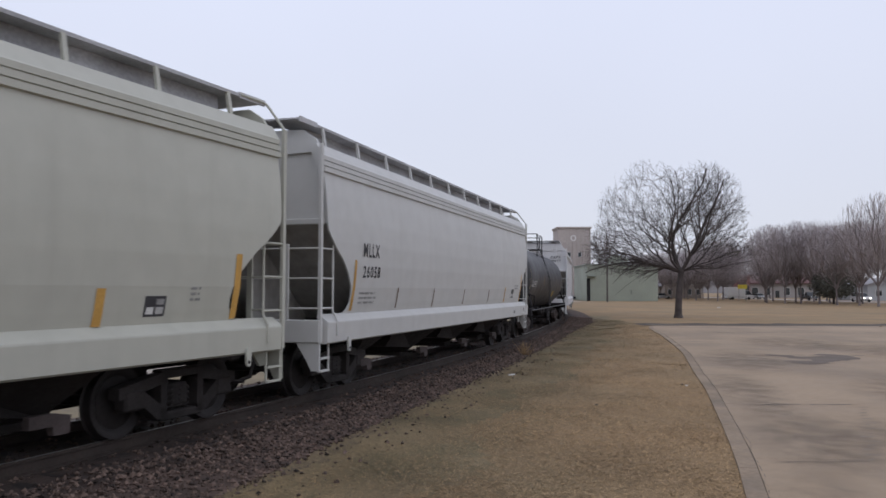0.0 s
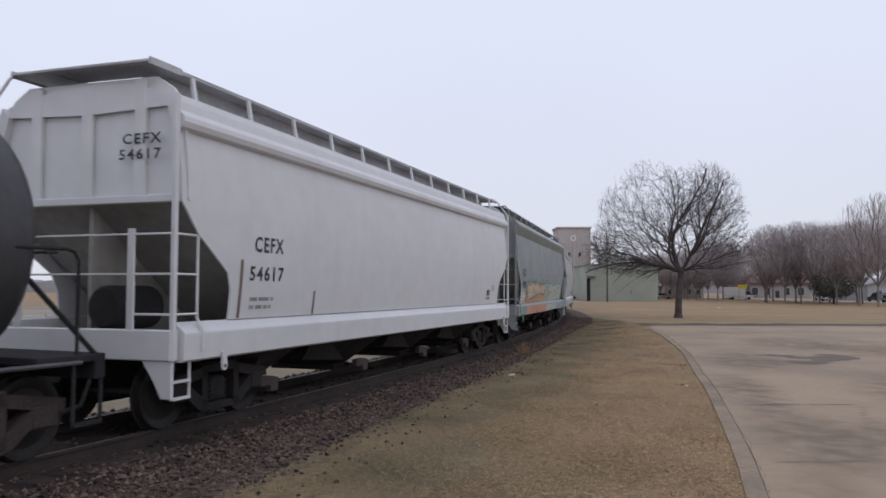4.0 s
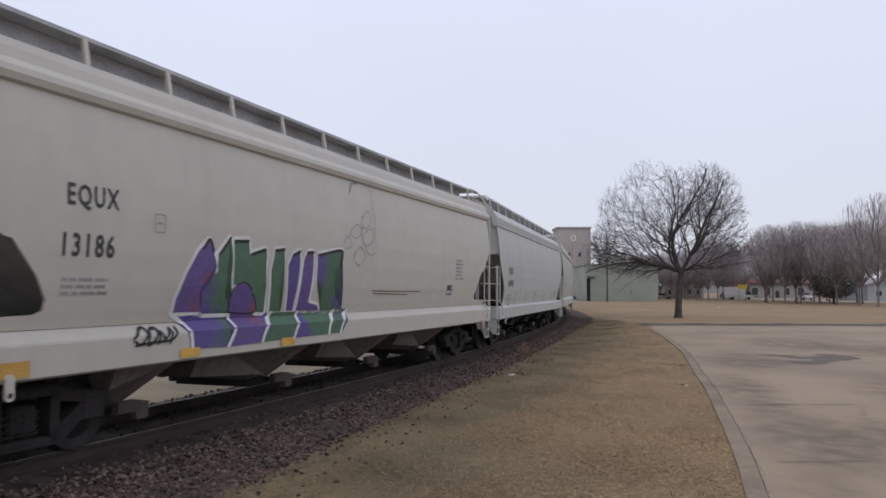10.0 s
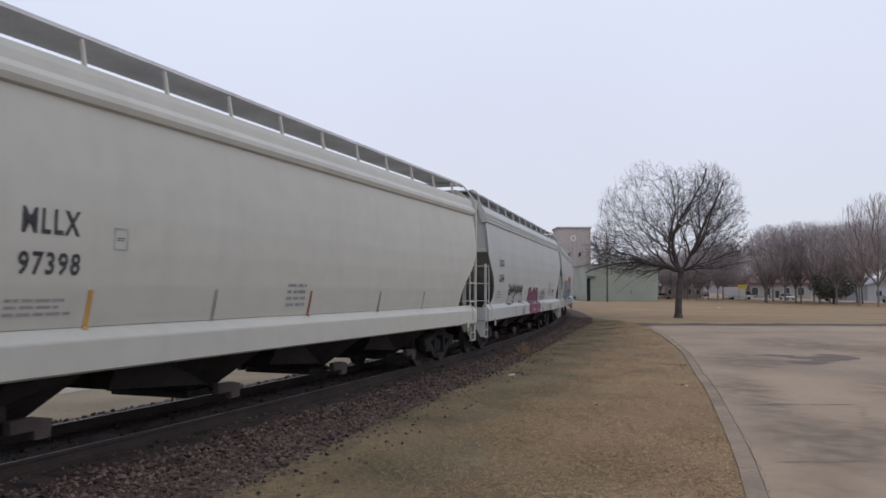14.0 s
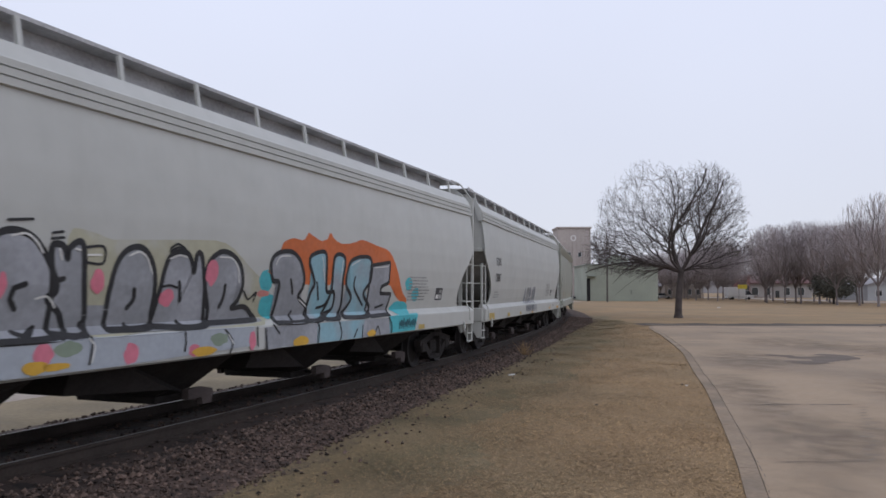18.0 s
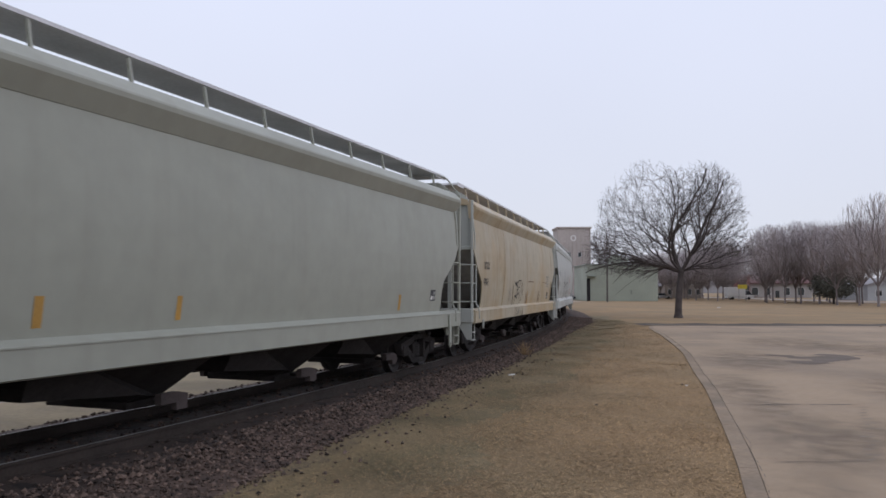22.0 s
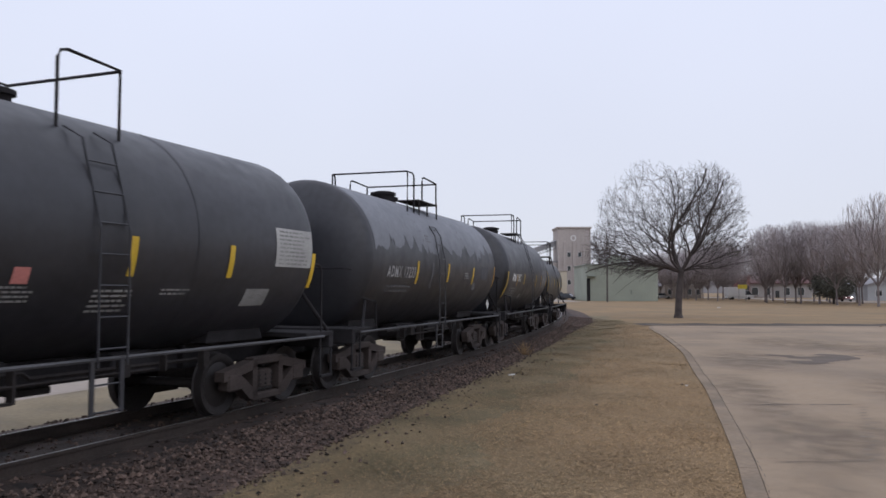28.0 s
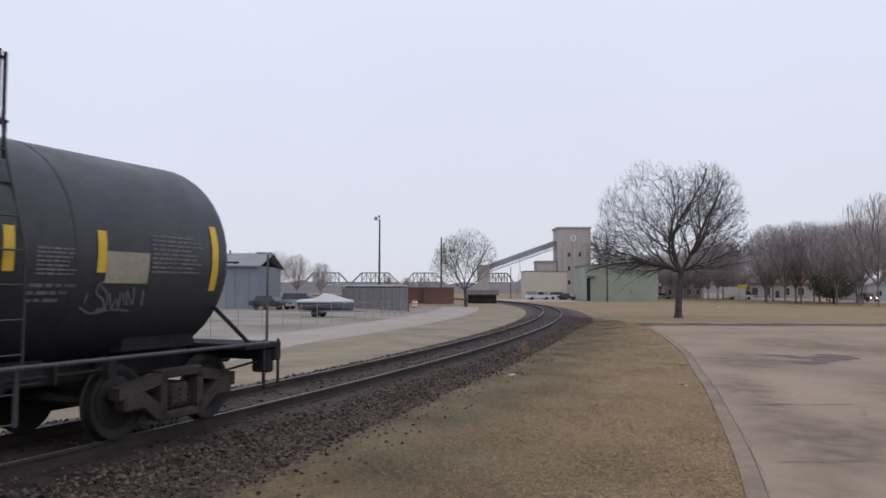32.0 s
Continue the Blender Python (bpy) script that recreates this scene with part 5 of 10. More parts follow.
part("brake_box", Shape().box((4.95, -1.42, 0.62), (5.12, -1.12, 0.98), 0.03).tube([(5.02, -1.3, 0.45), (5.02, -1.3, 0.7)], 0.03, 6).tube([(4.1, -1.25, 0.72), (4.98, -1.25, 0.8)], 0.018, 5), M["black"], CARS["U"], "dark brake gear box under the end platform")


# ---- buildings and yard beyond the track ----
# Green siding lightened: distance haze is put into its colour.
M["green_wall"] = material("hazed_green_siding", (0.3, 0.325, 0.27), 0.7, vary=0.12, size=0.8)
M["green_roof"] = material("dull_green_roof", (0.2, 0.22, 0.19), 0.7, vary=0.12, size=0.8)
# Tower concrete paled by haze mixed into the base colour.
M["tower_wall"] = material("grey_tan_concrete", (0.4, 0.36, 0.34), 0.9, vary=0.12, size=0.3, streak=0.3, streak_tint=(0.22, 0.19, 0.17))
M["cream_wall"] = material("cream_metal_siding", (0.55, 0.5, 0.4), 0.7, vary=0.06, size=0.5)
M["steel_grey"] = material("grey_steelwork", (0.27, 0.27, 0.28), 0.6, 0.2, vary=0.15, size=1.0)
M["blue_wall"] = material("blue_grey_siding", (0.19, 0.21, 0.24), 0.8, vary=0.12, size=0.6)
M["blue_roof"] = material("grey_shingle", (0.26, 0.25, 0.26), 0.9, vary=0.12, size=1.5)
M["shed_wall"] = material("grey_slat_fence", (0.2, 0.19, 0.19), 0.85, vary=0.15, size=1.0, per_object=0.15)
M["white_paint"] = material("white_paint", (0.66, 0.66, 0.65), 0.5, vary=0.06, size=1.0)
M["red_roof"] = material("dark_red_metal_roof", (0.13, 0.068, 0.07), 0.6, vary=0.12, size=1.0)
M["red_wall"] = material("maroon_brick", (0.2, 0.09, 0.085), 0.85, vary=0.15, size=1.5)
M["beige_wall"] = material("beige_block_wall", (0.27, 0.235, 0.21), 0.85, vary=0.1, size=0.6)
M["shop_wall"] = material("dingy_grey_wall", (0.3, 0.28, 0.27), 0.85, vary=0.12, size=0.5)
M["rust"] = material("rusty_steel", (0.15, 0.085, 0.07), 0.9, vary=0.25, size=1.2, streak=0.3)
M["pole"] = material("weathered_pole", (0.09, 0.08, 0.075), 0.9, vary=0.2, size=3)
M["tarp"] = material("pale_boat_cover", (0.5, 0.5, 0.5), 0.8, vary=0.1, size=2)
M["hull"] = material("dark_boat_hull", (0.1, 0.1, 0.11), 0.5, vary=0.15, size=2)
M["sign_yellow"] = material("yellow_sign", (0.75, 0.62, 0.08), 0.5, vary=0.05)
M["tyre"] = material("tyre_rubber", (0.02, 0.02, 0.02), 0.9, vary=0.2)
M["lamp_on"] = glowing("lit_headlamp", (1.0, 0.95, 0.85), 6.0)
M["litter"] = material("white_litter", (0.75, 0.75, 0.75), 0.7, vary=0.05)


def windows_on(parent, places, glass_depth=0.06):
    """Framed panes on a wall that faces the viewer; places are (x, y, z, width, height)."""
    for x, y, z, w, h in places:
        win = part("window", Shape().box((x - w / 2 - 0.08, y - 0.08, z - h / 2 - 0.08), (x + w / 2 + 0.08, y + 0.02, z + h / 2 + 0.08)), M["white_paint"], parent)
        part("pane", Shape().box((x - w / 2, y - 0.1, z - h / 2), (x + w / 2, y - 0.082, z + h / 2)), M["glass"], win)


def block(parent, name, x0, x1, y0, y1, z0, z1, mat, label=""):
    return part(name, Shape().box((x0, y0, z0), (x1, y1, z1), 0.03), mat, parent, label)


def gable_roof(parent, x0, x1, y0, y1, z0, rise, mat, along="x", over=0.4):
    sh = Shape()
    x0, x1, y0, y1 = x0 - over, x1 + over, y0 - over, y1 + over
    if along == "x":
        ym = (y0 + y1) / 2
        out = [(y0, z0 - 0.15), (ym, z0 + rise), (y1, z0 - 0.15), (y1, z0), (ym, z0 + rise + 0.18), (y0, z0)]
        sh.slab(out, x0, x1, 0)
    else:
        xm = (x0 + x1) / 2
        out = [(x0, z0 - 0.15), (xm, z0 + rise), (x1, z0 - 0.15), (x1, z0), (xm, z0 + rise + 0.18), (x0, z0)]
        sh.slab(out, y0, y1, 1)
    return part("roof", sh, mat, parent)


def green_building():
    b = thing("warehouse", "long pale green metal warehouse with stepped roof vents", "building", pose(0, 0, GZ))
    block(b, "wall", 29.4, 43.8, 162, 178, 0, 7.3, M["green_wall"])
    for i in range(28):
        x = 29.65 + i * 0.5
        part("rib", lambda: Shape().box((-0.03, -0.05, 0.0), (0.03, 0.0, 7.2)), M["green_wall"], b, key=1, at=pose(x, 162, 0.05))
    block(b, "roof", 29.2, 44.0, 161.8, 178.2, 7.3, 7.55, M["green_roof"])
    block(b, "roof_vent", 35.2, 38.6, 166.0, 170.0, 7.55, 8.9, M["green_wall"])
    block(b, "roof_vent", 35.7, 37.6, 166.5, 169.0, 8.9, 9.6, M["green_wall"])
    block(b, "door", 29.3, 30.0, 161.9, 162.0, 0, 4.6, M["black"], "dark tall doorway")
    block(b, "awning", 29.0, 31.1, 160.8, 162.0, 5.0, 5.2, M["green_roof"])
    block(b, "hatch", 38.2, 38.5, 161.9, 162.0, 1.4, 2.3, M["green_roof"])


def grain_tower():
    b = thing("grain_tower", "tall grey tan concrete grain tower with a white round emblem", "tower", pose(0, 0, GZ))
    block(b, "wall", 33.3, 42.8, 230, 240, 0, 20.1, M["tower_wall"])
    block(b, "parapet", 33.0, 43.1, 229.7, 240.3, 20.1, 20.6, M["tower_wall"])
    ring = Shape()
    n = 20
    for k in range(n):
        a0, a1 = 2 * math.pi * k / n, 2 * math.pi * (k + 1) / n
        ring.slab([(37.8 + r * math.cos(a), 17.3 + r * math.sin(a)) for r, a in ((0.55, a0), (0.85, a0), (0.85, a1), (0.55, a1))], 229.9, 229.97, 1)
    part("emblem", ring, M["white_paint"], b, "plain white ring emblem")
    for x in (35.2, 38.0, 40.8):
        part("pilaster", lambda: Shape().box((-0.4, -0.25, 0), (0.4, 0.0, 16.0)), M["tower_wall"], b, key=1, at=pose(x, 230, 0))
    block(b, "annex", 27.4, 33.2, 231, 239, 0, 10.2, M["tower_wall"])
    block(b, "annex_roof", 27.2, 33.4, 230.8, 239.2, 10.2, 10.8, M["steel_grey"])
    windows_on(b, [(x, 229.95, z, 0.9, 1.3) for x in (36.5, 39.6) for z in (4.5, 8.5, 12.5)])


def conveyor():
    b = thing("conveyor_gallery", "long sloping grey conveyor gallery rising to the tower", "conveyor", pose(0, 0, GZ))
    a, e = Vector((12.0, 234, 8.4)), Vector((33.2, 234, 16.0))
    sh = Shape().loft([[(p.x, p.y + dy, p.z + dz) for dy, dz in ((-0.9, -0.7), (0.9, -0.7), (0.9, 0.7), (0, 1.0), (-0.9, 0.7))] for p in (a, e)], True, True)
    part("gallery", sh, M["steel_grey"], b)
    for k in range(22):
        p, q = a.lerp(e, k / 22), a.lerp(e, (k + 1) / 22)
        part("brace", Shape().tube([(p.x, 233.0, p.z - 0.7), ((p.x + q.x) / 2, 233.0, p.z - 1.5), (q.x, 233.0, q.z - 0.7)], 0.09, 4), M["steel_grey"], b)
    part("chord", Shape().tube([(a.x, 233.0, a.z - 1.5), (e.x, 233.0, e.z - 1.5)], 0.1, 5), M["steel_grey"], b)
    for k in (0.02, 0.5):
        p = a.lerp(e, k)
        part("support", Shape().tube([(p.x - 0.7, 233.2, 0), (p.x, 233.6, p.z - 0.7), (p.x + 0.7, 233.2, 0)], 0.14, 5), M["steel_grey"], b)
    block(b, "head_house", 10.2, 13.4, 231, 237, 0, 9.6, M["tower_wall"])


def cream_building():
    b = thing("shed_building", "cream metal clad shed with a low flat roof", "building", pose(0, 0, GZ))
    block(b, "wall", 20.9, 31.2, 200, 212, 0, 6.9, M["cream_wall"])
    for i in range(20):
        part("rib", lambda: Shape().box((-0.03, -0.05, 0.0), (0.03, 0.0, 6.8)), M["cream_wall"], b, key=2, at=pose(21.15 + i * 0.52, 200, 0.05))
    block(b, "roof", 20.7, 31.4, 199.8, 212.2, 6.9, 7.1, M["beige_wall"])
    block(b, "dock", 21.0, 26.5, 199.8, 200.0, 0, 1.9, M["steel_grey"])


def grey_house():
    b = thing("barn", "large blue grey barn with a shingled gable roof", "building", pose(0, 0, GZ))
    block(b, "wall", -40.0, -21.0, 90, 103, 0, 4.9, M["blue_wall"])
    gable_roof(b, -40.0, -21.0, 90, 103, 4.9, 1.5, M["blue_roof"])
    block(b, "chimney", -22.6, -21.4, 96.0, 97.0, 5.6, 6.7, M["blue_wall"])
    part("vent", Shape().tube([(-25.6, 95.5, 5.9), (-25.6, 95.5, 6.9)], 0.12, 6), M["steel_grey"], b)
    for i in range(12):
        part("batten", lambda: Shape().box((-0.05, -0.06, 0.0), (0.05, 0.0, 4.8)), M["blue_wall"], b, key=3, at=pose(-39 + i * 1.55, 90, 0.05))
    block(b, "door", -27.5, -24.5, 89.9, 90.0, 0, 3.2, M["blue_roof"])


def lattice_bridge():
    """Far river bridge of through trusses."""
    for x0, x1 in ((-104.0, -72.0), (-68.0, -34.0), (-28.0, 0.5), (31.0, 53.0), (57.0, 86.0)):
        b = thing("truss_bridge", "distant grey steel truss bridge span", "bridge", pose(0, 600, GZ), "bridge spans")
        z0, z1 = 8.2, 15.0
        run = x1 - x0
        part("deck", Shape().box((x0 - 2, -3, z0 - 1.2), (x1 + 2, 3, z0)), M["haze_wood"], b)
        for y in (-2.8, 2.8):
            part("chord", Shape().tube([(x0, y, z0), (x0 + run * 0.2, y, z1), (x1 - run * 0.2, y, z1), (x1, y, z0)], 0.42, 5), M["steel_grey"], b)
            for k in range(7):
                xa = x0 + run * (0.2 + 0.1 * k)
                part("post", Shape().tube([(xa, y, z0), (xa, y, z1)], 0.2, 4), M["steel_grey"], b)
                if k < 6:
                    part("brace", Shape().tube([(xa, y, z1 if k % 2 else z0), (xa + run * 0.1, y, z0 if k % 2 else z1)], 0.16, 4), M["steel_grey"], b)
        for x in (x0, x1):
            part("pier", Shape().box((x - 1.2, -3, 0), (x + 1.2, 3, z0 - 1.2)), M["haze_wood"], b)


def far_hills():
    rnd = random.Random(31)
    for y, z, x0, x1, seed in ((900, 13, -700, 420, 1), (520, 6.5, -330, 70, 2), (700, 13, 150, 900, 3)):
        sh = Shape()
        n = 160
        top = []
        for k in range(n + 1):
            x = x0 + (x1 - x0) * k / n
            h = z * (0.75 + 0.3 * noise.noise((x * 0.012, seed * 9.1, 0)) + 0.25 * noise.noise((x * 0.06, seed * 3.7, 1)) + 0.12 * rnd.random())
            top.append((x, y, GZ + max(1.0, h)))
        sh.loft([[(x, y, GZ) for x, _, _ in top], top, [(x, y + 30, zz) for x, _, zz in top]], False)
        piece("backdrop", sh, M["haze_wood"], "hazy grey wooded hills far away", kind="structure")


def pole(x, y, h, r, label, arm=None, name="utility_pole", category="pole"):
    p = thing(name, label, category, pose(x, y, GZ))
    part("post", Shape().tube([(0, 0, -0.1), (0, 0, h * 0.5), (0, 0, h)], [r, r * 0.85, r * 0.65], 8), M["pole"], p)
    if arm == "flood":
        part("lamp_head", Shape().box((-0.75, -0.2, h - 0.15), (-0.35, 0.2, h + 0.3), 0.05).box((-0.2, -0.25, h + 0.1), (0.05, 0.2, h + 0.55), 0.05), M["steel_grey"], p)
        part("arm", Shape().tube([(-0.6, 0, h - 0.1), (0.1, 0, h - 0.2)], 0.05, 5), M["steel_grey"], p)
    elif arm == "short":
        part("lamp_head", Shape().box((0.0, -0.06, h - 0.08), (0.16, 0.06, h + 0.05), 0.015), M["steel_grey"], p)
    elif arm == "cross":
        part("crossarm", Shape().box((-1.1, -0.06, h - 0.7), (1.1, 0.06, h - 0.55)), M["pole"], p)
        for q in (-0.95, -0.4, 0.4, 0.95):
            part("insulator", Shape().tube([(q, 0, h - 0.55), (q, 0, h - 0.4)], 0.05, 6), M["white_paint"], p)
    return p


def slat_fence():
    f = thing("slat_fence", "tall weathered grey slatted yard fence with posts", "fence", pose(0, 0, GZ))
    a, e = Vector((-12.2, 96)), Vector((-3.5, 79.3))
    n = 60
    yaw = math.degrees(math.atan2(e.y - a.y, e.x - a.x))
    for k in range(n):
        p = a.lerp(e, (k + 0.5) / n)
        part("slat", lambda: Shape().box((-0.145, -0.02, 0.08), (0.145, 0.02, 2.35), 0.006), M["shed_wall"], f, key=1, at=pose(p.x, p.y, 0, 0, 0, yaw))
    for k in range(9):
        p = a.lerp(e, k / 8)
        part("post", lambda: Shape().tube([(0, 0.1, -0.1), (0, 0.1, 2.5)], 0.06, 6), M["pole"], f, key=1, at=pose(p.x, p.y, 0, 0, 0, yaw))
    s = thing("storage_shed", "low grey storage shed with a pale flat roof", "shed", pose(0, 0, GZ))
    block(s, "wall", -12.0, -5.0, 98, 106, 0, 2.6, M["shed_wall"])
    block(s, "roof", -12.3, -4.7, 97.7, 106.3, 2.6, 2.8, M["tarp"])
    block(s, "door", -11.6, -9.6, 97.9, 98.0, 0, 2.1, M["blue_wall"])


def wire_fence():
    f = thing("wire_fence", "low post and wire fence along the road", "fence", pose(0, 0, GZ))
    pts = []
    for k in range(22):
        s = 8 + k * 2.6
        x, y, _ = on_line(s, -13.2)
        pts.append((x, y))
        part("post", lambda: Shape().tube([(0, 0, -0.1), (0, 0, 1.35)], 0.022, 5), M["steel_grey"], f, key=1, at=pose(x, y, 0))
    for z in (0.35, 0.75, 1.25):
        part("wire", Shape().tube([(x, y, z) for x, y in pts], 0.008, 3), M["steel_grey"], f)


def covered_boat():
    b = thing("boat_trailer", "covered motorboat parked on a road trailer", "boat", pose(-9.3, 63, GZ, 0, 0, -8))
    part("hull", Shape().loft([[(x, -w, z) for w, z in ((1.05 * k, 1.2), (0.9 * k, 0.75), (0.1, 0.55), (-0.9 * k, 0.75), (-1.05 * k, 1.2))] for x, k in ((-2.0, 0.9), (-0.5, 1.0), (1.0, 0.95), (1.8, 0.6), (2.3, 0.1))], True, True), M["hull"], b)
    part("cover", Shape().loft([[(x, w, z) for w, z in ((-1.1 * k, 1.18), (-1.05 * k, 1.3), (0, 1.35 + h), (1.05 * k, 1.3), (1.1 * k, 1.18))] for x, k, h in ((-2.05, 0.9, 0.05), (-0.8, 1.0, 0.15), (-0.1, 1.0, 0.55), (0.6, 0.98, 0.45), (1.8, 0.62, 0.1), (2.3, 0.12, 0.02))], True, True), M["tarp"], b)
    part("trailer_frame", Shape().box((-2.0, -0.7, 0.42), (2.9, -0.62, 0.52)).box((-2.0, 0.62, 0.42), (2.9, 0.7, 0.52)).box((2.4, -0.06, 0.42), (3.6, 0.06, 0.5)), M["steel_grey"], b)
    for y in (-0.95, 0.95):
        part("wheel", Shape().disc((-0.5, 0.33), 0.33, y - 0.1, y + 0.1, 16), M["tyre"], b)


def containers():
    for x, y, l, mat, lab in ((-0.6, 122, 4.6, "rust", "rust red steel container in the yard"), (-4.4, 124, 3.4, "rust", "faded rust red container in the yard"), (-7.6, 128, 3.0, "shed_wall", "dull grey container in the yard")):
        b = thing("container", lab, "container", pose(x, y, GZ), "yard containers")
        part("box", Shape().box((-l / 2, -1.2, 0.1), (l / 2, 1.2, 2.6), 0.03), M[mat], b)
        for k in range(int(l / 0.3)):
            part("rib", lambda: Shape().box((-0.05, -1.24, 0.15), (0.05, -1.2, 2.5)), M[mat], b, key=mat, at=pose(-l / 2 + 0.15 + 0.3 * k, 0, 0))
    b = thing("dark_shed", "low black roofed shed beside the leafless tree", "shed", pose(6.4, 131, GZ))
    block(b, "wall", -2.3, 2.3, -1.5, 1.5, 0, 1.5, M["black"])
    gable_roof(b, -2.3, 2.3, -1.5, 1.5, 1.5, 0.5, M["pole"])
    d = thing("traffic_barrel", "orange and white striped traffic barrel on the road edge", "barrel", pose(-3.3, 93.5, GZ))
    part("barrel", Shape().tube([(0, 0, 0), (0, 0, 0.5), (0, 0, 1.0)], [0.36, 0.33, 0.28], 12), material("orange_plastic", (0.6, 0.2, 0.08), 0.6), d)
    for z in (0.3, 0.65):
        part("stripe", Shape().tube([(0, 0, z), (0, 0, z + 0.15)], [0.36, 0.345], 12), M["white_paint"], d)


def town_side():
    b = thing("shop_building", "low grey shop with a dark red metal roof", "building", pose(0, 0, GZ))
    block(b, "wall", 95.0, 116.0, 250, 264, 0, 4.6, M["shop_wall"])
    part("roof", Shape().slab([(249.0, 4.4), (249.0, 4.7), (251.5, 7.4), (265, 7.4), (265, 4.4)], 94.5, 116.5, 0), M["red_roof"], b)
    windows_on(b, [(x, 249.95, 2.0, 1.9, 2.3) for x in (98, 102, 108, 112.5)])
    block(b, "door", 104.5, 105.7, 249.9, 250.0, 0, 2.2, M["glass"])
    b = thing("brick_building", "maroon brick building with plain walls", "building", pose(0, 0, GZ))
    block(b, "wall", 91.8, 95.0, 246, 252, 0, 7.0, M["red_wall"])
    block(b, "roof", 91.6, 95.2, 245.8, 252.2, 7.0, 7.3, M["steel_grey"])
    windows_on(b, [(92.7, 245.95, 3.0, 0.9, 1.6), (94.2, 245.95, 3.0, 0.9, 1.6)])
    b = thing("beige_building", "beige block building seen between bare trees", "building", pose(0, 0, GZ))
    block(b, "wall", 63.0, 73.5, 226, 238, 0, 6.2, M["beige_wall"])
    block(b, "roof", 62.7, 73.8, 225.7, 238.3, 6.2, 6.6, M["steel_grey"])
    windows_on(b, [(x, 225.95, z, 1.1, 1.5) for x in (64.5, 67.2, 70, 72.3) for z in (1.8, 4.6)])
    b = thing("grey_building", "pale blue grey building with a low curved roof", "building", pose(0, 0, GZ))
    block(b, "wall", 95.0, 112.0, 178, 192, 0, 3.6, material("pale_blue_wall", (0.36, 0.37, 0.385), 0.8, vary=0.08, size=0.5))
    part("roof", Shape().slab([(x, 3.6 + 1.7 * math.sin(math.pi * (x - 94.5) / 18)) for x in np.linspace(94.5, 112.5, 14)], 177.7, 192.3, 1), M["blue_roof"], b)
    windows_on(b, [(x, 177.95, 1.7, 1.3, 1.2) for x in (97.5, 101, 104.5)])
    b = thing("white_house", "small white house behind the bare trees", "building", pose(0, 0, GZ))
    block(b, "wall", 52.5, 58.5, 214, 222, 0, 3.4, M["beige_wall"])
    gable_roof(b, 52.5, 58.5, 214, 222, 3.4, 2.2, M["blue_roof"])
    windows_on(b, [(54, 213.95, 1.7, 0.9, 1.3), (57, 213.95, 1.7, 0.9, 1.3)])
    s = thing("roadside_sign", "yellow lettered sign board on two posts", "sign", pose(66.3, 176, GZ))
    part("board", Shape().box((-1.0, -0.08, 2.6), (1.0, 0.08, 3.5), 0.02), M["sign_yellow"], s)
    for x in (-0.8, 0.8):
        part("post", Shape().tube([(x, 0.05, -0.1), (x, 0.05, 2.7)], 0.06, 6), M["steel_grey"], s)
    e = thing("evergreen_shrub", "dense dark evergreen shrub among the bare trees", "shrub", pose(65.3, 133.0, GZ + 0.75) @ Matrix.Diagonal((0.66, 0.62, 0.68, 1)))
    rnd = np.random.RandomState(44)
    vs, fs = [], []
    for k in range(7500):
        p = rnd.normal(0, 1, 3)
        p /= np.linalg.norm(p)
        q = p * rnd.uniform(0.72, 1.1) * np.array([4.9, 3.2, 4.6])
        q[:2] *= 1.15 - 0.09 * max(0.0, q[2] + 1.5) + 0.12 * math.sin(q[0] * 3 + q[2] * 2)
        q[2] += 4.4 + 0.5 * math.sin(q[0] * 2)
        if q[2] < 0.4:
            continue
        d = rnd.normal(0, 0.2, (3, 3))
        vs += [q + d[0], q + d[1], q + d[2]]
        fs.append((len(vs) - 3, len(vs) - 2, len(vs) - 1))
    me = bpy.data.meshes.new("foliage")
    me.from_pydata([tuple(v) for v in vs], [], fs)
    me.materials.append(M["needles"])
    o = new("foliage", me)
    o.parent = e
    part("trunk", Shape().tube([(0, 0, -1.2), (0, 0, 3.0)], 0.3, 7), M["bark"], e)
    part("inner_foliage", Shape().loft([[(r * 4.4 * math.cos(2 * math.pi * k / 14), r * 2.8 * math.sin(2 * math.pi * k / 14), z) for k in range(14)] for r, z in ((0.5, 1.0), (0.85, 2.5), (0.75, 4.4), (0.45, 6.2), (0.15, 7.6))], True, True), M["needles"], e)


green_building()
grain_tower()
conveyor()
cream_building()
grey_house()
lattice_bridge()
far_hills()
pole(-6.75, 30.6, 3.55, 0.06, "thin dark lamp post at the road edge", "short", "lamp_post", "lamp")
pole(-8.8, 110, 12.0, 0.16, "tall dark floodlight pole in the yard", "flood", "floodlight_pole", "lamp")
pole(-0.25, 121, 10.2, 0.15, "tall bare wooden utility pole", "", "utility_pole")
pole(31.0, 150, 12.9, 0.17, "dark wooden utility pole beside the green building", "", "utility_pole")
pole(17.5, 205, 8.2, 0.13, "thin wooden pole behind the yard", "", "utility_pole")
slat_fence()
wire_fence()
covered_boat()
containers()
town_side()


# ---- litter and weeds ----
def litter(x, y, w, label, mat="litter"):
    sh = Shape()
    rnd = random.Random(int(x * 100))
    sh.loft([[(w * math.cos(a) * rnd.uniform(0.6, 1.1), w * 0.5 * math.sin(a) * rnd.uniform(0.6, 1.1), z) for a in (k * 1.05 for k in range(6))] for z in (0.0, w * 0.25)], True, True)
    piece("litter", sh, M[mat], label, "litter", m=pose(x, y, GZ + 0.005, 0, 0, 30))


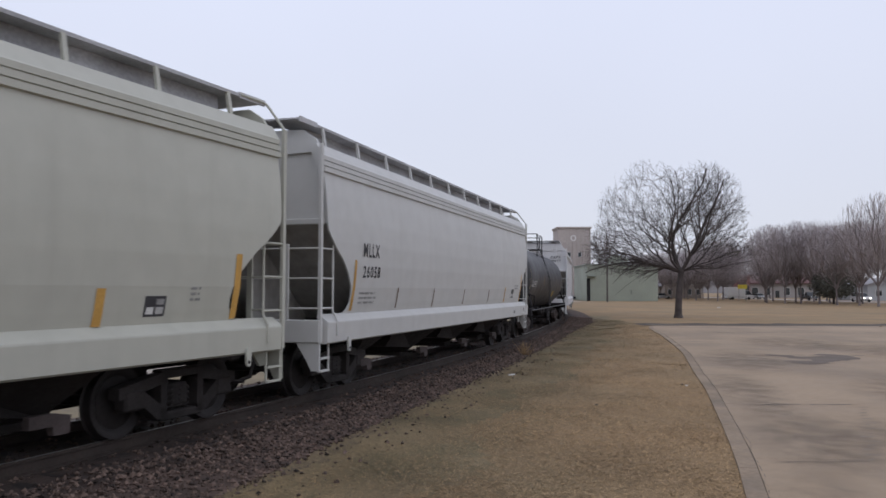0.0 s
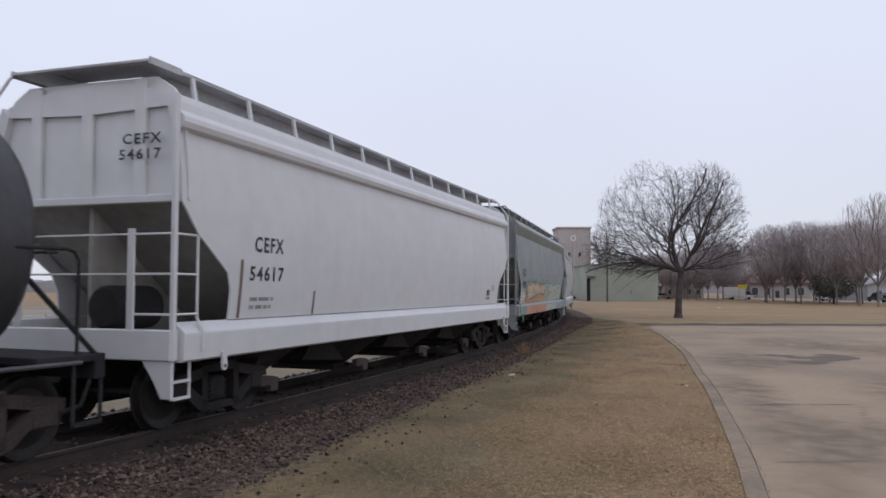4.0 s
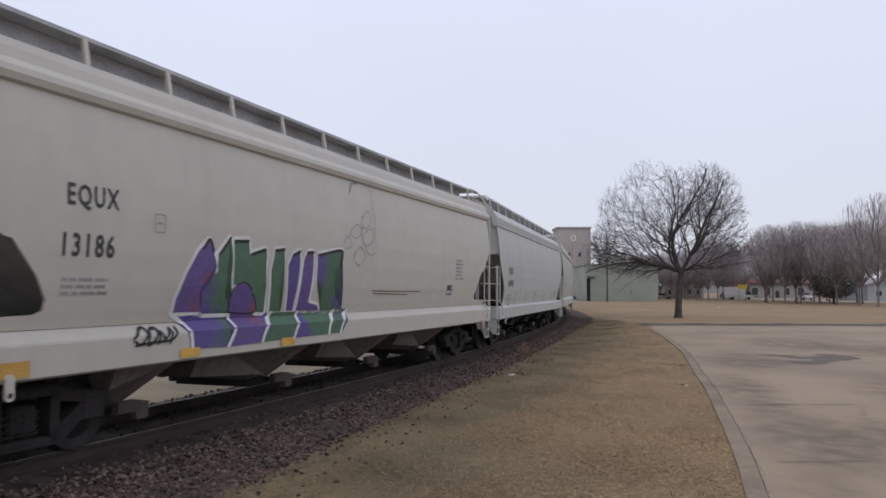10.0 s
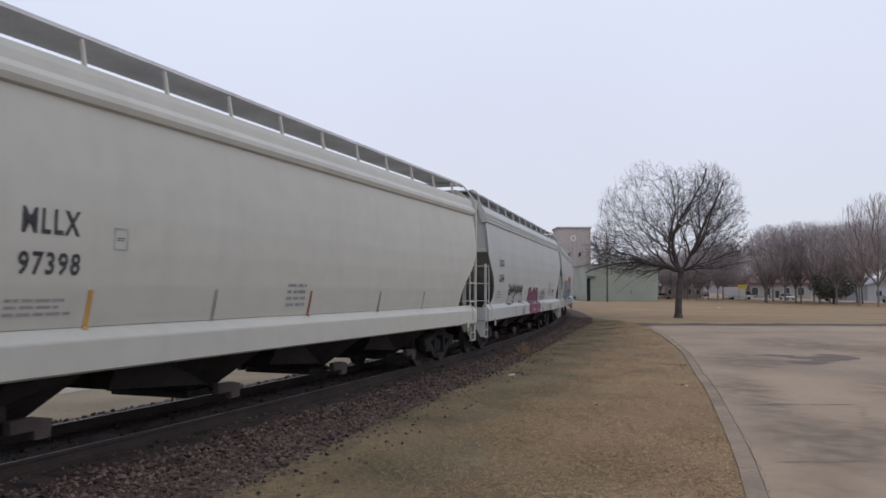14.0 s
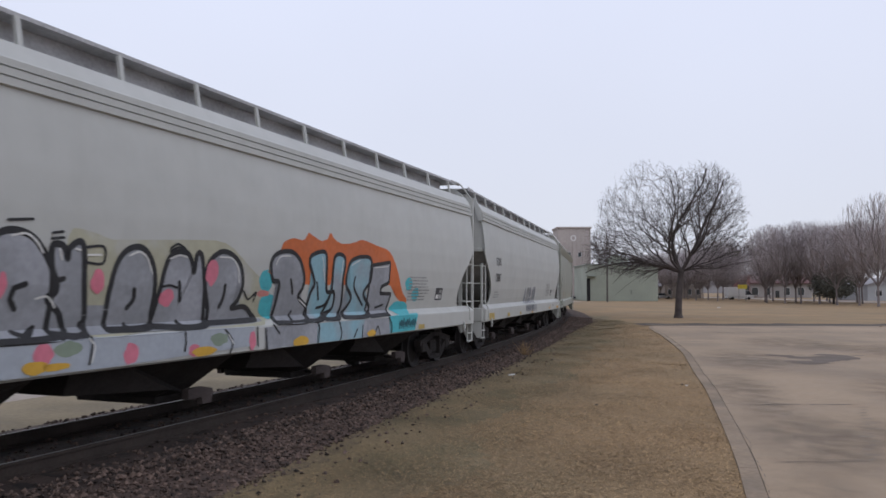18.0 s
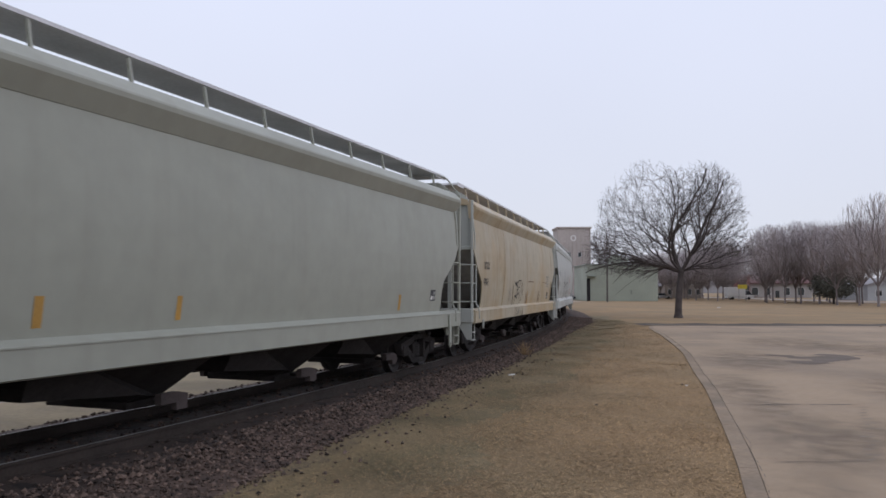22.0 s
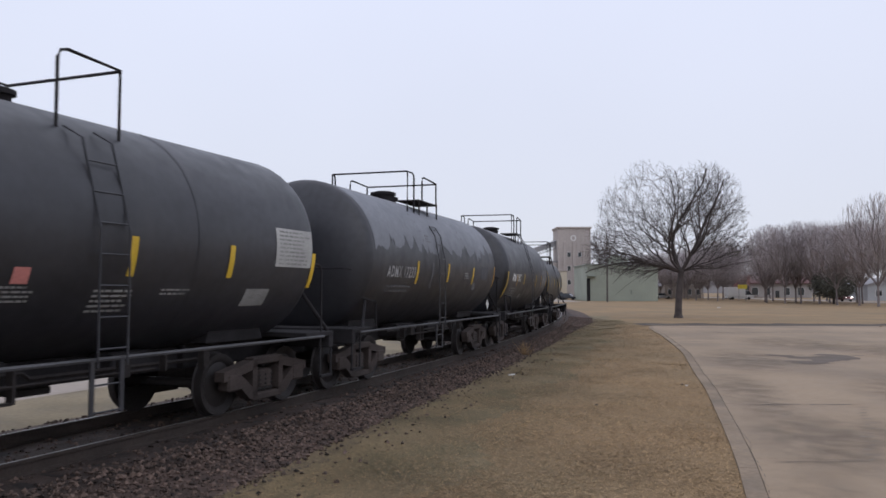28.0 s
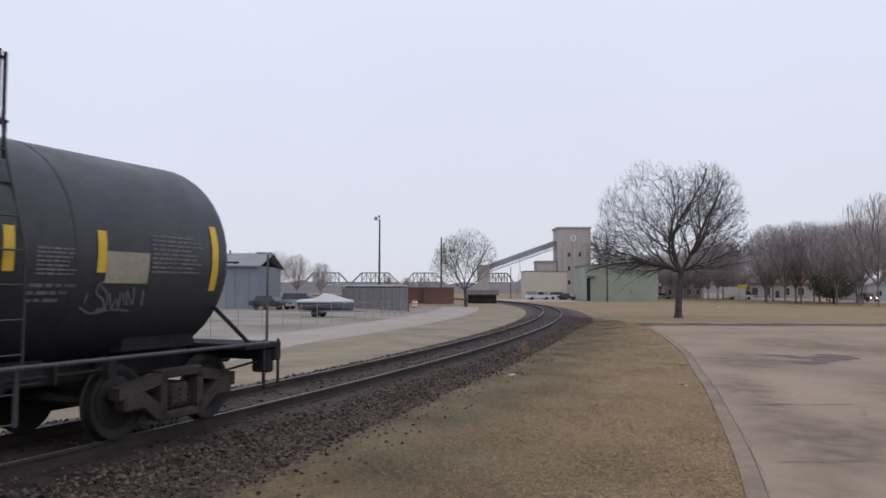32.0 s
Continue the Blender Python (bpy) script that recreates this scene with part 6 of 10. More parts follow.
litter(1.75, 20.3, 0.11, "crumpled white scrap lying on the lawn edge")
litter(35.0, 101, 0.28, "white scrap on the far lawn")
litter(5.55, 18.2, 0.06, "small pale scrap beside the paved edge")
litter(2.9, 15.1, 0.05, "dark leaf lying on the lawn", "bark")
litter(5.5, 18.4, 0.05, "dark leaf lying on the lawn", "bark")
litter(26.6, 48.3, 0.25, "pale debris along the far kerb", "concrete")


def weed_tuft():
    t = thing("dry_weed", "dry brown weed tuft growing in the ballast edge", "weed", pose(2.7, 26.3, GZ))
    rnd = np.random.RandomState(3)
    a = np.zeros((60, 3)) + rnd.normal(0, 0.06, (60, 3)) * [1, 1, 0]
    b = a + np.stack([rnd.normal(0, 0.14, 60), rnd.normal(0, 0.14, 60), rnd.uniform(0.15, 0.5, 60)], 1)
    me = sticks("stalks", [(p, q, 0.008, 0.003) for p, q in zip(a, b)], M["blade"], 3)
    o = new("stalks", me)
    o.parent = t


weed_tuft()


# ---- markings and graffiti on the cars ----
M["ochre"] = material("ochre_strip", (0.42, 0.24, 0.06), 0.7, vary=0.25, size=6)
M["ochre_dark"] = material("brown_strip", (0.17, 0.13, 0.1), 0.8, vary=0.3, size=6)
M["ochre_red"] = material("rust_red_strip", (0.33, 0.13, 0.07), 0.8, vary=0.3, size=6)
M["pale_strip"] = material("faded_pale_strip", (0.36, 0.31, 0.2), 0.7, vary=0.25, size=6)
M["rust_run"] = material("rust_run", (0.34, 0.262, 0.15), 0.85, vary=0.25, size=3)
M["yellow_dull"] = material("dull_yellow_sticker", (0.38, 0.28, 0.09), 0.7, vary=0.3, size=6)
M["pink_label"] = material("faded_pink_label", (0.45, 0.17, 0.15), 0.7, vary=0.2, size=6)
M["pale_panel"] = material("pale_grey_label_panel", (0.36, 0.36, 0.35), 0.7, vary=0.2, size=6)
M["tan_label"] = material("faded_beige_patch", (0.3, 0.27, 0.21), 0.7, vary=0.2, size=4)
M["magenta"] = material("magenta_spray", (0.19, 0.05, 0.085), 0.6, vary=0.2, size=2, tint=(0.14, 0.035, 0.07), tint_size=2)
M["spray_black"] = material("black_spray", (0.02, 0.02, 0.022), 0.7, vary=0.3, size=4)
M["spray_white"] = material("white_spray", (0.6, 0.6, 0.58), 0.7, vary=0.12, size=4)
M["spray_grey"] = material("grey_spray", (0.24, 0.25, 0.27), 0.6, vary=0.15, size=2, tint=(0.31, 0.32, 0.35), tint_size=1.5)
M["spray_blue"] = material("light_blue_spray", (0.22, 0.38, 0.44), 0.6, vary=0.12, size=2, tint=(0.27, 0.3, 0.33), tint_size=1.2)
M["spray_orange"] = material("orange_spray", (0.5, 0.12, 0.03), 0.6, vary=0.15, size=2)
M["green_pale"] = material("faint_green_spray", (0.2, 0.25, 0.19), 0.65, vary=0.1, size=2)
M["haze_teal"] = material("faint_teal_spray", (0.14, 0.31, 0.305), 0.65, vary=0.12, size=1.5, tint=(0.2, 0.3, 0.295), tint_size=1.4)
M["sticker"] = material("amber_sticker", (0.5, 0.29, 0.06), 0.6, vary=0.25, size=6)
M["haze_yellow"] = material("faint_yellow_spray", (0.37, 0.36, 0.27), 0.7, vary=0.1, size=1.5, tint=(0.4, 0.4, 0.38), tint_size=1.6)
M["spray_pale"] = material("pale_blue_grey_spray", (0.33, 0.36, 0.4), 0.6, vary=0.1, size=2)
M["spray_amber"] = material("amber_spray", (0.55, 0.32, 0.04), 0.6, vary=0.15, size=2)
M["smear_dark"] = material("dark_grey_smear", (0.15, 0.158, 0.148), 0.8, vary=0.3, size=6, tint=(0.27, 0.28, 0.25), tint_size=5, tint_edge=(0.5, 0.7))
M["tank_grey"] = material("faded_grey_paint", (0.055, 0.057, 0.066), 0.6, vary=0.2, size=4)
M["teal_dark"] = material("dark_teal_spray", (0.02, 0.09, 0.11), 0.7, vary=0.2, size=3)
M["spray_teal"] = material("teal_spray", (0.06, 0.37, 0.42), 0.6, vary=0.2, size=2)
M["spray_pink"] = material("pink_spray", (0.55, 0.16, 0.22), 0.6, vary=0.15, size=2)
M["spray_red"] = material("faded_red_spray", (0.5, 0.2, 0.18), 0.7, vary=0.2, size=3)
M["peach"] = material("peach_spray", (0.44, 0.32, 0.19), 0.65, vary=0.12, size=1.5, tint=(0.45, 0.25, 0.17), tint_size=1.0, tint_stretch=(0.4, 0.4, 2.0))
M["cream"] = material("pale_cream_spray", (0.46, 0.4, 0.29), 0.65, vary=0.12, size=1.5, tint=(0.47, 0.33, 0.22), tint_size=1.2)
M["salmon"] = material("salmon_spray", (0.45, 0.22, 0.15), 0.65, vary=0.12, size=1.5)
M["pale_wash"] = material("pale_grey_overpaint", (0.36, 0.37, 0.32), 0.7, vary=0.1, size=1.5)
M["violet"] = material("violet_green_spray", (0.085, 0.06, 0.21), 0.55, vary=0.2, size=2, tint=(0.06, 0.12, 0.07), tint_size=1.1, tint_edge=(0.48, 0.6))
M["violet_red"] = material("violet_red_spray", (0.1, 0.065, 0.2), 0.55, vary=0.2, size=2, tint=(0.2, 0.06, 0.05), tint_size=1.3, tint_edge=(0.55, 0.68))
M["green_spray"] = material("dark_green_spray", (0.06, 0.12, 0.075), 0.55, vary=0.2, size=2, tint=(0.085, 0.06, 0.2), tint_size=0.9, tint_edge=(0.55, 0.65))
M["drip_grey"] = material("weathered_grey_top", (0.15, 0.158, 0.178), 0.55, vary=0.15, size=2)
STYLE = {"D": "flat", "G": "flat", "O": "flat", "P": "flat", "C": "tank", "R": "tank", "S": "tank", "T": "tank", "U": "tank"}


THIN = "GJOP"


def skin(key, z):
    """How far out the painted surface of a car lies at a height."""
    style = STYLE.get(key, "bulge")
    if style == "tank":
        car = CARS[key]
        return math.sqrt(max(0.01, car["shell_radius"] ** 2 - (z - car["shell_height"]) ** 2))
    top, back = (1.282, 1.31) if key in THIN else (1.322, 1.45)
    if z <= top:
        return 1.612 if key in THIN and z > 1.27 else 1.606
    if z < back:
        return 1.612 + (side_depth(back, style) - 1.612) * (z - top) / (back - top)
    return side_depth(z, style)


LEVELS = [0.97 + 0.055 * k for k in range(70)] + [1.27, 1.283, 1.296, 1.31, 1.32, 1.322, 1.36, 1.4, 1.43, 1.45, 1.46]


def sheet(key, left, right, z0, z1, mat, off, name="graffiti", label=""):
    """Paint between two edges that are functions of height, laid on the car's side."""
    zs = sorted({z0, z1, *[z for z in LEVELS if z0 < z < z1]})
    rows = []
    for z in zs:
        a, b = left(z), right(z)
        if b < a:
            a = b = (a + b) / 2
        d = -skin(key, z) - off
        rows.append([(a, d, z), ((a + b) / 2, d, z), (b, d, z)])
    return part(name, Shape().loft(rows, False), mat, CARS[key], label)


def word(key, text, x0, x1, z0, z1, mat):
    cu = bpy.data.curves.new("lettering", "FONT")
    cu.body, cu.size, cu.space_character, cu.resolution_u, cu.offset = text, 1.0, 1.2, 2, 0.022
    tmp = bpy.data.objects.new("lettering", cu)
    me = bpy.data.meshes.new_from_object(tmp)
    bpy.data.objects.remove(tmp)
    bpy.data.curves.remove(cu)
    xs, ys = [v.co.x for v in me.vertices], [v.co.y for v in me.vertices]
    ax, bx, ay, by = min(xs), max(xs), min(ys), max(ys)
    for v in me.vertices:
        z = z0 + (v.co.y - ay) / (by - ay) * (z1 - z0)
        v.co = (x0 + (v.co.x - ax) / (bx - ax) * (x1 - x0), -skin(key, z) - 0.007, z)
    me.materials.clear()
    me.materials.append(M[mat])
    me.name = "lettering"
    ob = new("lettering", me)
    ob.parent = CARS[key]
    ob["label"] = "painted letters and numbers"
    return ob


def strip(key, x, z0, z1, mat, wide):
    sheet(key, lambda z: x - wide / 2, lambda z: x + wide / 2, z0, z1, M[mat], 0.006, "marking")


def panel(key, x0, x1, z0, z1, mat, label):
    p = sheet(key, lambda z: x0, lambda z: x1, z0, z1, M["sticker" if mat == "yellow" else mat], 0.005, "label_panel", label)
    if mat == "dark_letter":
        h, w = z1 - z0, x1 - x0
        for a, b, c, d, m in ((0.1, 0.44, 0.12, 0.46, "white_letter"), (0.54, 0.9, 0.12, 0.46, "pale_panel"), (0.54, 0.9, 0.58, 0.86, "grey_letter")):
            sheet(key, lambda z: x0 + w * a, lambda z: x0 + w * b, z0 + h * c, z0 + h * d, M[m], 0.008, "label_mark")


def bars(key, x0, x1, z0, z1, n, mat):
    """Stencilled lines too small to read, as plain short bars."""
    rnd = random.Random(round(x0 * 100) + n)
    h = (z1 - z0) / n
    for i in range(n):
        z = z1 - (i + 1) * h
        e = x1 - rnd.uniform(0, 0.25) * (x1 - x0)
        za, zb = z + h * 0.25, z + h * 0.72
        ya, yb = -skin(key, za) - 0.006, -skin(key, zb) - 0.006
        x = x0
        while x < e - h * 0.3:
            w = min(e - x, h * rnd.uniform(0.8, 3.0))
            part("stencil_bar", Shape().add([(x, ya, za), (x + w, ya, za), (x + w, yb, zb), (x, yb, zb)], [(0, 1, 2, 3)]), M[mat], CARS[key])
            x += w + h * rnd.uniform(0.25, 0.5)


def painted(key, rim, mat, off, soft=True):
    """A sprayed area inside a rim of (along, height), laid on the car's side; soft rounds its corners."""
    P = [Vector(p) for p in rim]
    n = len(P)
    if soft:
        line = []
        for i in range(n):
            p0, p1, p2, p3 = P[i - 1], P[i], P[(i + 1) % n], P[(i + 2) % n]
            for u in (0.0, 0.33, 0.67):
                line.append(0.5 * (2 * p1 + (p2 - p0) * u + (2 * p0 - 5 * p1 + 4 * p2 - p3) * u * u + (3 * p1 - p0 - 3 * p2 + p3) * u ** 3))
        P = line
    bm = bmesh.new()
    bm.faces.new([bm.verts.new((p.x, 0, max(0.968, p.y))) for p in P])
    lo, hi = min(p.y for p in P), max(p.y for p in P)
    bmesh.ops.triangulate(bm, faces=bm.faces[:])
    for z in LEVELS:
        if lo < z < hi:
            bmesh.ops.bisect_plane(bm, geom=bm.verts[:] + bm.edges[:] + bm.faces[:], plane_co=(0, 0, z), plane_no=(0, 0, 1))
    for v in bm.verts:
        v.co.y = -skin(key, v.co.z) - off
    me = bpy.data.meshes.new("graffiti")
    bm.to_mesh(me)
    bm.free()
    me.materials.append(M[mat])
    ob = new("graffiti", me)
    ob.parent = CARS[key]
    return ob


def dab(key, x, z, rx, rz, mat, off):
    """One roundish, slightly uneven burst of spray."""
    rnd = random.Random(round(x * 97 + z * 31))
    rim = []
    for k in range(12):
        a = 2 * math.pi * k / 12
        q = rnd.uniform(0.86, 1.1)
        rim.append((x + rx * q * math.cos(a), z + rz * q * math.sin(a)))
    return painted(key, rim, mat, off)


def smear(key, x, z, rx, rz, mat, off):
    """A ragged smudge of old paint, torn along its length."""
    rnd = random.Random(int(x * 100) + int(z * 1000))
    n = 18
    rim = []
    for k in range(n):
        a = 2 * math.pi * k / n
        q = rnd.uniform(0.55, 1.25)
        rim.append((x + rx * q * math.copysign(abs(math.cos(a)) ** 0.7, math.cos(a)), z + rz * rnd.uniform(0.6, 1.2) * math.copysign(abs(math.sin(a)) ** 0.6, math.sin(a)) + 0.12 * rx * math.cos(a)))
    return painted(key, rim, mat, off, False)


def stroke(key, pts, wide, mat, off, name="graffiti", sharp=False):
    """A broad sprayed band with rounded ends along a smooth line on the side."""
    P = [Vector(p) for p in pts]
    line = []
    for i in range(len(P) - 1):
        p0, p1, p2, p3 = P[max(0, i - 1)], P[i], P[i + 1], P[min(len(P) - 1, i + 2)]
        for k in range(8):
            u = k / 8
            line.append(p1.lerp(p2, u) if sharp else 0.5 * (2 * p1 + (p2 - p0) * u + (2 * p0 - 5 * p1 + 4 * p2 - p3) * u * u + (3 * p1 - p0 - 3 * p2 + p3) * u ** 3))
    line.append(P[-1])
    n = len(line)
    rows = []
    ends = [(0, 0.0, -0.5), (0, 0.6, -0.35), (0, 0.9, -0.15)] + [(i, 1.0, 0.0) for i in range(n)] + [(n - 1, 0.9, 0.15), (n - 1, 0.6, 0.35), (n - 1, 0.0, 0.5)]
    for i, k, push in ends:
        d = line[min(n - 1, i + 1)] - line[max(0, i - 1)]
        d.normalize()
        o = Vector((-d.y, d.x)) * wide / 2 * k
        c = line[i] + d * push * wide
        row = []
        for q in (-1, -0.5, 0, 0.5, 1):
            x, z = c.x + o.x * q, min(4.0, max(0.968, c.y + o.y * q))
            row.append((x, -skin(key, z) - off, z))
        rows.append(row)
    return part(name, Shape().loft(rows, False), M[mat], CARS[key])


# slate grey car: pale pointed lettering on peach, teal edges, a pale overpainted stretch
painted("G", [(0.18, 2.2), (0.57, 2.23), (0.99, 2.16), (1.3, 2.12), (2.07, 2.25), (2.56, 2.16), (3.03, 2.21), (4.06, 2.14), (6.42, 2.24), (6.52, 1.27), (2.51, 1.32), (0.18, 1.36)], "haze_teal", 0.003)
painted("G", [(0.19, 2.1), (0.57, 2.1), (0.85, 2.11), (1, 2.02), (1.23, 2), (1.34, 2.09), (2.07, 2.14), (2.19, 2.04), (2.46, 2.09), (2.67, 1.95), (2.88, 1.91), (3.04, 2.06), (3.68, 2.08), (4.07, 2), (4.34, 2.09), (6.34, 2.11), (6.15, 1.31), (2.51, 1.31), (0.19, 1.36)], "pale_wash", 0.005)
painted("G", [(-6.15, 1.25), (-5.88, 1.49), (-5.76, 1.64), (-5.69, 1.83), (-5.49, 1.8), (-5.36, 1.97), (-0.08, 2.02), (-0.08, 1.29), (-3.66, 1.28)], "peach", 0.005)
painted("G", [(-5.45, 1.48), (-5.45, 1.8), (-5.42, 2.21), (-5.14, 2.12), (-4.61, 2.04), (-4.45, 2.22), (-4.22, 2.16), (-3.94, 2.11), (-3.72, 2.22), (-3.52, 2.23), (-3.18, 2.04), (-2.77, 2.29), (-2.6, 2.14), (-2.25, 2.1), (-1.8, 1.95), (-1.64, 2.27), (-1.37, 2.11), (-0.91, 2.1), (-0.39, 2.19), (-0.14, 1.96), (-0.27, 1.67), (-1.72, 1.74), (-3.5, 1.61)], "cream", 0.0065, False)
stroke("G", [(-5.45, 1.48), (-5.45, 1.8), (-5.42, 2.21), (-5.14, 2.12), (-4.61, 2.04), (-4.45, 2.22), (-4.22, 2.16), (-3.94, 2.11), (-3.72, 2.22), (-3.52, 2.23), (-3.18, 2.04), (-2.77, 2.29), (-2.6, 2.14), (-2.25, 2.1), (-1.8, 1.95), (-1.64, 2.27), (-1.37, 2.11), (-0.91, 2.1), (-0.39, 2.19), (-0.14, 1.96), (-0.27, 1.67), (-1.72, 1.74), (-3.5, 1.61), (-5.45, 1.48)], 0.025, "spray_black", 0.0095, "graffiti_line", True)
stroke("G", [(-5.9, 1.4), (-5.71, 1.6), (-5.67, 1.8), (-5.45, 1.68), (-5.24, 1.59)], 0.024, "spray_black", 0.011, "graffiti_line")
stroke("G", [(-5.47, 1.6), (-5.39, 1.8), (-5.2, 1.63), (-5.07, 1.51)], 0.024, "spray_black", 0.011, "graffiti_line")
stroke("G", [(-5.02, 1.72), (-4.83, 1.83), (-4.63, 1.8)], 0.024, "spray_black", 0.011, "graffiti_line")
stroke("G", [(-4.6, 1.58), (-4.33, 1.51), (-4.06, 1.52), (-3.82, 1.8), (-3.54, 1.89), (-3.32, 1.79)], 0.024, "spray_black", 0.011, "graffiti_line")
stroke("G", [(-3.54, 1.94), (-3.75, 1.7), (-4.06, 1.54)], 0.024, "spray_black", 0.011, "graffiti_line")
stroke("G", [(-2.88, 1.97), (-3.14, 1.65), (-3.39, 1.55)], 0.024, "spray_black", 0.011, "graffiti_line")
stroke("G", [(-2.46, 1.81), (-2.64, 1.37)], 0.024, "spray_black", 0.011, "graffiti_line")
stroke("G", [(-2.22, 1.79), (-1.98, 1.37)], 0.024, "spray_black", 0.011, "graffiti_line")
stroke("G", [(-1.64, 2.22), (-1.57, 1.57), (-1.58, 1.12)], 0.024, "spray_black", 0.011, "graffiti_line")
stroke("G", [(-1.06, 1.73), (-0.63, 1.67), (-0.84, 1.56), (-0.36, 1.78)], 0.024, "spray_black", 0.011, "graffiti_line")
stroke("G", [(-0.23, 1.96), (0.03, 1.66), (-0.05, 1.31)], 0.024, "spray_black", 0.011, "graffiti_line")
stroke("G", [(-5.1, 1.33), (-4.67, 1.41), (-4.53, 1.35)], 0.024, "spray_black", 0.011, "graffiti_line")
stroke("G", [(-3.95, 1.33), (-3.41, 1.41), (-3.21, 1.35)], 0.024, "spray_black", 0.011, "graffiti_line")
stroke("G", [(-5.62, 1.36), (-5.3, 1.47), (-5.16, 1.37)], 0.024, "spray_black", 0.011, "graffiti_line")
stroke("G", [(-3.22, 1.79), (-2.89, 1.69), (-2.68, 1.49)], 0.024, "spray_black", 0.011, "graffiti_line")
stroke("G", [(-3.65, 0.96), (-3.53, 1.04), (-3.29, 0.97)], 0.024, "spray_black", 0.011, "graffiti_line")
dab("G", -5.66, 2.08, 0.2, 0.175, "haze_teal", 0.004)
dab("G", -5.02, 2.24, 0.225, 0.085, "haze_teal", 0.004)
dab("G", -3.15, 2.24, 0.335, 0.14, "haze_teal", 0.004)
dab("G", -1.03, 2.25, 0.44, 0.11, "haze_teal", 0.004)
painted("G", [(-6.98, 1.84), (-6.88, 1.93), (-6.62, 1.93), (-6.53, 1.81), (-5.92, 1.79), (-5.85, 1.61), (-5.94, 1.41), (-6.93, 1.38), (-6.98, 1.63)], "pale_wash", 0.004)
painted("G", [(-7.15, 1.27), (-6.32, 1.27), (-6.39, 0.97), (-7.19, 0.99)], "haze_teal", 0.004, False)
painted("G", [(-6.22, 1.27), (-3.66, 1.26), (-0.23, 1.25), (-0.47, 0.89), (-3.65, 0.94), (-6.36, 0.98)], "salmon", 0.004, False)
painted("G", [(-0.23, 1.25), (3.84, 1.25), (3.75, 0.99), (-0.47, 0.91)], "pale_wash", 0.004, False)
smear("G", 0.8, 2.01, 0.175, 0.054, "smear_dark", 0.008)
smear("G", 0.81, 1.88, 0.1625, 0.054, "smear_dark", 0.008)
smear("G", 0.82, 1.75, 0.1375, 0.054, "smear_dark", 0.008)
smear("G", 0.83, 1.66, 0.175, 0.054, "smear_dark", 0.008)
smear("G", 0.84, 1.54, 0.1625, 0.054, "smear_dark", 0.008)
smear("G", 0.88, 1.44, 0.1375, 0.054, "smear_dark", 0.008)
smear("G", 1.39, 2.03, 0.1625, 0.054, "smear_dark", 0.008)
smear("G", 1.4, 1.87, 0.08125, 0.04725, "smear_dark", 0.008)
smear("G", 1.41, 1.76, 0.1, 0.054, "smear_dark", 0.008)
smear("G", 1.42, 1.67, 0.18125, 0.054, "smear_dark", 0.008)
smear("G", 1.43, 1.58, 0.11875, 0.054, "smear_dark", 0.008)
smear("G", 2.01, 1.76, 0.3, 0.06, "smear_dark", 0.008)
smear("G", 5.2, 1.98, 0.25, 0.09, "smear_dark", 0.008)
smear("G", 5.1, 1.74, 0.2, 0.05, "smear_dark", 0.008)
painted("G", [(3.55, 1.0), (3.9, 1.24), (4.1, 1.25), (3.85, 1.12), (3.8, 0.99)], "haze_teal", 0.006, False)
painted("G", [(3.7, 1.33), (3.95, 1.43), (4.9, 1.38), (5.6, 1.5), (6.35, 1.4), (6.4, 1.32)], "haze_teal", 0.007)
smear("G", 5.6, 1.48, 0.14, 0.04, "smear_dark", 0.008)
panel("G", 6.4, 6.7, 1.4, 1.66, "smear_dark", "dark square label")
for i in range(9):
    panel("G", 3.85 + 0.16 * (i % 3), 3.93 + 0.16 * (i % 3), 1.72 + 0.09 * (i // 3), 1.77 + 0.09 * (i // 3), "smear_dark", "")
stroke("G", [(2.45, 1.79), (2.3, 1.36)], 0.07, "ochre", 0.011, "graffiti_line")
stroke("G", [(4.54, 1.8), (4.36, 1.37)], 0.05, "ochre_dark", 0.011, "graffiti_line")
stroke("G", [(0.3, 2.3), (0.63, 2.3), (1.02, 2.29)], 0.03, "ochre_dark", 0.011, "graffiti_line")
stroke("G", [(1.28, 1.03), (2.13, 1.02)], 0.03, "ochre_dark", 0.011, "graffiti_line")
# warm grey car: block lettering in violet and green with a white rim
painted("I", [(-5.31, 1.57), (-5.3, 1.74), (-5.15, 2.06), (-4.94, 2.36), (-4.73, 2.52), (-4.52, 2.18), (-4.73, 2.01), (-4.85, 1.84), (-4.82, 1.69), (-4.68, 1.56)], "violet_red", 0.006, False)
stroke("I", [(-5.31, 1.57), (-5.3, 1.74), (-5.15, 2.06), (-4.94, 2.36), (-4.73, 2.52), (-4.52, 2.18), (-4.73, 2.01), (-4.85, 1.84), (-4.82, 1.69), (-4.68, 1.56), (-5.31, 1.57)], 0.11, "spray_white", 0.004, "graffiti_line", True)
painted("I", [(-4.73, 1.54), (-4.78, 1.84), (-4.5, 2.11), (-4.52, 2.34), (-4.25, 2.58), (-4.19, 2.43), (-4.15, 2.12), (-4.29, 2), (-4.27, 1.76), (-4.09, 1.53)], "violet", 0.0062, False)
stroke("I", [(-4.73, 1.54), (-4.78, 1.84), (-4.5, 2.11), (-4.52, 2.34), (-4.25, 2.58), (-4.19, 2.43), (-4.15, 2.12), (-4.29, 2), (-4.27, 1.76), (-4.09, 1.53), (-4.73, 1.54)], 0.11, "spray_white", 0.0042, "graffiti_line", True)
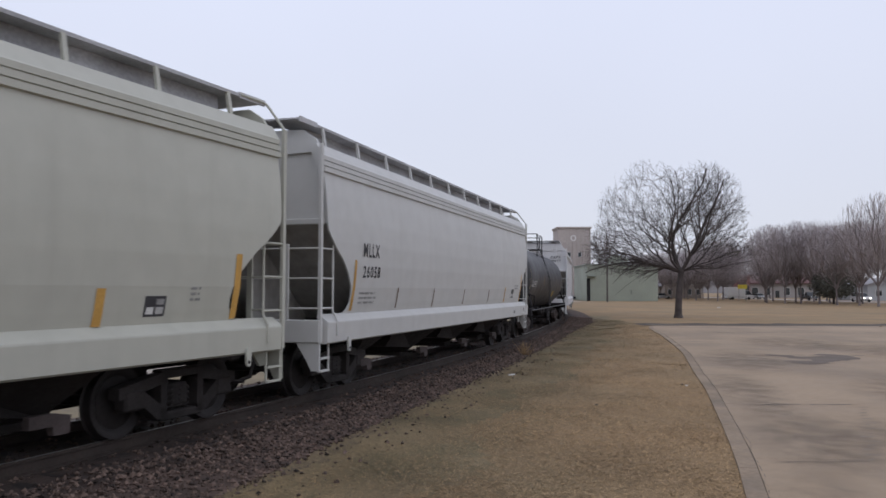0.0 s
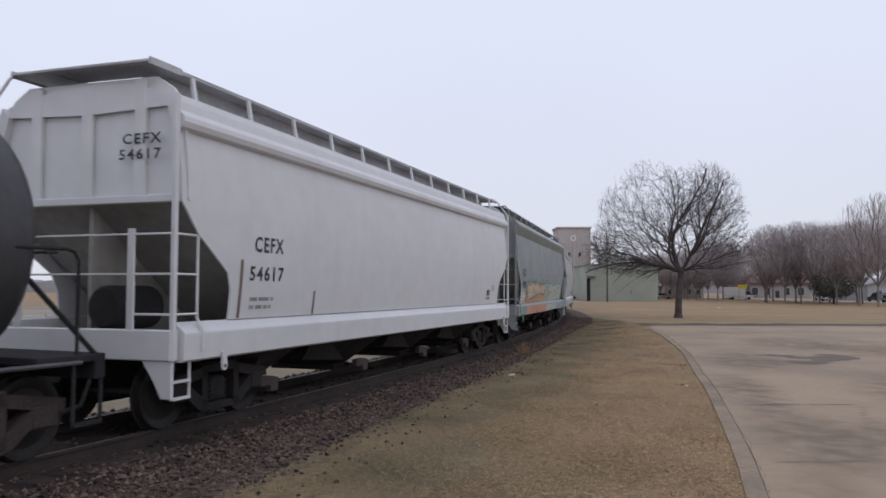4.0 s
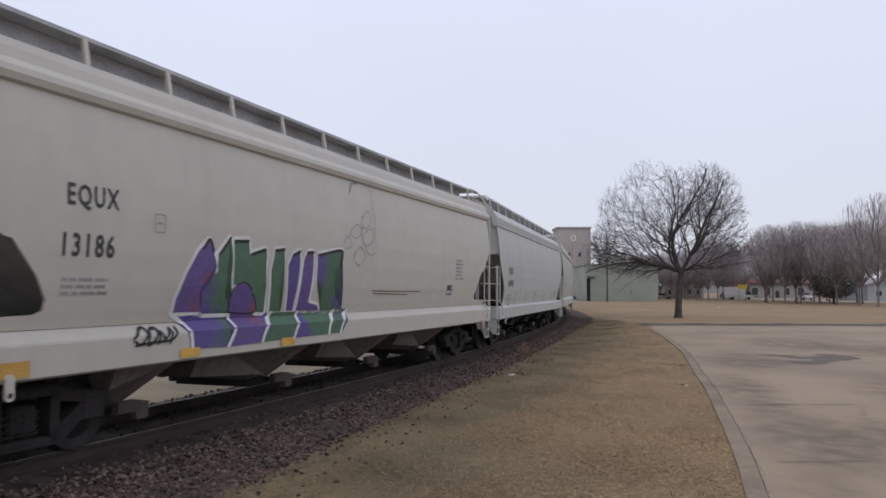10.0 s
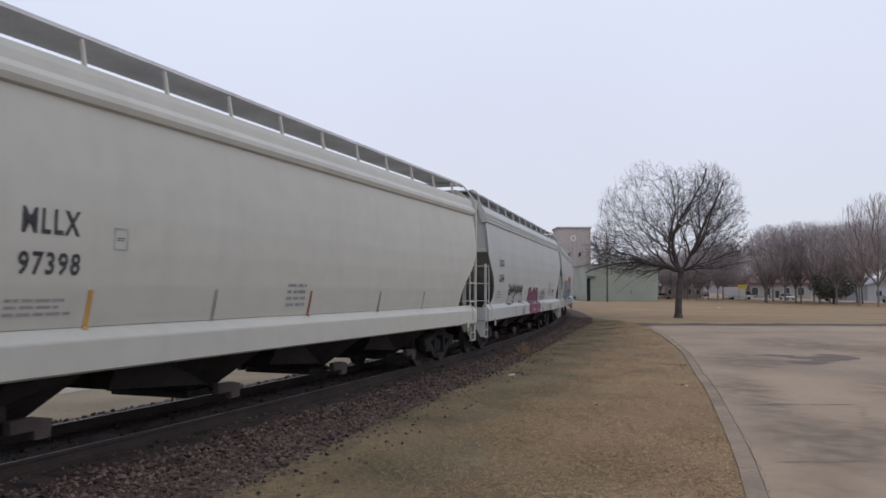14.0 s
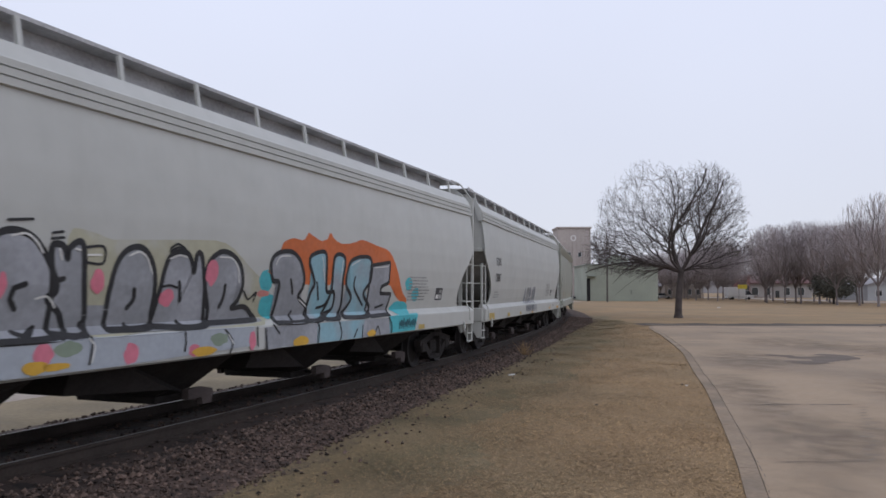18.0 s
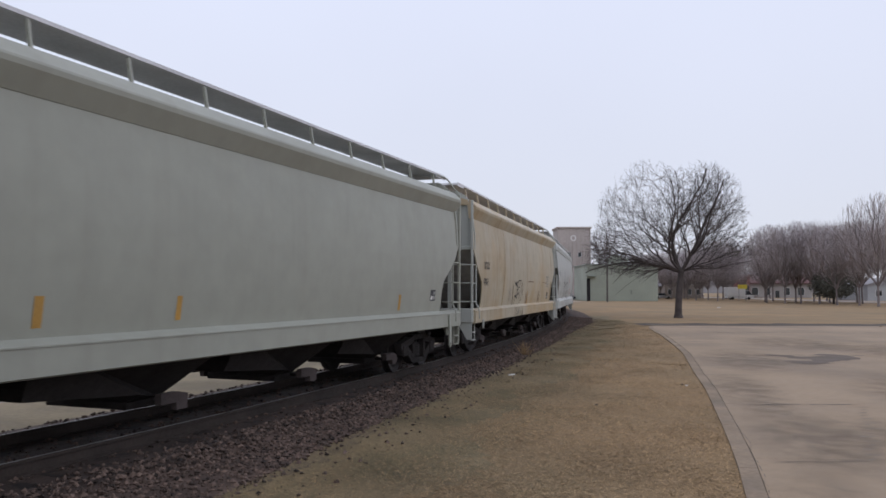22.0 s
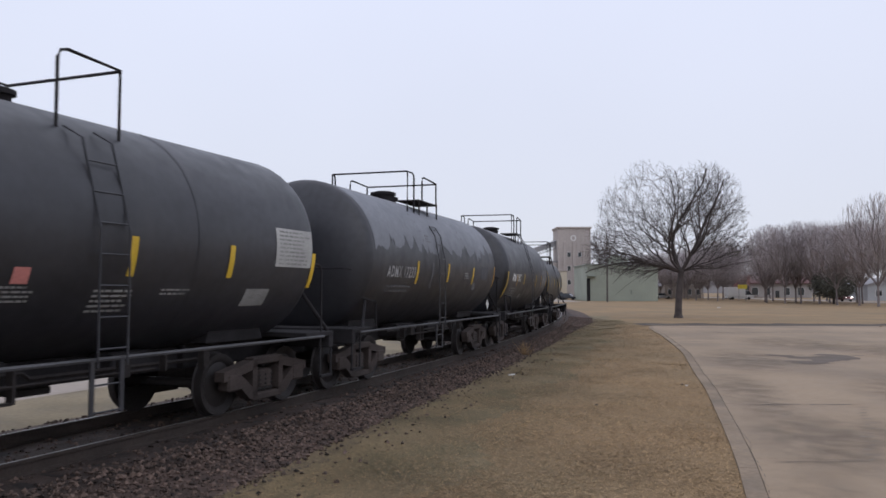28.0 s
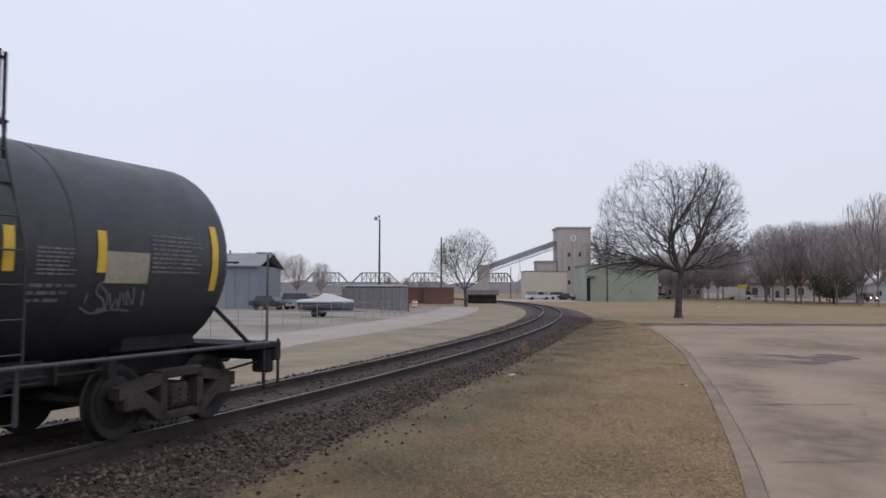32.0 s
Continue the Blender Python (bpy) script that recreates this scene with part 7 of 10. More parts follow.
painted("I", [(-4.11, 1.92), (-4.17, 2.55), (-3.81, 2.57), (-3.76, 2.37), (-3.35, 2.47), (-3.31, 2.37), (-3.34, 1.97), (-3.22, 1.52), (-3.45, 1.53), (-3.59, 1.84), (-3.79, 1.96)], "green_spray", 0.0064, False)
stroke("I", [(-4.11, 1.92), (-4.17, 2.55), (-3.81, 2.57), (-3.76, 2.37), (-3.35, 2.47), (-3.31, 2.37), (-3.34, 1.97), (-3.22, 1.52), (-3.45, 1.53), (-3.59, 1.84), (-3.79, 1.96), (-4.11, 1.92)], 0.11, "spray_white", 0.0044, "graffiti_line", True)
painted("I", [(-4.14, 1.54), (-4.13, 1.79), (-4.01, 1.93), (-3.79, 1.95), (-3.61, 1.82), (-3.47, 1.53)], "violet_red", 0.0072)
stroke("I", [(-4.14, 1.54), (-4.13, 1.79), (-4.01, 1.93), (-3.79, 1.95), (-3.61, 1.82), (-3.47, 1.53), (-4.14, 1.54)], 0.02, "spray_black", 0.0102, "graffiti_line")
painted("I", [(-3.07, 1.52), (-3.16, 2.14), (-3.08, 2.47), (-2.82, 2.5), (-2.83, 2.15), (-2.86, 1.71), (-2.72, 1.52)], "green_spray", 0.0062, False)
stroke("I", [(-3.07, 1.52), (-3.16, 2.14), (-3.08, 2.47), (-2.82, 2.5), (-2.83, 2.15), (-2.86, 1.71), (-2.72, 1.52), (-3.07, 1.52)], 0.1, "spray_white", 0.0042, "graffiti_line", True)
painted("I", [(-2.58, 1.53), (-2.68, 2.24), (-2.56, 2.42), (-2.34, 2.5), (-2.31, 2.16), (-2.37, 1.66), (-2.38, 1.52)], "violet", 0.0062, False)
stroke("I", [(-2.58, 1.53), (-2.68, 2.24), (-2.56, 2.42), (-2.34, 2.5), (-2.31, 2.16), (-2.37, 1.66), (-2.38, 1.52), (-2.58, 1.53)], 0.1, "spray_white", 0.0042, "graffiti_line", True)
painted("I", [(-2.27, 1.52), (-2.2, 2.35), (-2.08, 2.49), (-1.89, 2.5), (-1.87, 2.08), (-1.91, 1.65), (-1.6, 1.6), (-1.51, 1.51)], "violet_red", 0.0062, False)
stroke("I", [(-2.27, 1.52), (-2.2, 2.35), (-2.08, 2.49), (-1.89, 2.5), (-1.87, 2.08), (-1.91, 1.65), (-1.6, 1.6), (-1.51, 1.51), (-2.27, 1.52)], 0.1, "spray_white", 0.0042, "graffiti_line", True)
painted("I", [(-1.75, 2.46), (-0.86, 2.57), (-0.8, 1.99), (-1.1, 1.99), (-1.02, 1.79), (-0.64, 1.51), (-1.45, 1.5), (-1.5, 1.99), (-1.72, 2)], "violet", 0.0062, False)
stroke("I", [(-1.75, 2.46), (-0.86, 2.57), (-0.8, 1.99), (-1.1, 1.99), (-1.02, 1.79), (-0.64, 1.51), (-1.45, 1.5), (-1.5, 1.99), (-1.72, 2), (-1.75, 2.46)], 0.1, "spray_white", 0.0042, "graffiti_line", True)
stroke("I", [(-4.84, 2.4), (-4.72, 2.52), (-4.62, 2.37)], 0.05, "spray_black", 0.0105, "graffiti_line")
stroke("I", [(-4.47, 2.35), (-4.25, 2.57)], 0.05, "spray_black", 0.0105, "graffiti_line")
stroke("I", [(-4.14, 2.53), (-3.81, 2.55)], 0.05, "spray_black", 0.0105, "graffiti_line")
stroke("I", [(-3.71, 2.37), (-3.35, 2.45)], 0.05, "spray_black", 0.0105, "graffiti_line")
stroke("I", [(-3.08, 2.45), (-2.82, 2.48)], 0.05, "spray_black", 0.0105, "graffiti_line")
stroke("I", [(-2.52, 2.41), (-2.33, 2.47)], 0.05, "spray_black", 0.0105, "graffiti_line")
stroke("I", [(-2.11, 2.46), (-1.89, 2.48)], 0.05, "spray_black", 0.0105, "graffiti_line")
stroke("I", [(-1.67, 2.44), (-0.88, 2.55), (-0.88, 2.29)], 0.05, "spray_black", 0.0105, "graffiti_line")
painted("I", [(-5.22, 1.52), (-4.67, 1.53), (-4.16, 1.52), (-4.1, 1.36), (-4.28, 1.08), (-5.06, 1.1)], "violet", 0.004, False)
painted("I", [(-4.16, 1.52), (-2.98, 1.51), (-3.31, 1.3), (-3.43, 1.09), (-4.28, 1.08), (-4.14, 1.33)], "violet_red", 0.0042, False)
painted("I", [(-2.98, 1.51), (-2.2, 1.51), (-2.39, 1.3), (-2.52, 1.1), (-3.43, 1.09)], "green_spray", 0.0044, False)
painted("I", [(-2.2, 1.51), (-0.38, 1.52), (-0.85, 1.11), (-2.52, 1.1), (-2.39, 1.3)], "violet", 0.0042, False)
stroke("I", [(-5.36, 1.56), (-5.11, 1.43), (-5.06, 1.14)], 0.06, "spray_white", 0.0085, "graffiti_line", True)
stroke("I", [(-4.13, 1.52), (-4.09, 1.35), (-4.28, 1.09)], 0.06, "spray_white", 0.0085, "graffiti_line")
stroke("I", [(-3.01, 1.51), (-3.3, 1.3), (-3.43, 1.1)], 0.06, "spray_white", 0.0085, "graffiti_line")
stroke("I", [(-2.21, 1.5), (-2.39, 1.3), (-2.52, 1.11)], 0.06, "spray_white", 0.0085, "graffiti_line")
stroke("I", [(-0.93, 1.5), (-1.27, 1.31), (-1.34, 1.12)], 0.06, "spray_white", 0.0085, "graffiti_line")
stroke("I", [(-0.41, 1.5), (-0.74, 1.34), (-0.92, 1.11)], 0.06, "spray_white", 0.0085, "graffiti_line")
stroke("I", [(-6.13, 1.29), (-5.94, 1.41), (-5.87, 1.37), (-6, 1.22), (-6.12, 1.26)], 0.03, "spray_black", 0.011, "graffiti_line")
stroke("I", [(-5.89, 1.21), (-5.83, 1.37), (-5.68, 1.39), (-5.79, 1.24), (-5.89, 1.2)], 0.03, "spray_black", 0.011, "graffiti_line")
stroke("I", [(-5.71, 1.21), (-5.65, 1.36), (-5.59, 1.26), (-5.44, 1.39), (-5.5, 1.2)], 0.03, "spray_black", 0.011, "graffiti_line")
stroke("I", [(-6.1, 1.21), (-5.81, 1.23), (-5.45, 1.25), (-5.32, 1.4)], 0.03, "spray_black", 0.011, "graffiti_line")
stroke("I", [(0.28, 3.99), (0.48, 3.71), (0.55, 3.22), (0.59, 2.67)], 0.014, "grey_letter", 0.011, "graffiti_line")
stroke("I", [(-0.01, 3.23), (0.26, 3.36), (0.39, 3.21), (0.16, 3.03), (-0.08, 3.08), (0.04, 3.25)], 0.014, "grey_letter", 0.011, "graffiti_line")
stroke("I", [(-0.47, 2.95), (-0.23, 3.07), (-0.04, 2.96), (-0.24, 2.82), (-0.52, 2.87), (-0.42, 3.01)], 0.014, "grey_letter", 0.011, "graffiti_line")
stroke("I", [(0.16, 2.97), (0.42, 3.04), (0.46, 2.83), (0.2, 2.7), (0, 2.8), (0.16, 2.99)], 0.014, "grey_letter", 0.011, "graffiti_line")
stroke("I", [(-0.33, 2.52), (-0.1, 2.66), (0.12, 2.48), (-0.12, 2.32), (-0.37, 2.43), (-0.29, 2.58)], 0.014, "grey_letter", 0.011, "graffiti_line")
stroke("I", [(-0.8, 2.7), (-0.64, 2.83), (-0.48, 2.66), (-0.71, 2.6)], 0.014, "grey_letter", 0.011, "graffiti_line")
stroke("I", [(0.02, 3.12), (-0.04, 2.85), (0.26, 2.54), (0.57, 2.58)], 0.014, "grey_letter", 0.011, "graffiti_line")
stroke("I", [(-0.45, 3.66), (-0.31, 3.83), (-0.11, 3.86)], 0.05, "grey_letter", 0.011, "graffiti_line")
stroke("I", [(0.55, 1.84), (1.74, 1.83), (3.11, 1.83)], 0.025, "ochre_dark", 0.011, "graffiti_line")
stroke("I", [(0.62, 1.79), (2.4, 1.76)], 0.025, "ochre_dark", 0.011, "graffiti_line")
# grey car: magenta block lettering and black tags
painted("L", [(-1.22, 1.92), (-0.8, 1.95), (-0.55, 1.97), (-0.53, 1.67), (-0.31, 1.74), (-0.23, 1.82), (-0.11, 1.86), (0.03, 1.8), (0.05, 1.95), (0.43, 1.96), (0.43, 1.76), (0.72, 1.8), (0.72, 1.94), (1.11, 1.96), (1.1, 1.64), (1.52, 1.51), (1.71, 1.41), (0.1, 1.39), (-1.18, 1.4)], "magenta", 0.006, False)
stroke("L", [(-1.22, 1.92), (-0.8, 1.95), (-0.55, 1.97), (-0.53, 1.67), (-0.31, 1.74), (-0.23, 1.82), (-0.11, 1.86), (0.03, 1.8), (0.05, 1.95), (0.43, 1.96), (0.43, 1.76), (0.72, 1.8), (0.72, 1.94), (1.11, 1.96), (1.1, 1.64), (1.52, 1.51), (1.71, 1.41), (0.1, 1.39), (-1.18, 1.4), (-1.22, 1.92)], 0.05, "spray_black", 0.009, "graffiti_line", True)
painted("L", [(-1.2, 1.38), (0.09, 1.38), (1.66, 1.39), (1.72, 1.26), (1.64, 1.1), (1.38, 0.97), (0.05, 0.98), (-1.23, 1.01)], "magenta", 0.0045)
dab("L", -0.26, 1.27, 0.295, 0.06, "violet_red", 0.0085)
dab("L", 0.89, 1.11, 0.28, 0.08, "violet_red", 0.0085)
dab("L", -0.52, 1.58, 0.24, 0.09, "violet_red", 0.0085)
dab("L", 1.48, 1.28, 0.145, 0.07, "violet_red", 0.0085)
stroke("L", [(0.22, 1.38), (0.51, 1.38)], 0.03, "spray_white", 0.0105, "graffiti_line")
stroke("L", [(0.59, 1.37), (0.64, 1.34)], 0.03, "spray_white", 0.0105, "graffiti_line")
stroke("L", [(0.95, 1.35), (1, 1.32)], 0.03, "spray_white", 0.0105, "graffiti_line")
stroke("L", [(2.06, 1.59), (2.34, 1.62)], 0.035, "spray_black", 0.011, "graffiti_line")
stroke("L", [(2.15, 1.8), (2.25, 1.42)], 0.035, "spray_black", 0.011, "graffiti_line")
stroke("L", [(2.3, 1.8), (2.44, 1.45), (2.57, 1.5), (2.52, 1.72), (2.31, 1.82)], 0.035, "spray_black", 0.011, "graffiti_line")
stroke("L", [(2.56, 1.88), (2.7, 1.49)], 0.035, "spray_black", 0.011, "graffiti_line")
stroke("L", [(2.64, 1.68), (2.76, 1.71)], 0.035, "spray_black", 0.011, "graffiti_line")
stroke("L", [(2.72, 1.92), (2.86, 1.48)], 0.035, "spray_black", 0.011, "graffiti_line")
stroke("L", [(2.84, 1.8), (2.97, 1.46), (3.1, 1.56), (3.03, 1.76), (2.84, 1.82)], 0.035, "spray_black", 0.011, "graffiti_line")
stroke("L", [(3.02, 1.96), (3.12, 1.76), (3.24, 1.49)], 0.035, "spray_black", 0.011, "graffiti_line")
stroke("L", [(3.08, 1.72), (3.18, 1.97), (3.33, 1.63)], 0.035, "spray_black", 0.011, "graffiti_line")
stroke("L", [(3.3, 1.72), (3.52, 1.76), (3.42, 1.62), (3.62, 1.54), (3.43, 1.45)], 0.035, "spray_black", 0.011, "graffiti_line")
stroke("L", [(1.31, 1.74), (1.7, 1.72), (1.71, 1.51)], 0.035, "spray_black", 0.011, "graffiti_line")
stroke("L", [(1.75, 1.66), (1.9, 1.62), (1.83, 1.54)], 0.035, "spray_black", 0.011, "graffiti_line")
stroke("L", [(2.05, 1.28), (2.41, 1.1)], 0.03, "spray_black", 0.011, "graffiti_line")
stroke("L", [(2.38, 1.31), (2.07, 1.12)], 0.03, "spray_black", 0.011, "graffiti_line")
stroke("L", [(2.56, 1.34), (2.87, 1.36), (2.99, 1.25), (2.92, 1)], 0.03, "spray_black", 0.011, "graffiti_line")
stroke("L", [(2.6, 1.27), (2.97, 1.27)], 0.03, "spray_black", 0.011, "graffiti_line")
stroke("L", [(3.45, 1.03), (3.56, 1.23), (3.69, 1.02)], 0.03, "spray_black", 0.011, "graffiti_line")
stroke("L", [(3.74, 1.24), (3.78, 1.01), (3.93, 1.06), (3.77, 1.15)], 0.03, "spray_black", 0.011, "graffiti_line")
stroke("L", [(4.52, 1.27), (4.42, 1.2), (4.4, 1.08), (4.5, 1.03), (4.6, 1.1), (4.56, 1.2), (4.46, 1.15)], 0.035, "spray_black", 0.011, "graffiti_line")
stroke("L", [(4.7, 1.27), (4.64, 1.16), (4.68, 1.06), (4.78, 1.08), (4.8, 1.22), (4.72, 1.24)], 0.035, "spray_black", 0.011, "graffiti_line")
stroke("L", [(4.84, 1.04), (4.88, 1.24), (4.95, 1.06), (5.02, 1.02), (4.96, 1.22), (5.1, 1.21), (5.3, 1.22), (5.48, 1.28)], 0.032, "spray_black", 0.011, "graffiti_line")
# cool grey car: two large words, grey and light blue, with orange and teal behind
painted("M", [(-4.9, 2.41), (-4.6, 2.49), (-4.26, 2.42), (-3.9, 2.44), (-3.41, 2.47), (-2.87, 2.5), (-2.14, 2.5), (-1.57, 2.21), (-0.92, 1.8), (-1.14, 1.34), (-3.21, 1.38), (-4.74, 1.39)], "haze_yellow", 0.002)
painted("M", [(-6.44, 1.96), (-6.16, 2.13), (-5.9, 1.46), (-6.31, 1.42)], "haze_yellow", 0.002)
painted("M", [(-0.74, 1.97), (-0.71, 2.5), (-0.56, 2.63), (-0.32, 2.68), (0, 2.66), (0.11, 2.8), (0.3, 2.74), (0.67, 2.68), (0.87, 2.85), (1.01, 2.74), (1.31, 2.68), (1.74, 2.72), (2.14, 2.8), (2.8, 2.72), (3.4, 2.63), (3.84, 2.25), (4.16, 1.84), (4.48, 1.66), (4.38, 1.55), (3.84, 1.74), (3.5, 1.96)], "spray_orange", 0.004)
dab("M", -1.09, 2, 0.195, 0.17, "spray_teal", 0.004)
dab("M", -0.92, 1.61, 0.285, 0.19, "spray_teal", 0.004)
dab("M", -1.12, 1.8, 0.155, 0.05, "spray_red", 0.005)
dab("M", 4.5, 1.99, 0.19, 0.15, "spray_teal", 0.005)
dab("M", 4.91, 1.75, 0.205, 0.155, "spray_teal", 0.005)
dab("M", 4.15, 1.48, 0.49, 0.16, "spray_teal", 0.005)
painted("M", [(3.34, 1.33), (4.93, 1.36), (4.73, 0.99), (3.4, 0.99)], "spray_teal", 0.004, False)
painted("M", [(-6.14, 1.35), (-6.03, 1.72), (-6.01, 2.05), (-5.89, 2.29), (-5.65, 2.43), (-5.39, 2.4), (-5.2, 2.24), (-5.03, 1.98), (-5, 1.83), (-5.1, 1.76), (-4.9, 1.57), (-4.95, 1.36)], "spray_grey", 0.006)
stroke("M", [(-6.14, 1.35), (-6.03, 1.72), (-6.01, 2.05), (-5.89, 2.29), (-5.65, 2.43), (-5.39, 2.4), (-5.2, 2.24), (-5.03, 1.98), (-5, 1.83), (-5.1, 1.76), (-4.9, 1.57), (-4.95, 1.36), (-6.14, 1.35)], 0.075, "spray_black", 0.009, "graffiti_line")
painted("M", [(-5.05, 1.4), (-5.06, 1.93), (-5.11, 2.27), (-5.03, 2.33), (-4.94, 2.29), (-4.89, 2.18), (-4.87, 2.3), (-4.7, 2.35), (-4.63, 1.93), (-4.58, 1.39)], "spray_grey", 0.0063)
stroke("M", [(-5.05, 1.4), (-5.06, 1.93), (-5.11, 2.27), (-5.03, 2.33), (-4.94, 2.29), (-4.89, 2.18), (-4.87, 2.3), (-4.7, 2.35), (-4.63, 1.93), (-4.58, 1.39), (-5.05, 1.4)], 0.075, "spray_black", 0.0093, "graffiti_line")
painted("M", [(-4.25, 1.4), (-4.25, 1.81), (-4.18, 2.13), (-4.05, 2.3), (-3.84, 2.36), (-3.67, 2.28), (-3.54, 2.08), (-3.5, 1.81), (-3.51, 1.6), (-3.55, 1.41)], "spray_grey", 0.006)
stroke("M", [(-4.25, 1.4), (-4.25, 1.81), (-4.18, 2.13), (-4.05, 2.3), (-3.84, 2.36), (-3.67, 2.28), (-3.54, 2.08), (-3.5, 1.81), (-3.51, 1.6), (-3.55, 1.41), (-4.25, 1.4)], 0.075, "spray_black", 0.009, "graffiti_line")
painted("M", [(-3.5, 1.41), (-3.42, 1.81), (-3.33, 2.19), (-3.19, 2.32), (-2.97, 2.33), (-2.86, 2.23), (-2.79, 2.08), (-2.76, 2.31), (-2.66, 2.3), (-2.56, 1.95), (-2.44, 1.41)], "spray_grey", 0.0063)
stroke("M", [(-3.5, 1.41), (-3.42, 1.81), (-3.33, 2.19), (-3.19, 2.32), (-2.97, 2.33), (-2.86, 2.23), (-2.79, 2.08), (-2.76, 2.31), (-2.66, 2.3), (-2.56, 1.95), (-2.44, 1.41), (-3.5, 1.41)], 0.075, "spray_black", 0.0093, "graffiti_line")
painted("M", [(-2.46, 1.41), (-2.54, 1.95), (-2.49, 2.22), (-2.26, 2.37), (-2, 2.35), (-1.77, 2.2), (-1.68, 1.96), (-1.74, 1.72), (-1.87, 1.6), (-1.57, 1.61), (-1.36, 1.5), (-1.34, 1.42)], "spray_grey", 0.006)
stroke("M", [(-2.46, 1.41), (-2.54, 1.95), (-2.49, 2.22), (-2.26, 2.37), (-2, 2.35), (-1.77, 2.2), (-1.68, 1.96), (-1.74, 1.72), (-1.87, 1.6), (-1.57, 1.61), (-1.36, 1.5), (-1.34, 1.42), (-2.46, 1.41)], 0.075, "spray_black", 0.009, "graffiti_line")
painted("M", [(-5.71, 1.38), (-5.65, 1.6), (-5.24, 1.67), (-4.32, 1.68), (-3.38, 1.63), (-1.38, 1.47), (-1.42, 1.37), (-4.2, 1.36)], "spray_grey", 0.0088)
painted("M", [(-6.22, 1.34), (-4.24, 1.33), (-1.44, 1.33), (-1.43, 1.05), (-4.23, 0.99), (-6.21, 0.99)], "spray_pale", 0.004, False)
stroke("M", [(-5.48, 1.66), (-5.55, 1.76), (-5.52, 1.87), (-5.39, 1.91)], 0.06, "spray_black", 0.0125, "graffiti_line", True)
stroke("M", [(-5.48, 1.43), (-5.35, 1.39), (-5.22, 1.47)], 0.06, "spray_black", 0.0125, "graffiti_line")
stroke("M", [(-3.86, 1.86), (-3.85, 1.74), (-3.94, 1.64)], 0.06, "spray_black", 0.0125, "graffiti_line")
stroke("M", [(-2.1, 1.92), (-2.1, 1.76), (-2.16, 1.62)], 0.06, "spray_black", 0.0125, "graffiti_line")
stroke("M", [(-3.07, 1.95), (-3.01, 1.72)], 0.06, "spray_black", 0.0125, "graffiti_line")
stroke("M", [(-5.02, 1.94), (-4.92, 1.97)], 0.06, "spray_black", 0.0125, "graffiti_line")
stroke("M", [(-4.61, 1.49), (-4.58, 1.39)], 0.06, "spray_black", 0.0125, "graffiti_line")
stroke("M", [(-3.94, 1.45), (-3.9, 1.4)], 0.06, "spray_black", 0.0125, "graffiti_line")
stroke("M", [(-3.02, 1.45), (-2.96, 1.4)], 0.06, "spray_black", 0.0125, "graffiti_line")
stroke("M", [(-4.66, 2.18), (-4.61, 1.75)], 0.03, "spray_black", 0.0125, "graffiti_line")
stroke("M", [(-3.38, 1.89), (-3.24, 1.91), (-3.1, 1.88)], 0.03, "spray_black", 0.0125, "graffiti_line")
stroke("M", [(-4.67, 2.31), (-4.4, 2.33), (-4.39, 2.15), (-4.63, 2.15)], 0.03, "spray_black", 0.0125, "graffiti_line")
stroke("M", [(-5.11, 2.44), (-4.97, 2.46)], 0.03, "spray_black", 0.0125, "graffiti_line")
stroke("M", [(-5.12, 2.38), (-4.96, 2.4)], 0.03, "spray_black", 0.0125, "graffiti_line")
stroke("M", [(-5.65, 2.53), (-5.36, 2.56)], 0.03, "spray_black", 0.0125, "graffiti_line")
stroke("M", [(-3.28, 2.37), (-3.15, 2.43), (-3, 2.38)], 0.03, "spray_black", 0.0125, "graffiti_line")
stroke("M", [(-3.29, 2.33), (-3.13, 2.39), (-2.95, 2.34)], 0.03, "spray_black", 0.0125, "graffiti_line")
stroke("M", [(-4.57, 1.38), (-4.55, 1.25), (-4.59, 1.05)], 0.03, "spray_black", 0.0125, "graffiti_line")
stroke("M", [(-3.01, 1.39), (-2.98, 1.22), (-3, 1.08)], 0.03, "spray_black", 0.0125, "graffiti_line")
stroke("M", [(-2.15, 1.31), (-1.97, 1.13), (-2.09, 0.92)], 0.03, "spray_black", 0.0125, "graffiti_line")
stroke("M", [(-1.64, 1.84), (-1.49, 1.72), (-1.32, 1.82), (-1.36, 1.68)], 0.03, "spray_black", 0.0125, "graffiti_line")
stroke("M", [(-1.37, 1.31), (-1.35, 1.04)], 0.03, "spray_black", 0.0125, "graffiti_line")
stroke("M", [(-5.6, 2.38), (-5.44, 2.41), (-5.32, 2.35), (-5.22, 2.23)], 0.022, "spray_white", 0.0145, "graffiti_line")
stroke("M", [(-5.01, 2.28), (-4.97, 2.17)], 0.022, "spray_white", 0.0145, "graffiti_line")
stroke("M", [(-4.8, 2.29), (-4.73, 2.28)], 0.022, "spray_white", 0.0145, "graffiti_line")
stroke("M", [(-3.99, 2.25), (-3.83, 2.3), (-3.69, 2.23), (-3.58, 2.05)], 0.022, "spray_white", 0.0145, "graffiti_line")
stroke("M", [(-3.28, 2.24), (-3.12, 2.29), (-2.96, 2.27)], 0.022, "spray_white", 0.0145, "graffiti_line")
stroke("M", [(-2.28, 2.3), (-1.99, 2.29), (-1.82, 2.14), (-1.78, 1.96)], 0.022, "spray_white", 0.0145, "graffiti_line")
stroke("M", [(-5.25, 1.76), (-5.1, 1.78), (-4.99, 1.67)], 0.022, "spray_white", 0.0145, "graffiti_line")
stroke("M", [(-4.62, 2.23), (-4.43, 2.24)], 0.022, "spray_white", 0.0145, "graffiti_line")
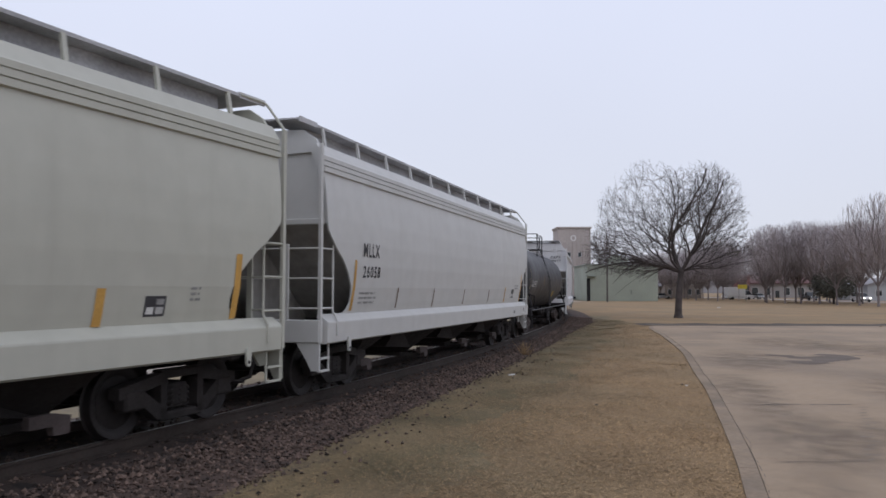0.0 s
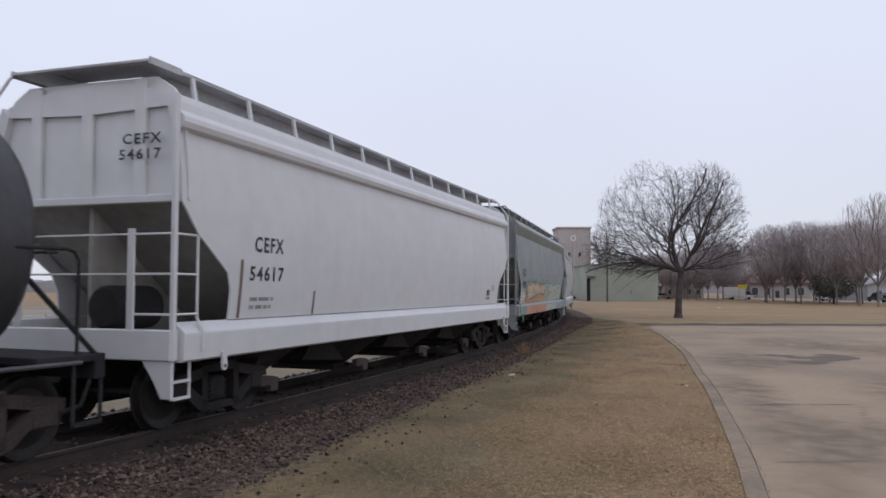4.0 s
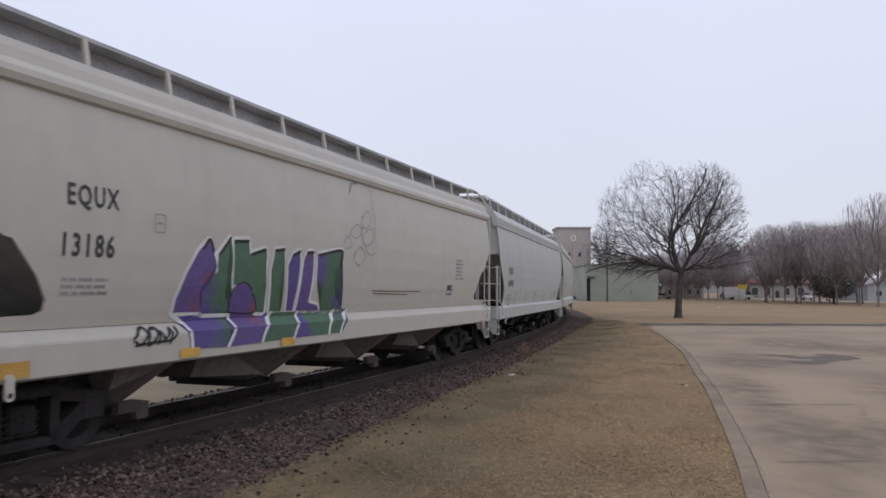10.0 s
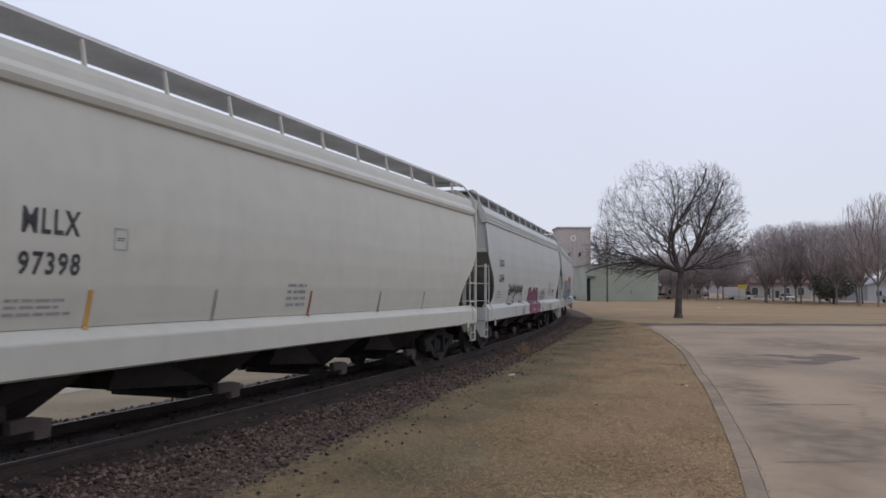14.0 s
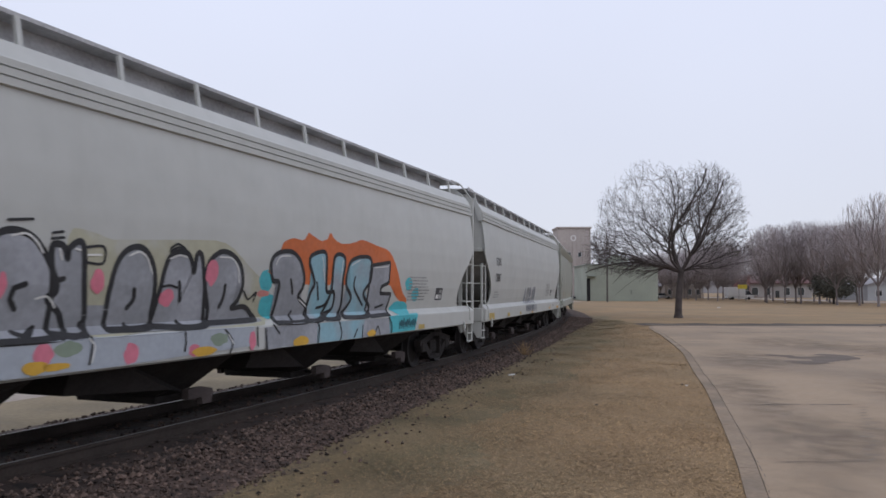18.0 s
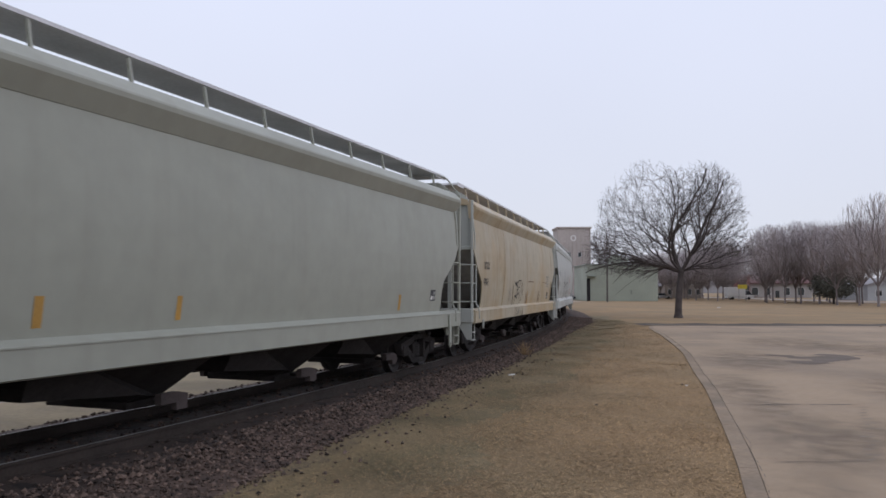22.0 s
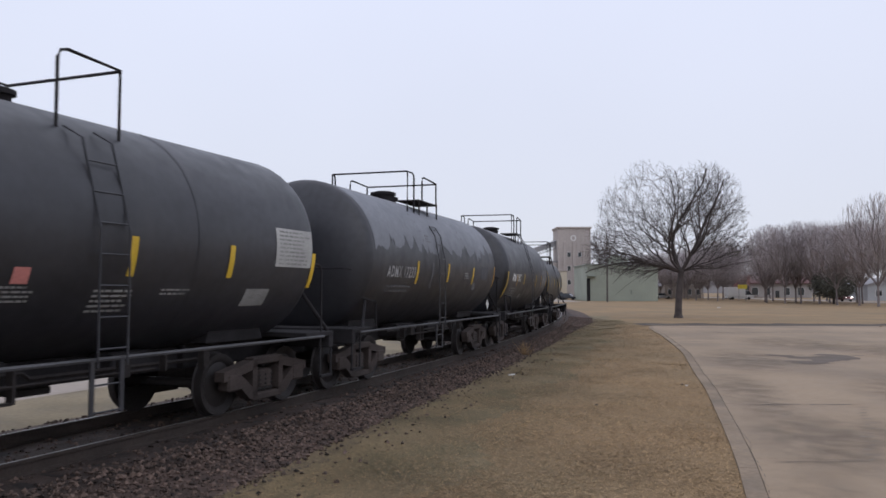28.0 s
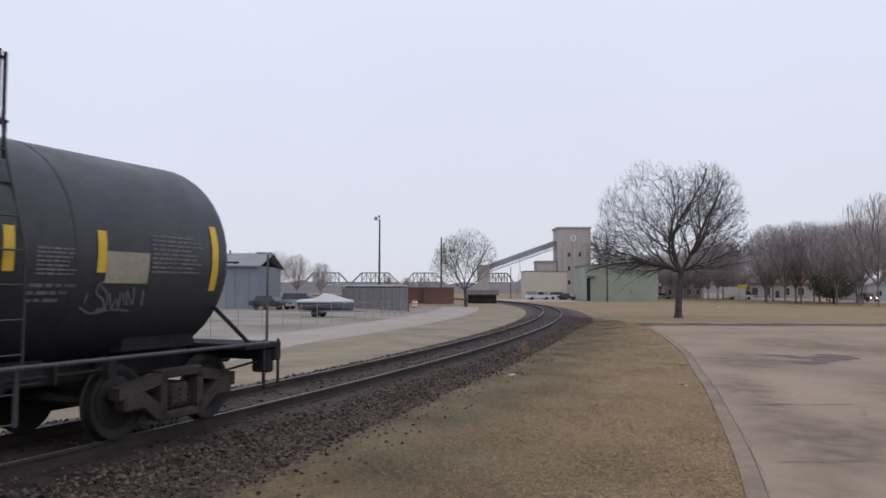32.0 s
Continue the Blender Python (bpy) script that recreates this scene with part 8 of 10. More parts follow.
stroke("M", [(-4.59, 1.32), (-4.52, 1.23), (-4.56, 1.07)], 0.022, "spray_white", 0.0145, "graffiti_line")
stroke("M", [(-2.08, 1.24), (-1.96, 1.11)], 0.022, "spray_white", 0.0145, "graffiti_line")
dab("M", -4.44, 1.94, 0.1, 0.135, "spray_pink", 0.0115)
dab("M", -3.27, 1.75, 0.13, 0.11, "spray_pink", 0.0115)
dab("M", -2.42, 2.09, 0.135, 0.18, "spray_pink", 0.0115)
dab("M", -5.66, 1.9, 0.05, 0.13, "spray_pink", 0.0115)
dab("M", -5.2, 1.19, 0.125, 0.125, "spray_pink", 0.0065)
dab("M", -3.95, 1.12, 0.115, 0.13, "spray_pink", 0.0065)
dab("M", -2.81, 1.08, 0.115, 0.085, "spray_pink", 0.0065)
dab("M", -1.49, 1.12, 0.085, 0.145, "spray_pink", 0.0065)
dab("M", -5.05, 1.06, 0.185, 0.04, "spray_amber", 0.0125)
dab("M", -2.6, 1.05, 0.26, 0.065, "spray_amber", 0.0125)
dab("M", -0.12, 1.03, 0.23, 0.085, "spray_amber", 0.0125)
dab("M", 2.52, 1.03, 0.205, 0.065, "spray_amber", 0.0125)
dab("M", -5.87, 1.8, 0.145, 0.19, "spray_pink", 0.0115)
dab("M", -5.3, 1.07, 0.175, 0.07, "spray_amber", 0.0125)
dab("M", -4.88, 1.23, 0.18, 0.085, "green_pale", 0.006)
dab("M", -2.27, 1.19, 0.2, 0.09, "green_pale", 0.006)
painted("M", [(-0.8, 1.35), (-0.71, 1.93), (-0.9, 2.01), (-0.98, 2.27), (-0.8, 2.42), (-0.42, 2.46), (-0.15, 2.34), (0.03, 2.07), (0.01, 1.89), (-0.08, 1.74), (0.22, 1.56), (0.13, 1.35)], "spray_grey", 0.006)
stroke("M", [(-0.8, 1.35), (-0.71, 1.93), (-0.9, 2.01), (-0.98, 2.27), (-0.8, 2.42), (-0.42, 2.46), (-0.15, 2.34), (0.03, 2.07), (0.01, 1.89), (-0.08, 1.74), (0.22, 1.56), (0.13, 1.35), (-0.8, 1.35)], 0.075, "spray_black", 0.009, "graffiti_line")
painted("M", [(0.16, 1.35), (0.28, 1.79), (0.38, 1.98), (0.17, 2.31), (0.29, 2.45), (0.68, 2.5), (0.76, 2.28), (0.83, 1.85), (1.11, 1.81), (1.13, 1.54), (0.87, 1.44), (0.53, 1.35)], "spray_blue", 0.0063)
stroke("M", [(0.16, 1.35), (0.28, 1.79), (0.38, 1.98), (0.17, 2.31), (0.29, 2.45), (0.68, 2.5), (0.76, 2.28), (0.83, 1.85), (1.11, 1.81), (1.13, 1.54), (0.87, 1.44), (0.53, 1.35), (0.16, 1.35)], 0.075, "spray_black", 0.0093, "graffiti_line")
painted("M", [(0.72, 1.36), (0.99, 1.79), (1.03, 2.42), (1.42, 2.43), (1.4, 1.99), (1.45, 1.54), (1.22, 1.36)], "spray_blue", 0.0066)
stroke("M", [(0.72, 1.36), (0.99, 1.79), (1.03, 2.42), (1.42, 2.43), (1.4, 1.99), (1.45, 1.54), (1.22, 1.36), (0.72, 1.36)], 0.075, "spray_black", 0.0096, "graffiti_line")
painted("M", [(1.44, 1.37), (1.81, 1.69), (1.55, 1.94), (1.56, 2.2), (1.69, 2.39), (2.11, 2.48), (2.51, 2.44), (2.57, 2.06), (2.3, 1.79), (2.66, 1.51), (2.36, 1.36)], "spray_blue", 0.006)
stroke("M", [(1.44, 1.37), (1.81, 1.69), (1.55, 1.94), (1.56, 2.2), (1.69, 2.39), (2.11, 2.48), (2.51, 2.44), (2.57, 2.06), (2.3, 1.79), (2.66, 1.51), (2.36, 1.36), (1.44, 1.37)], 0.075, "spray_black", 0.009, "graffiti_line")
painted("M", [(2.5, 1.35), (2.52, 2.33), (3.42, 2.42), (3.43, 2.01), (3.07, 1.92), (3.07, 1.79), (3.59, 1.78), (3.45, 1.37)], "spray_grey", 0.0063, False)
stroke("M", [(2.5, 1.35), (2.52, 2.33), (3.42, 2.42), (3.43, 2.01), (3.07, 1.92), (3.07, 1.79), (3.59, 1.78), (3.45, 1.37), (2.5, 1.35)], 0.075, "spray_black", 0.0093, "graffiti_line", True)
stroke("M", [(-0.38, 2.02), (-0.29, 1.8)], 0.05, "spray_black", 0.0125, "graffiti_line")
stroke("M", [(-0.24, 1.51), (-0.33, 1.37)], 0.05, "spray_black", 0.0125, "graffiti_line")
stroke("M", [(0.46, 1.98), (0.58, 1.7)], 0.05, "spray_black", 0.0125, "graffiti_line")
stroke("M", [(1.88, 2.1), (1.88, 1.89), (2.33, 1.57)], 0.05, "spray_black", 0.0125, "graffiti_line")
stroke("M", [(2.93, 1.51), (3.27, 1.56)], 0.05, "spray_black", 0.0125, "graffiti_line")
stroke("M", [(0.56, 1.55), (0.82, 1.6), (0.99, 1.79)], 0.05, "spray_black", 0.0125, "graffiti_line")
stroke("M", [(-0.85, 2.25), (-0.73, 2.37), (-0.44, 2.39)], 0.02, "spray_white", 0.0145, "graffiti_line")
stroke("M", [(-0.05, 1.7), (0.21, 1.58)], 0.02, "spray_white", 0.0145, "graffiti_line")
stroke("M", [(0.59, 2.42), (0.73, 1.99)], 0.02, "spray_white", 0.0145, "graffiti_line")
stroke("M", [(1.34, 2.38), (1.32, 1.99)], 0.02, "spray_white", 0.0145, "graffiti_line")
stroke("M", [(1.7, 2.31), (2.02, 2.41)], 0.02, "spray_white", 0.0145, "graffiti_line")
stroke("M", [(2.67, 2.29), (3.31, 2.33)], 0.02, "spray_white", 0.0145, "graffiti_line")
painted("M", [(-1.17, 1.3), (0.43, 1.3), (0.51, 1.05), (0.4, 0.97), (-1.13, 0.96)], "spray_grey", 0.004, False)
painted("M", [(0.43, 1.3), (2.22, 1.3), (2.15, 0.96), (0.4, 0.97), (0.51, 1.05)], "spray_blue", 0.0042, False)
painted("M", [(2.22, 1.3), (3.45, 1.3), (3.46, 0.98), (2.15, 0.96)], "spray_grey", 0.004, False)
stroke("M", [(0.37, 1.36), (0.49, 1.23), (0.43, 0.96)], 0.035, "spray_black", 0.0105, "graffiti_line", True)
stroke("M", [(1.2, 1.29), (1.29, 1.09), (1.2, 0.96)], 0.035, "spray_black", 0.0105, "graffiti_line")
stroke("M", [(1.78, 1), (1.91, 1.14)], 0.035, "spray_black", 0.0105, "graffiti_line")
stroke("M", [(2.15, 1.2), (2.11, 0.97)], 0.035, "spray_black", 0.0105, "graffiti_line")
stroke("M", [(2.65, 0.96), (2.8, 1.15), (2.91, 0.97)], 0.035, "spray_black", 0.0105, "graffiti_line")
stroke("M", [(3.34, 1.31), (3.48, 1.15), (3.46, 0.98)], 0.035, "spray_black", 0.0105, "graffiti_line")
stroke("M", [(-1.14, 1.28), (-1.1, 0.96)], 0.035, "spray_black", 0.0105, "graffiti_line")
stroke("M", [(-0.93, 1.33), (-0.77, 1.19)], 0.035, "spray_black", 0.0105, "graffiti_line")
stroke("M", [(-7.54, 1.28), (-7.42, 1.3), (-7.47, 1.18), (-7.31, 1.12)], 0.02, "spray_white", 0.0075, "graffiti_line")
stroke("M", [(-7.27, 1.28), (-7.24, 1.11), (-7.13, 1.21), (-7.08, 1.09)], 0.02, "spray_white", 0.0075, "graffiti_line")
stroke("M", [(-7.03, 1.27), (-6.97, 1.1)], 0.02, "spray_white", 0.0075, "graffiti_line")
painted("M", [(-7.6, 1.31), (-6.91, 1.32), (-6.9, 1.08), (-7.6, 1.06)], "spray_black", 0.0045, False)
painted("M", [(-6.82, 1.37), (-6.15, 1.39), (-6.25, 1.05), (-6.87, 1.03)], "cream", 0.0045, False)
stroke("M", [(-6.76, 1.24), (-6.44, 1.24)], 0.03, "yellow_dull", 0.0075, "graffiti_line", True)
stroke("M", [(-6.61, 1.25), (-6.61, 1.05)], 0.03, "yellow_dull", 0.0075, "graffiti_line")
stroke("M", [(-6.79, 1.08), (-6.58, 1.13), (-6.36, 1.06)], 0.03, "yellow_dull", 0.0075, "graffiti_line")
stroke("M", [(-8.83, 3.31), (-8.9, 3.15), (-8.74, 3.19), (-8.67, 3.31)], 0.016, "spray_black", 0.011, "graffiti_line")
stroke("M", [(-8.6, 3.28), (-8.67, 3.15), (-8.5, 3.19), (-8.53, 3.29)], 0.016, "spray_black", 0.011, "graffiti_line")
stroke("M", [(-8.43, 3.27), (-8.43, 3.13), (-8.29, 3.23), (-8.24, 3.13)], 0.016, "spray_black", 0.011, "graffiti_line")
stroke("M", [(-8.71, 3.05), (-8.58, 3.1), (-8.44, 3.05), (-8.33, 3.14)], 0.016, "spray_black", 0.011, "graffiti_line")
for k in range(9):
    x = 3.86 + 0.105 * k
    stroke("M", [(x, 1.06), (x + 0.03, 1.2 + 0.03 * (k % 3)), (x + 0.07, 1.12 - 0.02 * (k % 2)), (x + 0.1, 1.22 - 0.03 * (k % 3))], 0.035, "teal_dark", 0.011, "graffiti_line")
# cool grey car: hollow grey lettering
painted("N", [(-1.65, 1.39), (-1.55, 1.84), (-1.32, 1.94), (-1.26, 1.59), (-1.35, 1.39)], "drip_grey", 0.006)
stroke("N", [(-1.65, 1.39), (-1.55, 1.84), (-1.32, 1.94), (-1.26, 1.59), (-1.35, 1.39), (-1.65, 1.39)], 0.03, "spray_white", 0.004, "graffiti_line")
painted("N", [(-1.28, 1.39), (-1.09, 1.59), (-1.13, 1.87), (-1, 1.95), (-0.58, 1.96), (-0.51, 1.71), (-0.65, 1.56), (-0.73, 1.4)], "grey_letter", 0.0063)
stroke("N", [(-1.28, 1.39), (-1.09, 1.59), (-1.13, 1.87), (-1, 1.95), (-0.58, 1.96), (-0.51, 1.71), (-0.65, 1.56), (-0.73, 1.4), (-1.28, 1.39)], 0.03, "spray_white", 0.0043, "graffiti_line")
painted("N", [(-0.7, 1.4), (-0.5, 1.58), (-0.49, 1.93), (-0.29, 1.98), (-0.09, 1.87), (-0.04, 1.71), (-0.25, 1.57), (0.11, 1.54), (0.07, 1.39)], "drip_grey", 0.006)
stroke("N", [(-0.7, 1.4), (-0.5, 1.58), (-0.49, 1.93), (-0.29, 1.98), (-0.09, 1.87), (-0.04, 1.71), (-0.25, 1.57), (0.11, 1.54), (0.07, 1.39), (-0.7, 1.4)], 0.03, "spray_white", 0.004, "graffiti_line")
painted("N", [(0.05, 1.4), (0.11, 1.8), (0.25, 1.91), (0.48, 1.56), (0.48, 1.4)], "grey_letter", 0.0063)
stroke("N", [(0.05, 1.4), (0.11, 1.8), (0.25, 1.91), (0.48, 1.56), (0.48, 1.4), (0.05, 1.4)], 0.03, "spray_white", 0.0043, "graffiti_line")
painted("N", [(0.46, 1.4), (0.34, 1.94), (0.95, 1.97), (1.03, 1.6), (0.9, 1.4)], "drip_grey", 0.006)
stroke("N", [(0.46, 1.4), (0.34, 1.94), (0.95, 1.97), (1.03, 1.6), (0.9, 1.4), (0.46, 1.4)], 0.03, "spray_white", 0.004, "graffiti_line")
dab("N", -1.55, 1.21, 0.125, 0.13, "drip_grey", 0.007)
dab("N", -1.22, 1.2, 0.115, 0.135, "drip_grey", 0.007)
dab("N", -0.8, 1.2, 0.22, 0.14, "drip_grey", 0.007)
dab("N", -0.3, 1.19, 0.255, 0.145, "drip_grey", 0.007)
dab("N", 0.19, 1.19, 0.165, 0.145, "drip_grey", 0.007)
dab("N", 0.74, 1.18, 0.12, 0.15, "drip_grey", 0.007)
stroke("N", [(-1.1, 1.34), (-1.05, 1.21), (-0.95, 1.08)], 0.025, "spray_white", 0.0105, "graffiti_line")
stroke("N", [(-0.57, 1.32), (-0.46, 1.19), (-0.58, 1.05)], 0.025, "spray_white", 0.0105, "graffiti_line")
stroke("N", [(-1.34, 1.31), (-1.39, 1.1)], 0.025, "spray_white", 0.0105, "graffiti_line")
stroke("N", [(0.62, 1.94), (0.72, 1.41)], 0.025, "spray_white", 0.0105, "graffiti_line")
stroke("N", [(-0.34, 1.58), (0.02, 1.63)], 0.025, "spray_white", 0.0105, "graffiti_line")
# rust stained tan car: black outline letters
stroke("P", [(-2.31, 2.01), (-2.36, 1.88), (-2.29, 1.6), (-2.3, 1.37)], 0.075, "spray_black", 0.011, "graffiti_line")
stroke("P", [(-1.95, 2.1), (-1.82, 2.07), (-1.64, 2.02), (-1.55, 1.84), (-1.59, 1.66)], 0.075, "spray_black", 0.011, "graffiti_line")
stroke("P", [(-1.94, 1.67), (-1.7, 1.66)], 0.075, "spray_black", 0.011, "graffiti_line")
stroke("P", [(-1.52, 1.59), (-1.72, 1.63)], 0.045, "spray_black", 0.011, "graffiti_line")
stroke("P", [(-1.91, 1.63), (-1.84, 1.49), (-2.01, 1.35)], 0.045, "spray_black", 0.011, "graffiti_line")
stroke("P", [(-0.59, 2.12), (-0.59, 1.88), (-0.49, 1.72)], 0.045, "spray_black", 0.011, "graffiti_line")
stroke("P", [(-2.1, 2.14), (-1.95, 2.09)], 0.025, "spray_black", 0.011, "graffiti_line")
stroke("P", [(-1.95, 2.12), (-1.74, 2.15), (-1.57, 2.1), (-1.46, 2.17)], 0.025, "spray_black", 0.011, "graffiti_line")
stroke("P", [(-1.46, 2.12), (-1.38, 2.18), (-1.14, 2.21), (-1.02, 2.15), (-0.99, 1.96), (-0.99, 1.61), (-1.14, 1.35)], 0.025, "spray_black", 0.011, "graffiti_line")
stroke("P", [(-1.02, 2.15), (-0.86, 2.21), (-0.72, 2.13), (-0.67, 1.8), (-0.71, 1.57), (-0.99, 1.34)], 0.025, "spray_black", 0.011, "graffiti_line")
stroke("P", [(-1.48, 1.73), (-1.25, 1.74), (-1.01, 1.79)], 0.025, "spray_black", 0.011, "graffiti_line")
stroke("P", [(-0.59, 2.12), (-0.45, 2.04), (-0.41, 1.88), (-0.47, 1.76)], 0.025, "spray_black", 0.011, "graffiti_line")
stroke("P", [(-1.31, 2.18), (-1.23, 1.58)], 0.025, "spray_black", 0.011, "graffiti_line")
stroke("P", [(-1.51, 2.08), (-1.43, 1.51)], 0.025, "spray_black", 0.011, "graffiti_line")
stroke("P", [(-0.76, 1.53), (-0.6, 1.5)], 0.025, "spray_black", 0.011, "graffiti_line")
stroke("P", [(-1.41, 1.95), (-1.08, 1.97)], 0.025, "spray_black", 0.011, "graffiti_line")
stroke("P", [(-2.34, 1.24), (-2.32, 1.07), (-2.2, 0.99)], 0.035, "spray_black", 0.011, "graffiti_line")
stroke("P", [(-2.16, 1.26), (-2.07, 1.12), (-2.05, 1.01)], 0.035, "spray_black", 0.011, "graffiti_line")
stroke("P", [(-1.45, 1.07), (-1.39, 0.92)], 0.035, "spray_black", 0.011, "graffiti_line")
stroke("P", [(-1.28, 1.17), (-1.22, 1.02), (-1.12, 0.94)], 0.035, "spray_black", 0.011, "graffiti_line")
stroke("P", [(-0.98, 1.19), (-0.95, 0.96)], 0.035, "spray_black", 0.011, "graffiti_line")
stroke("P", [(-0.87, 1.11), (-0.97, 0.96)], 0.035, "spray_black", 0.011, "graffiti_line")
stroke("P", [(-1.68, 1.22), (-1.81, 1.11), (-1.93, 1.04)], 0.08, "grey_letter", 0.011, "graffiti_line")
dab("P", -3.05, 1.81, 0.025, 0.04, "grey_letter", 0.006)
dab("P", -3, 1.75, 0.025, 0.035, "grey_letter", 0.006)
dab("P", -2.9, 1.78, 0.025, 0.04, "grey_letter", 0.006)
dab("P", -2.85, 1.91, 0.03, 0.04, "grey_letter", 0.006)
dab("P", -2.75, 1.86, 0.025, 0.04, "grey_letter", 0.006)
dab("P", -2.66, 1.74, 0.025, 0.04, "grey_letter", 0.006)
dab("P", -2.92, 1.65, 0.025, 0.04, "grey_letter", 0.006)
dab("P", -2.82, 1.58, 0.025, 0.04, "grey_letter", 0.006)
dab("P", -2.73, 1.5, 0.025, 0.045, "grey_letter", 0.006)
dab("P", -2.58, 1.44, 0.025, 0.04, "grey_letter", 0.006)
dab("P", -2.9, 1.55, 0.03, 0.04, "grey_letter", 0.006)
dab("P", -2.57, 1.54, 0.03, 0.04, "grey_letter", 0.006)
dab("P", -2.78, 1.68, 0.025, 0.04, "grey_letter", 0.006)
stroke("P", [(-0.37, 1.64), (-0.27, 1.72), (-0.19, 1.57), (-0.13, 1.73), (-0.05, 1.59)], 0.014, "grey_letter", 0.011, "graffiti_line")
stroke("P", [(-3.14, 1.87), (-3.03, 1.75), (-2.93, 1.94), (-2.78, 1.68), (-2.66, 1.87)], 0.014, "grey_letter", 0.011, "graffiti_line")
stroke("P", [(0.82, 2.18), (1.44, 2.19), (2.06, 2.18)], 0.02, "rust", 0.011, "graffiti_line")
stroke("P", [(0.77, 1.84), (0.57, 1.36)], 0.06, "rust", 0.011, "graffiti_line")
stroke("P", [(0.9, 2.19), (1.43, 2.2), (2.03, 2.19)], 0.02, "rust", 0.011, "graffiti_line")
stroke("P", [(3.5, 2.2), (3.66, 2.2)], 0.02, "rust", 0.011, "graffiti_line")
stroke("P", [(4.46, 2.18), (5.67, 2.18)], 0.02, "rust", 0.011, "graffiti_line")
stroke("P", [(0.75, 1.81), (0.71, 1.38)], 0.1, "ochre", 0.011, "graffiti_line")
stroke("P", [(3.75, 1.79), (3.64, 1.38)], 0.05, "ochre_dark", 0.011, "graffiti_line")
# pale grey car: tall black line letters, faint red letters
stroke("Q", [(-2.92, 1), (-3, 1.23), (-2.85, 1.37), (-2.88, 1.56), (-3.04, 1.89), (-2.96, 2.17), (-2.77, 2.27), (-2.4, 2.3)], 0.05, "spray_black", 0.011, "graffiti_line")
stroke("Q", [(-2.25, 1.79), (-2.31, 2.29), (-2.27, 2.58), (-2.13, 2.74), (-1.95, 2.6), (-1.89, 2.35), (-2, 2.17), (-2.17, 2.24), (-2.31, 2.48)], 0.05, "spray_black", 0.011, "graffiti_line")
stroke("Q", [(-2.52, 1.41), (-2.4, 1.65), (-2.21, 1.79), (-1.92, 1.81), (-1.74, 1.64), (-1.76, 1.38), (-1.88, 1.29), (-1.99, 0.99)], 0.05, "spray_black", 0.011, "graffiti_line")
stroke("Q", [(-2.06, 1.79), (-2.19, 1.99), (-2.04, 2.09), (-1.7, 2.1), (-1.58, 1.84), (-1.24, 1.68), (-1.26, 1.37), (-1.23, 1.28), (-1.38, 1.02)], 0.05, "spray_black", 0.011, "graffiti_line")
stroke("Q", [(-1.6, 2.1), (-1.52, 2.21), (-1.2, 2.23), (-1.12, 1.92)], 0.05, "spray_black", 0.011, "graffiti_line")
stroke("Q", [(-1.11, 2.11), (-0.89, 2.24), (-0.52, 2.12), (-0.29, 1.79), (-0.34, 1.56), (-0.02, 1.58)], 0.05, "spray_black", 0.011, "graffiti_line")
stroke("Q", [(-0.69, 2.25), (-0.29, 2.29), (0.08, 2.5), (0.02, 2.13), (0.05, 1.67), (-0.28, 1.34), (-0.17, 1.17), (-0.23, 0.95)], 0.05, "spray_black", 0.011, "graffiti_line")
stroke("Q", [(0.08, 1.78), (0.18, 2.13), (0.59, 2.34), (1.08, 2.27), (1.5, 1.9), (1.94, 1.59), (1.78, 1.28), (1.66, 0.93)], 0.05, "spray_black", 0.011, "graffiti_line")
stroke("Q", [(0.34, 1.67), (0.58, 1.81), (0.9, 1.66), (0.67, 1.31), (0.72, 1.13), (0.57, 0.9)], 0.05, "spray_black", 0.011, "graffiti_line")
stroke("Q", [(1.16, 2.27), (1.22, 2.58), (1.54, 2.68), (1.81, 2.41), (1.9, 2.03), (1.79, 1.65), (1.3, 1.29), (1.31, 0.92)], 0.05, "spray_black", 0.011, "graffiti_line")
stroke("Q", [(1.92, 1.46), (1.94, 1.27), (2, 0.91)], 0.05, "spray_black", 0.011, "graffiti_line")
stroke("Q", [(-1.23, 1.24), (-1.02, 0.96)], 0.05, "spray_black", 0.011, "graffiti_line")
stroke("Q", [(-2.44, 2.72), (-2.35, 2.86), (-2.17, 2.93)], 0.08, "spray_black", 0.011, "graffiti_line")
stroke("Q", [(-3.85, 1.62), (-3.4, 1.66)], 0.03, "spray_black", 0.011, "graffiti_line")
stroke("Q", [(-3.65, 1.65), (-3.54, 1.42)], 0.03, "spray_black", 0.011, "graffiti_line")
stroke("Q", [(-3.31, 1.45), (-3.31, 1.61), (-3.17, 1.42), (-3.13, 1.63)], 0.03, "spray_black", 0.011, "graffiti_line")
stroke("Q", [(-2.79, 1.6), (-2.96, 1.55), (-2.73, 1.48), (-3, 1.42)], 0.03, "spray_black", 0.011, "graffiti_line")
stroke("Q", [(2.21, 1.42), (2.56, 1.51), (2.62, 1.38), (2.94, 1.67)], 0.03, "spray_black", 0.011, "graffiti_line")
stroke("Q", [(3.25, 2.86), (3.19, 2.18)], 0.03, "spray_red", 0.011, "graffiti_line")
stroke("Q", [(3.58, 2.81), (3.44, 2.39), (3.79, 2.33), (3.67, 2.72)], 0.03, "spray_red", 0.011, "graffiti_line")
stroke("Q", [(4.12, 2.88), (4.04, 2.36), (4.47, 2.49), (4.38, 2.85)], 0.03, "spray_red", 0.011, "graffiti_line")
stroke("Q", [(4.66, 2.79), (4.78, 2.35), (5.12, 2.73), (5.45, 2.52)], 0.03, "spray_red", 0.011, "graffiti_line")
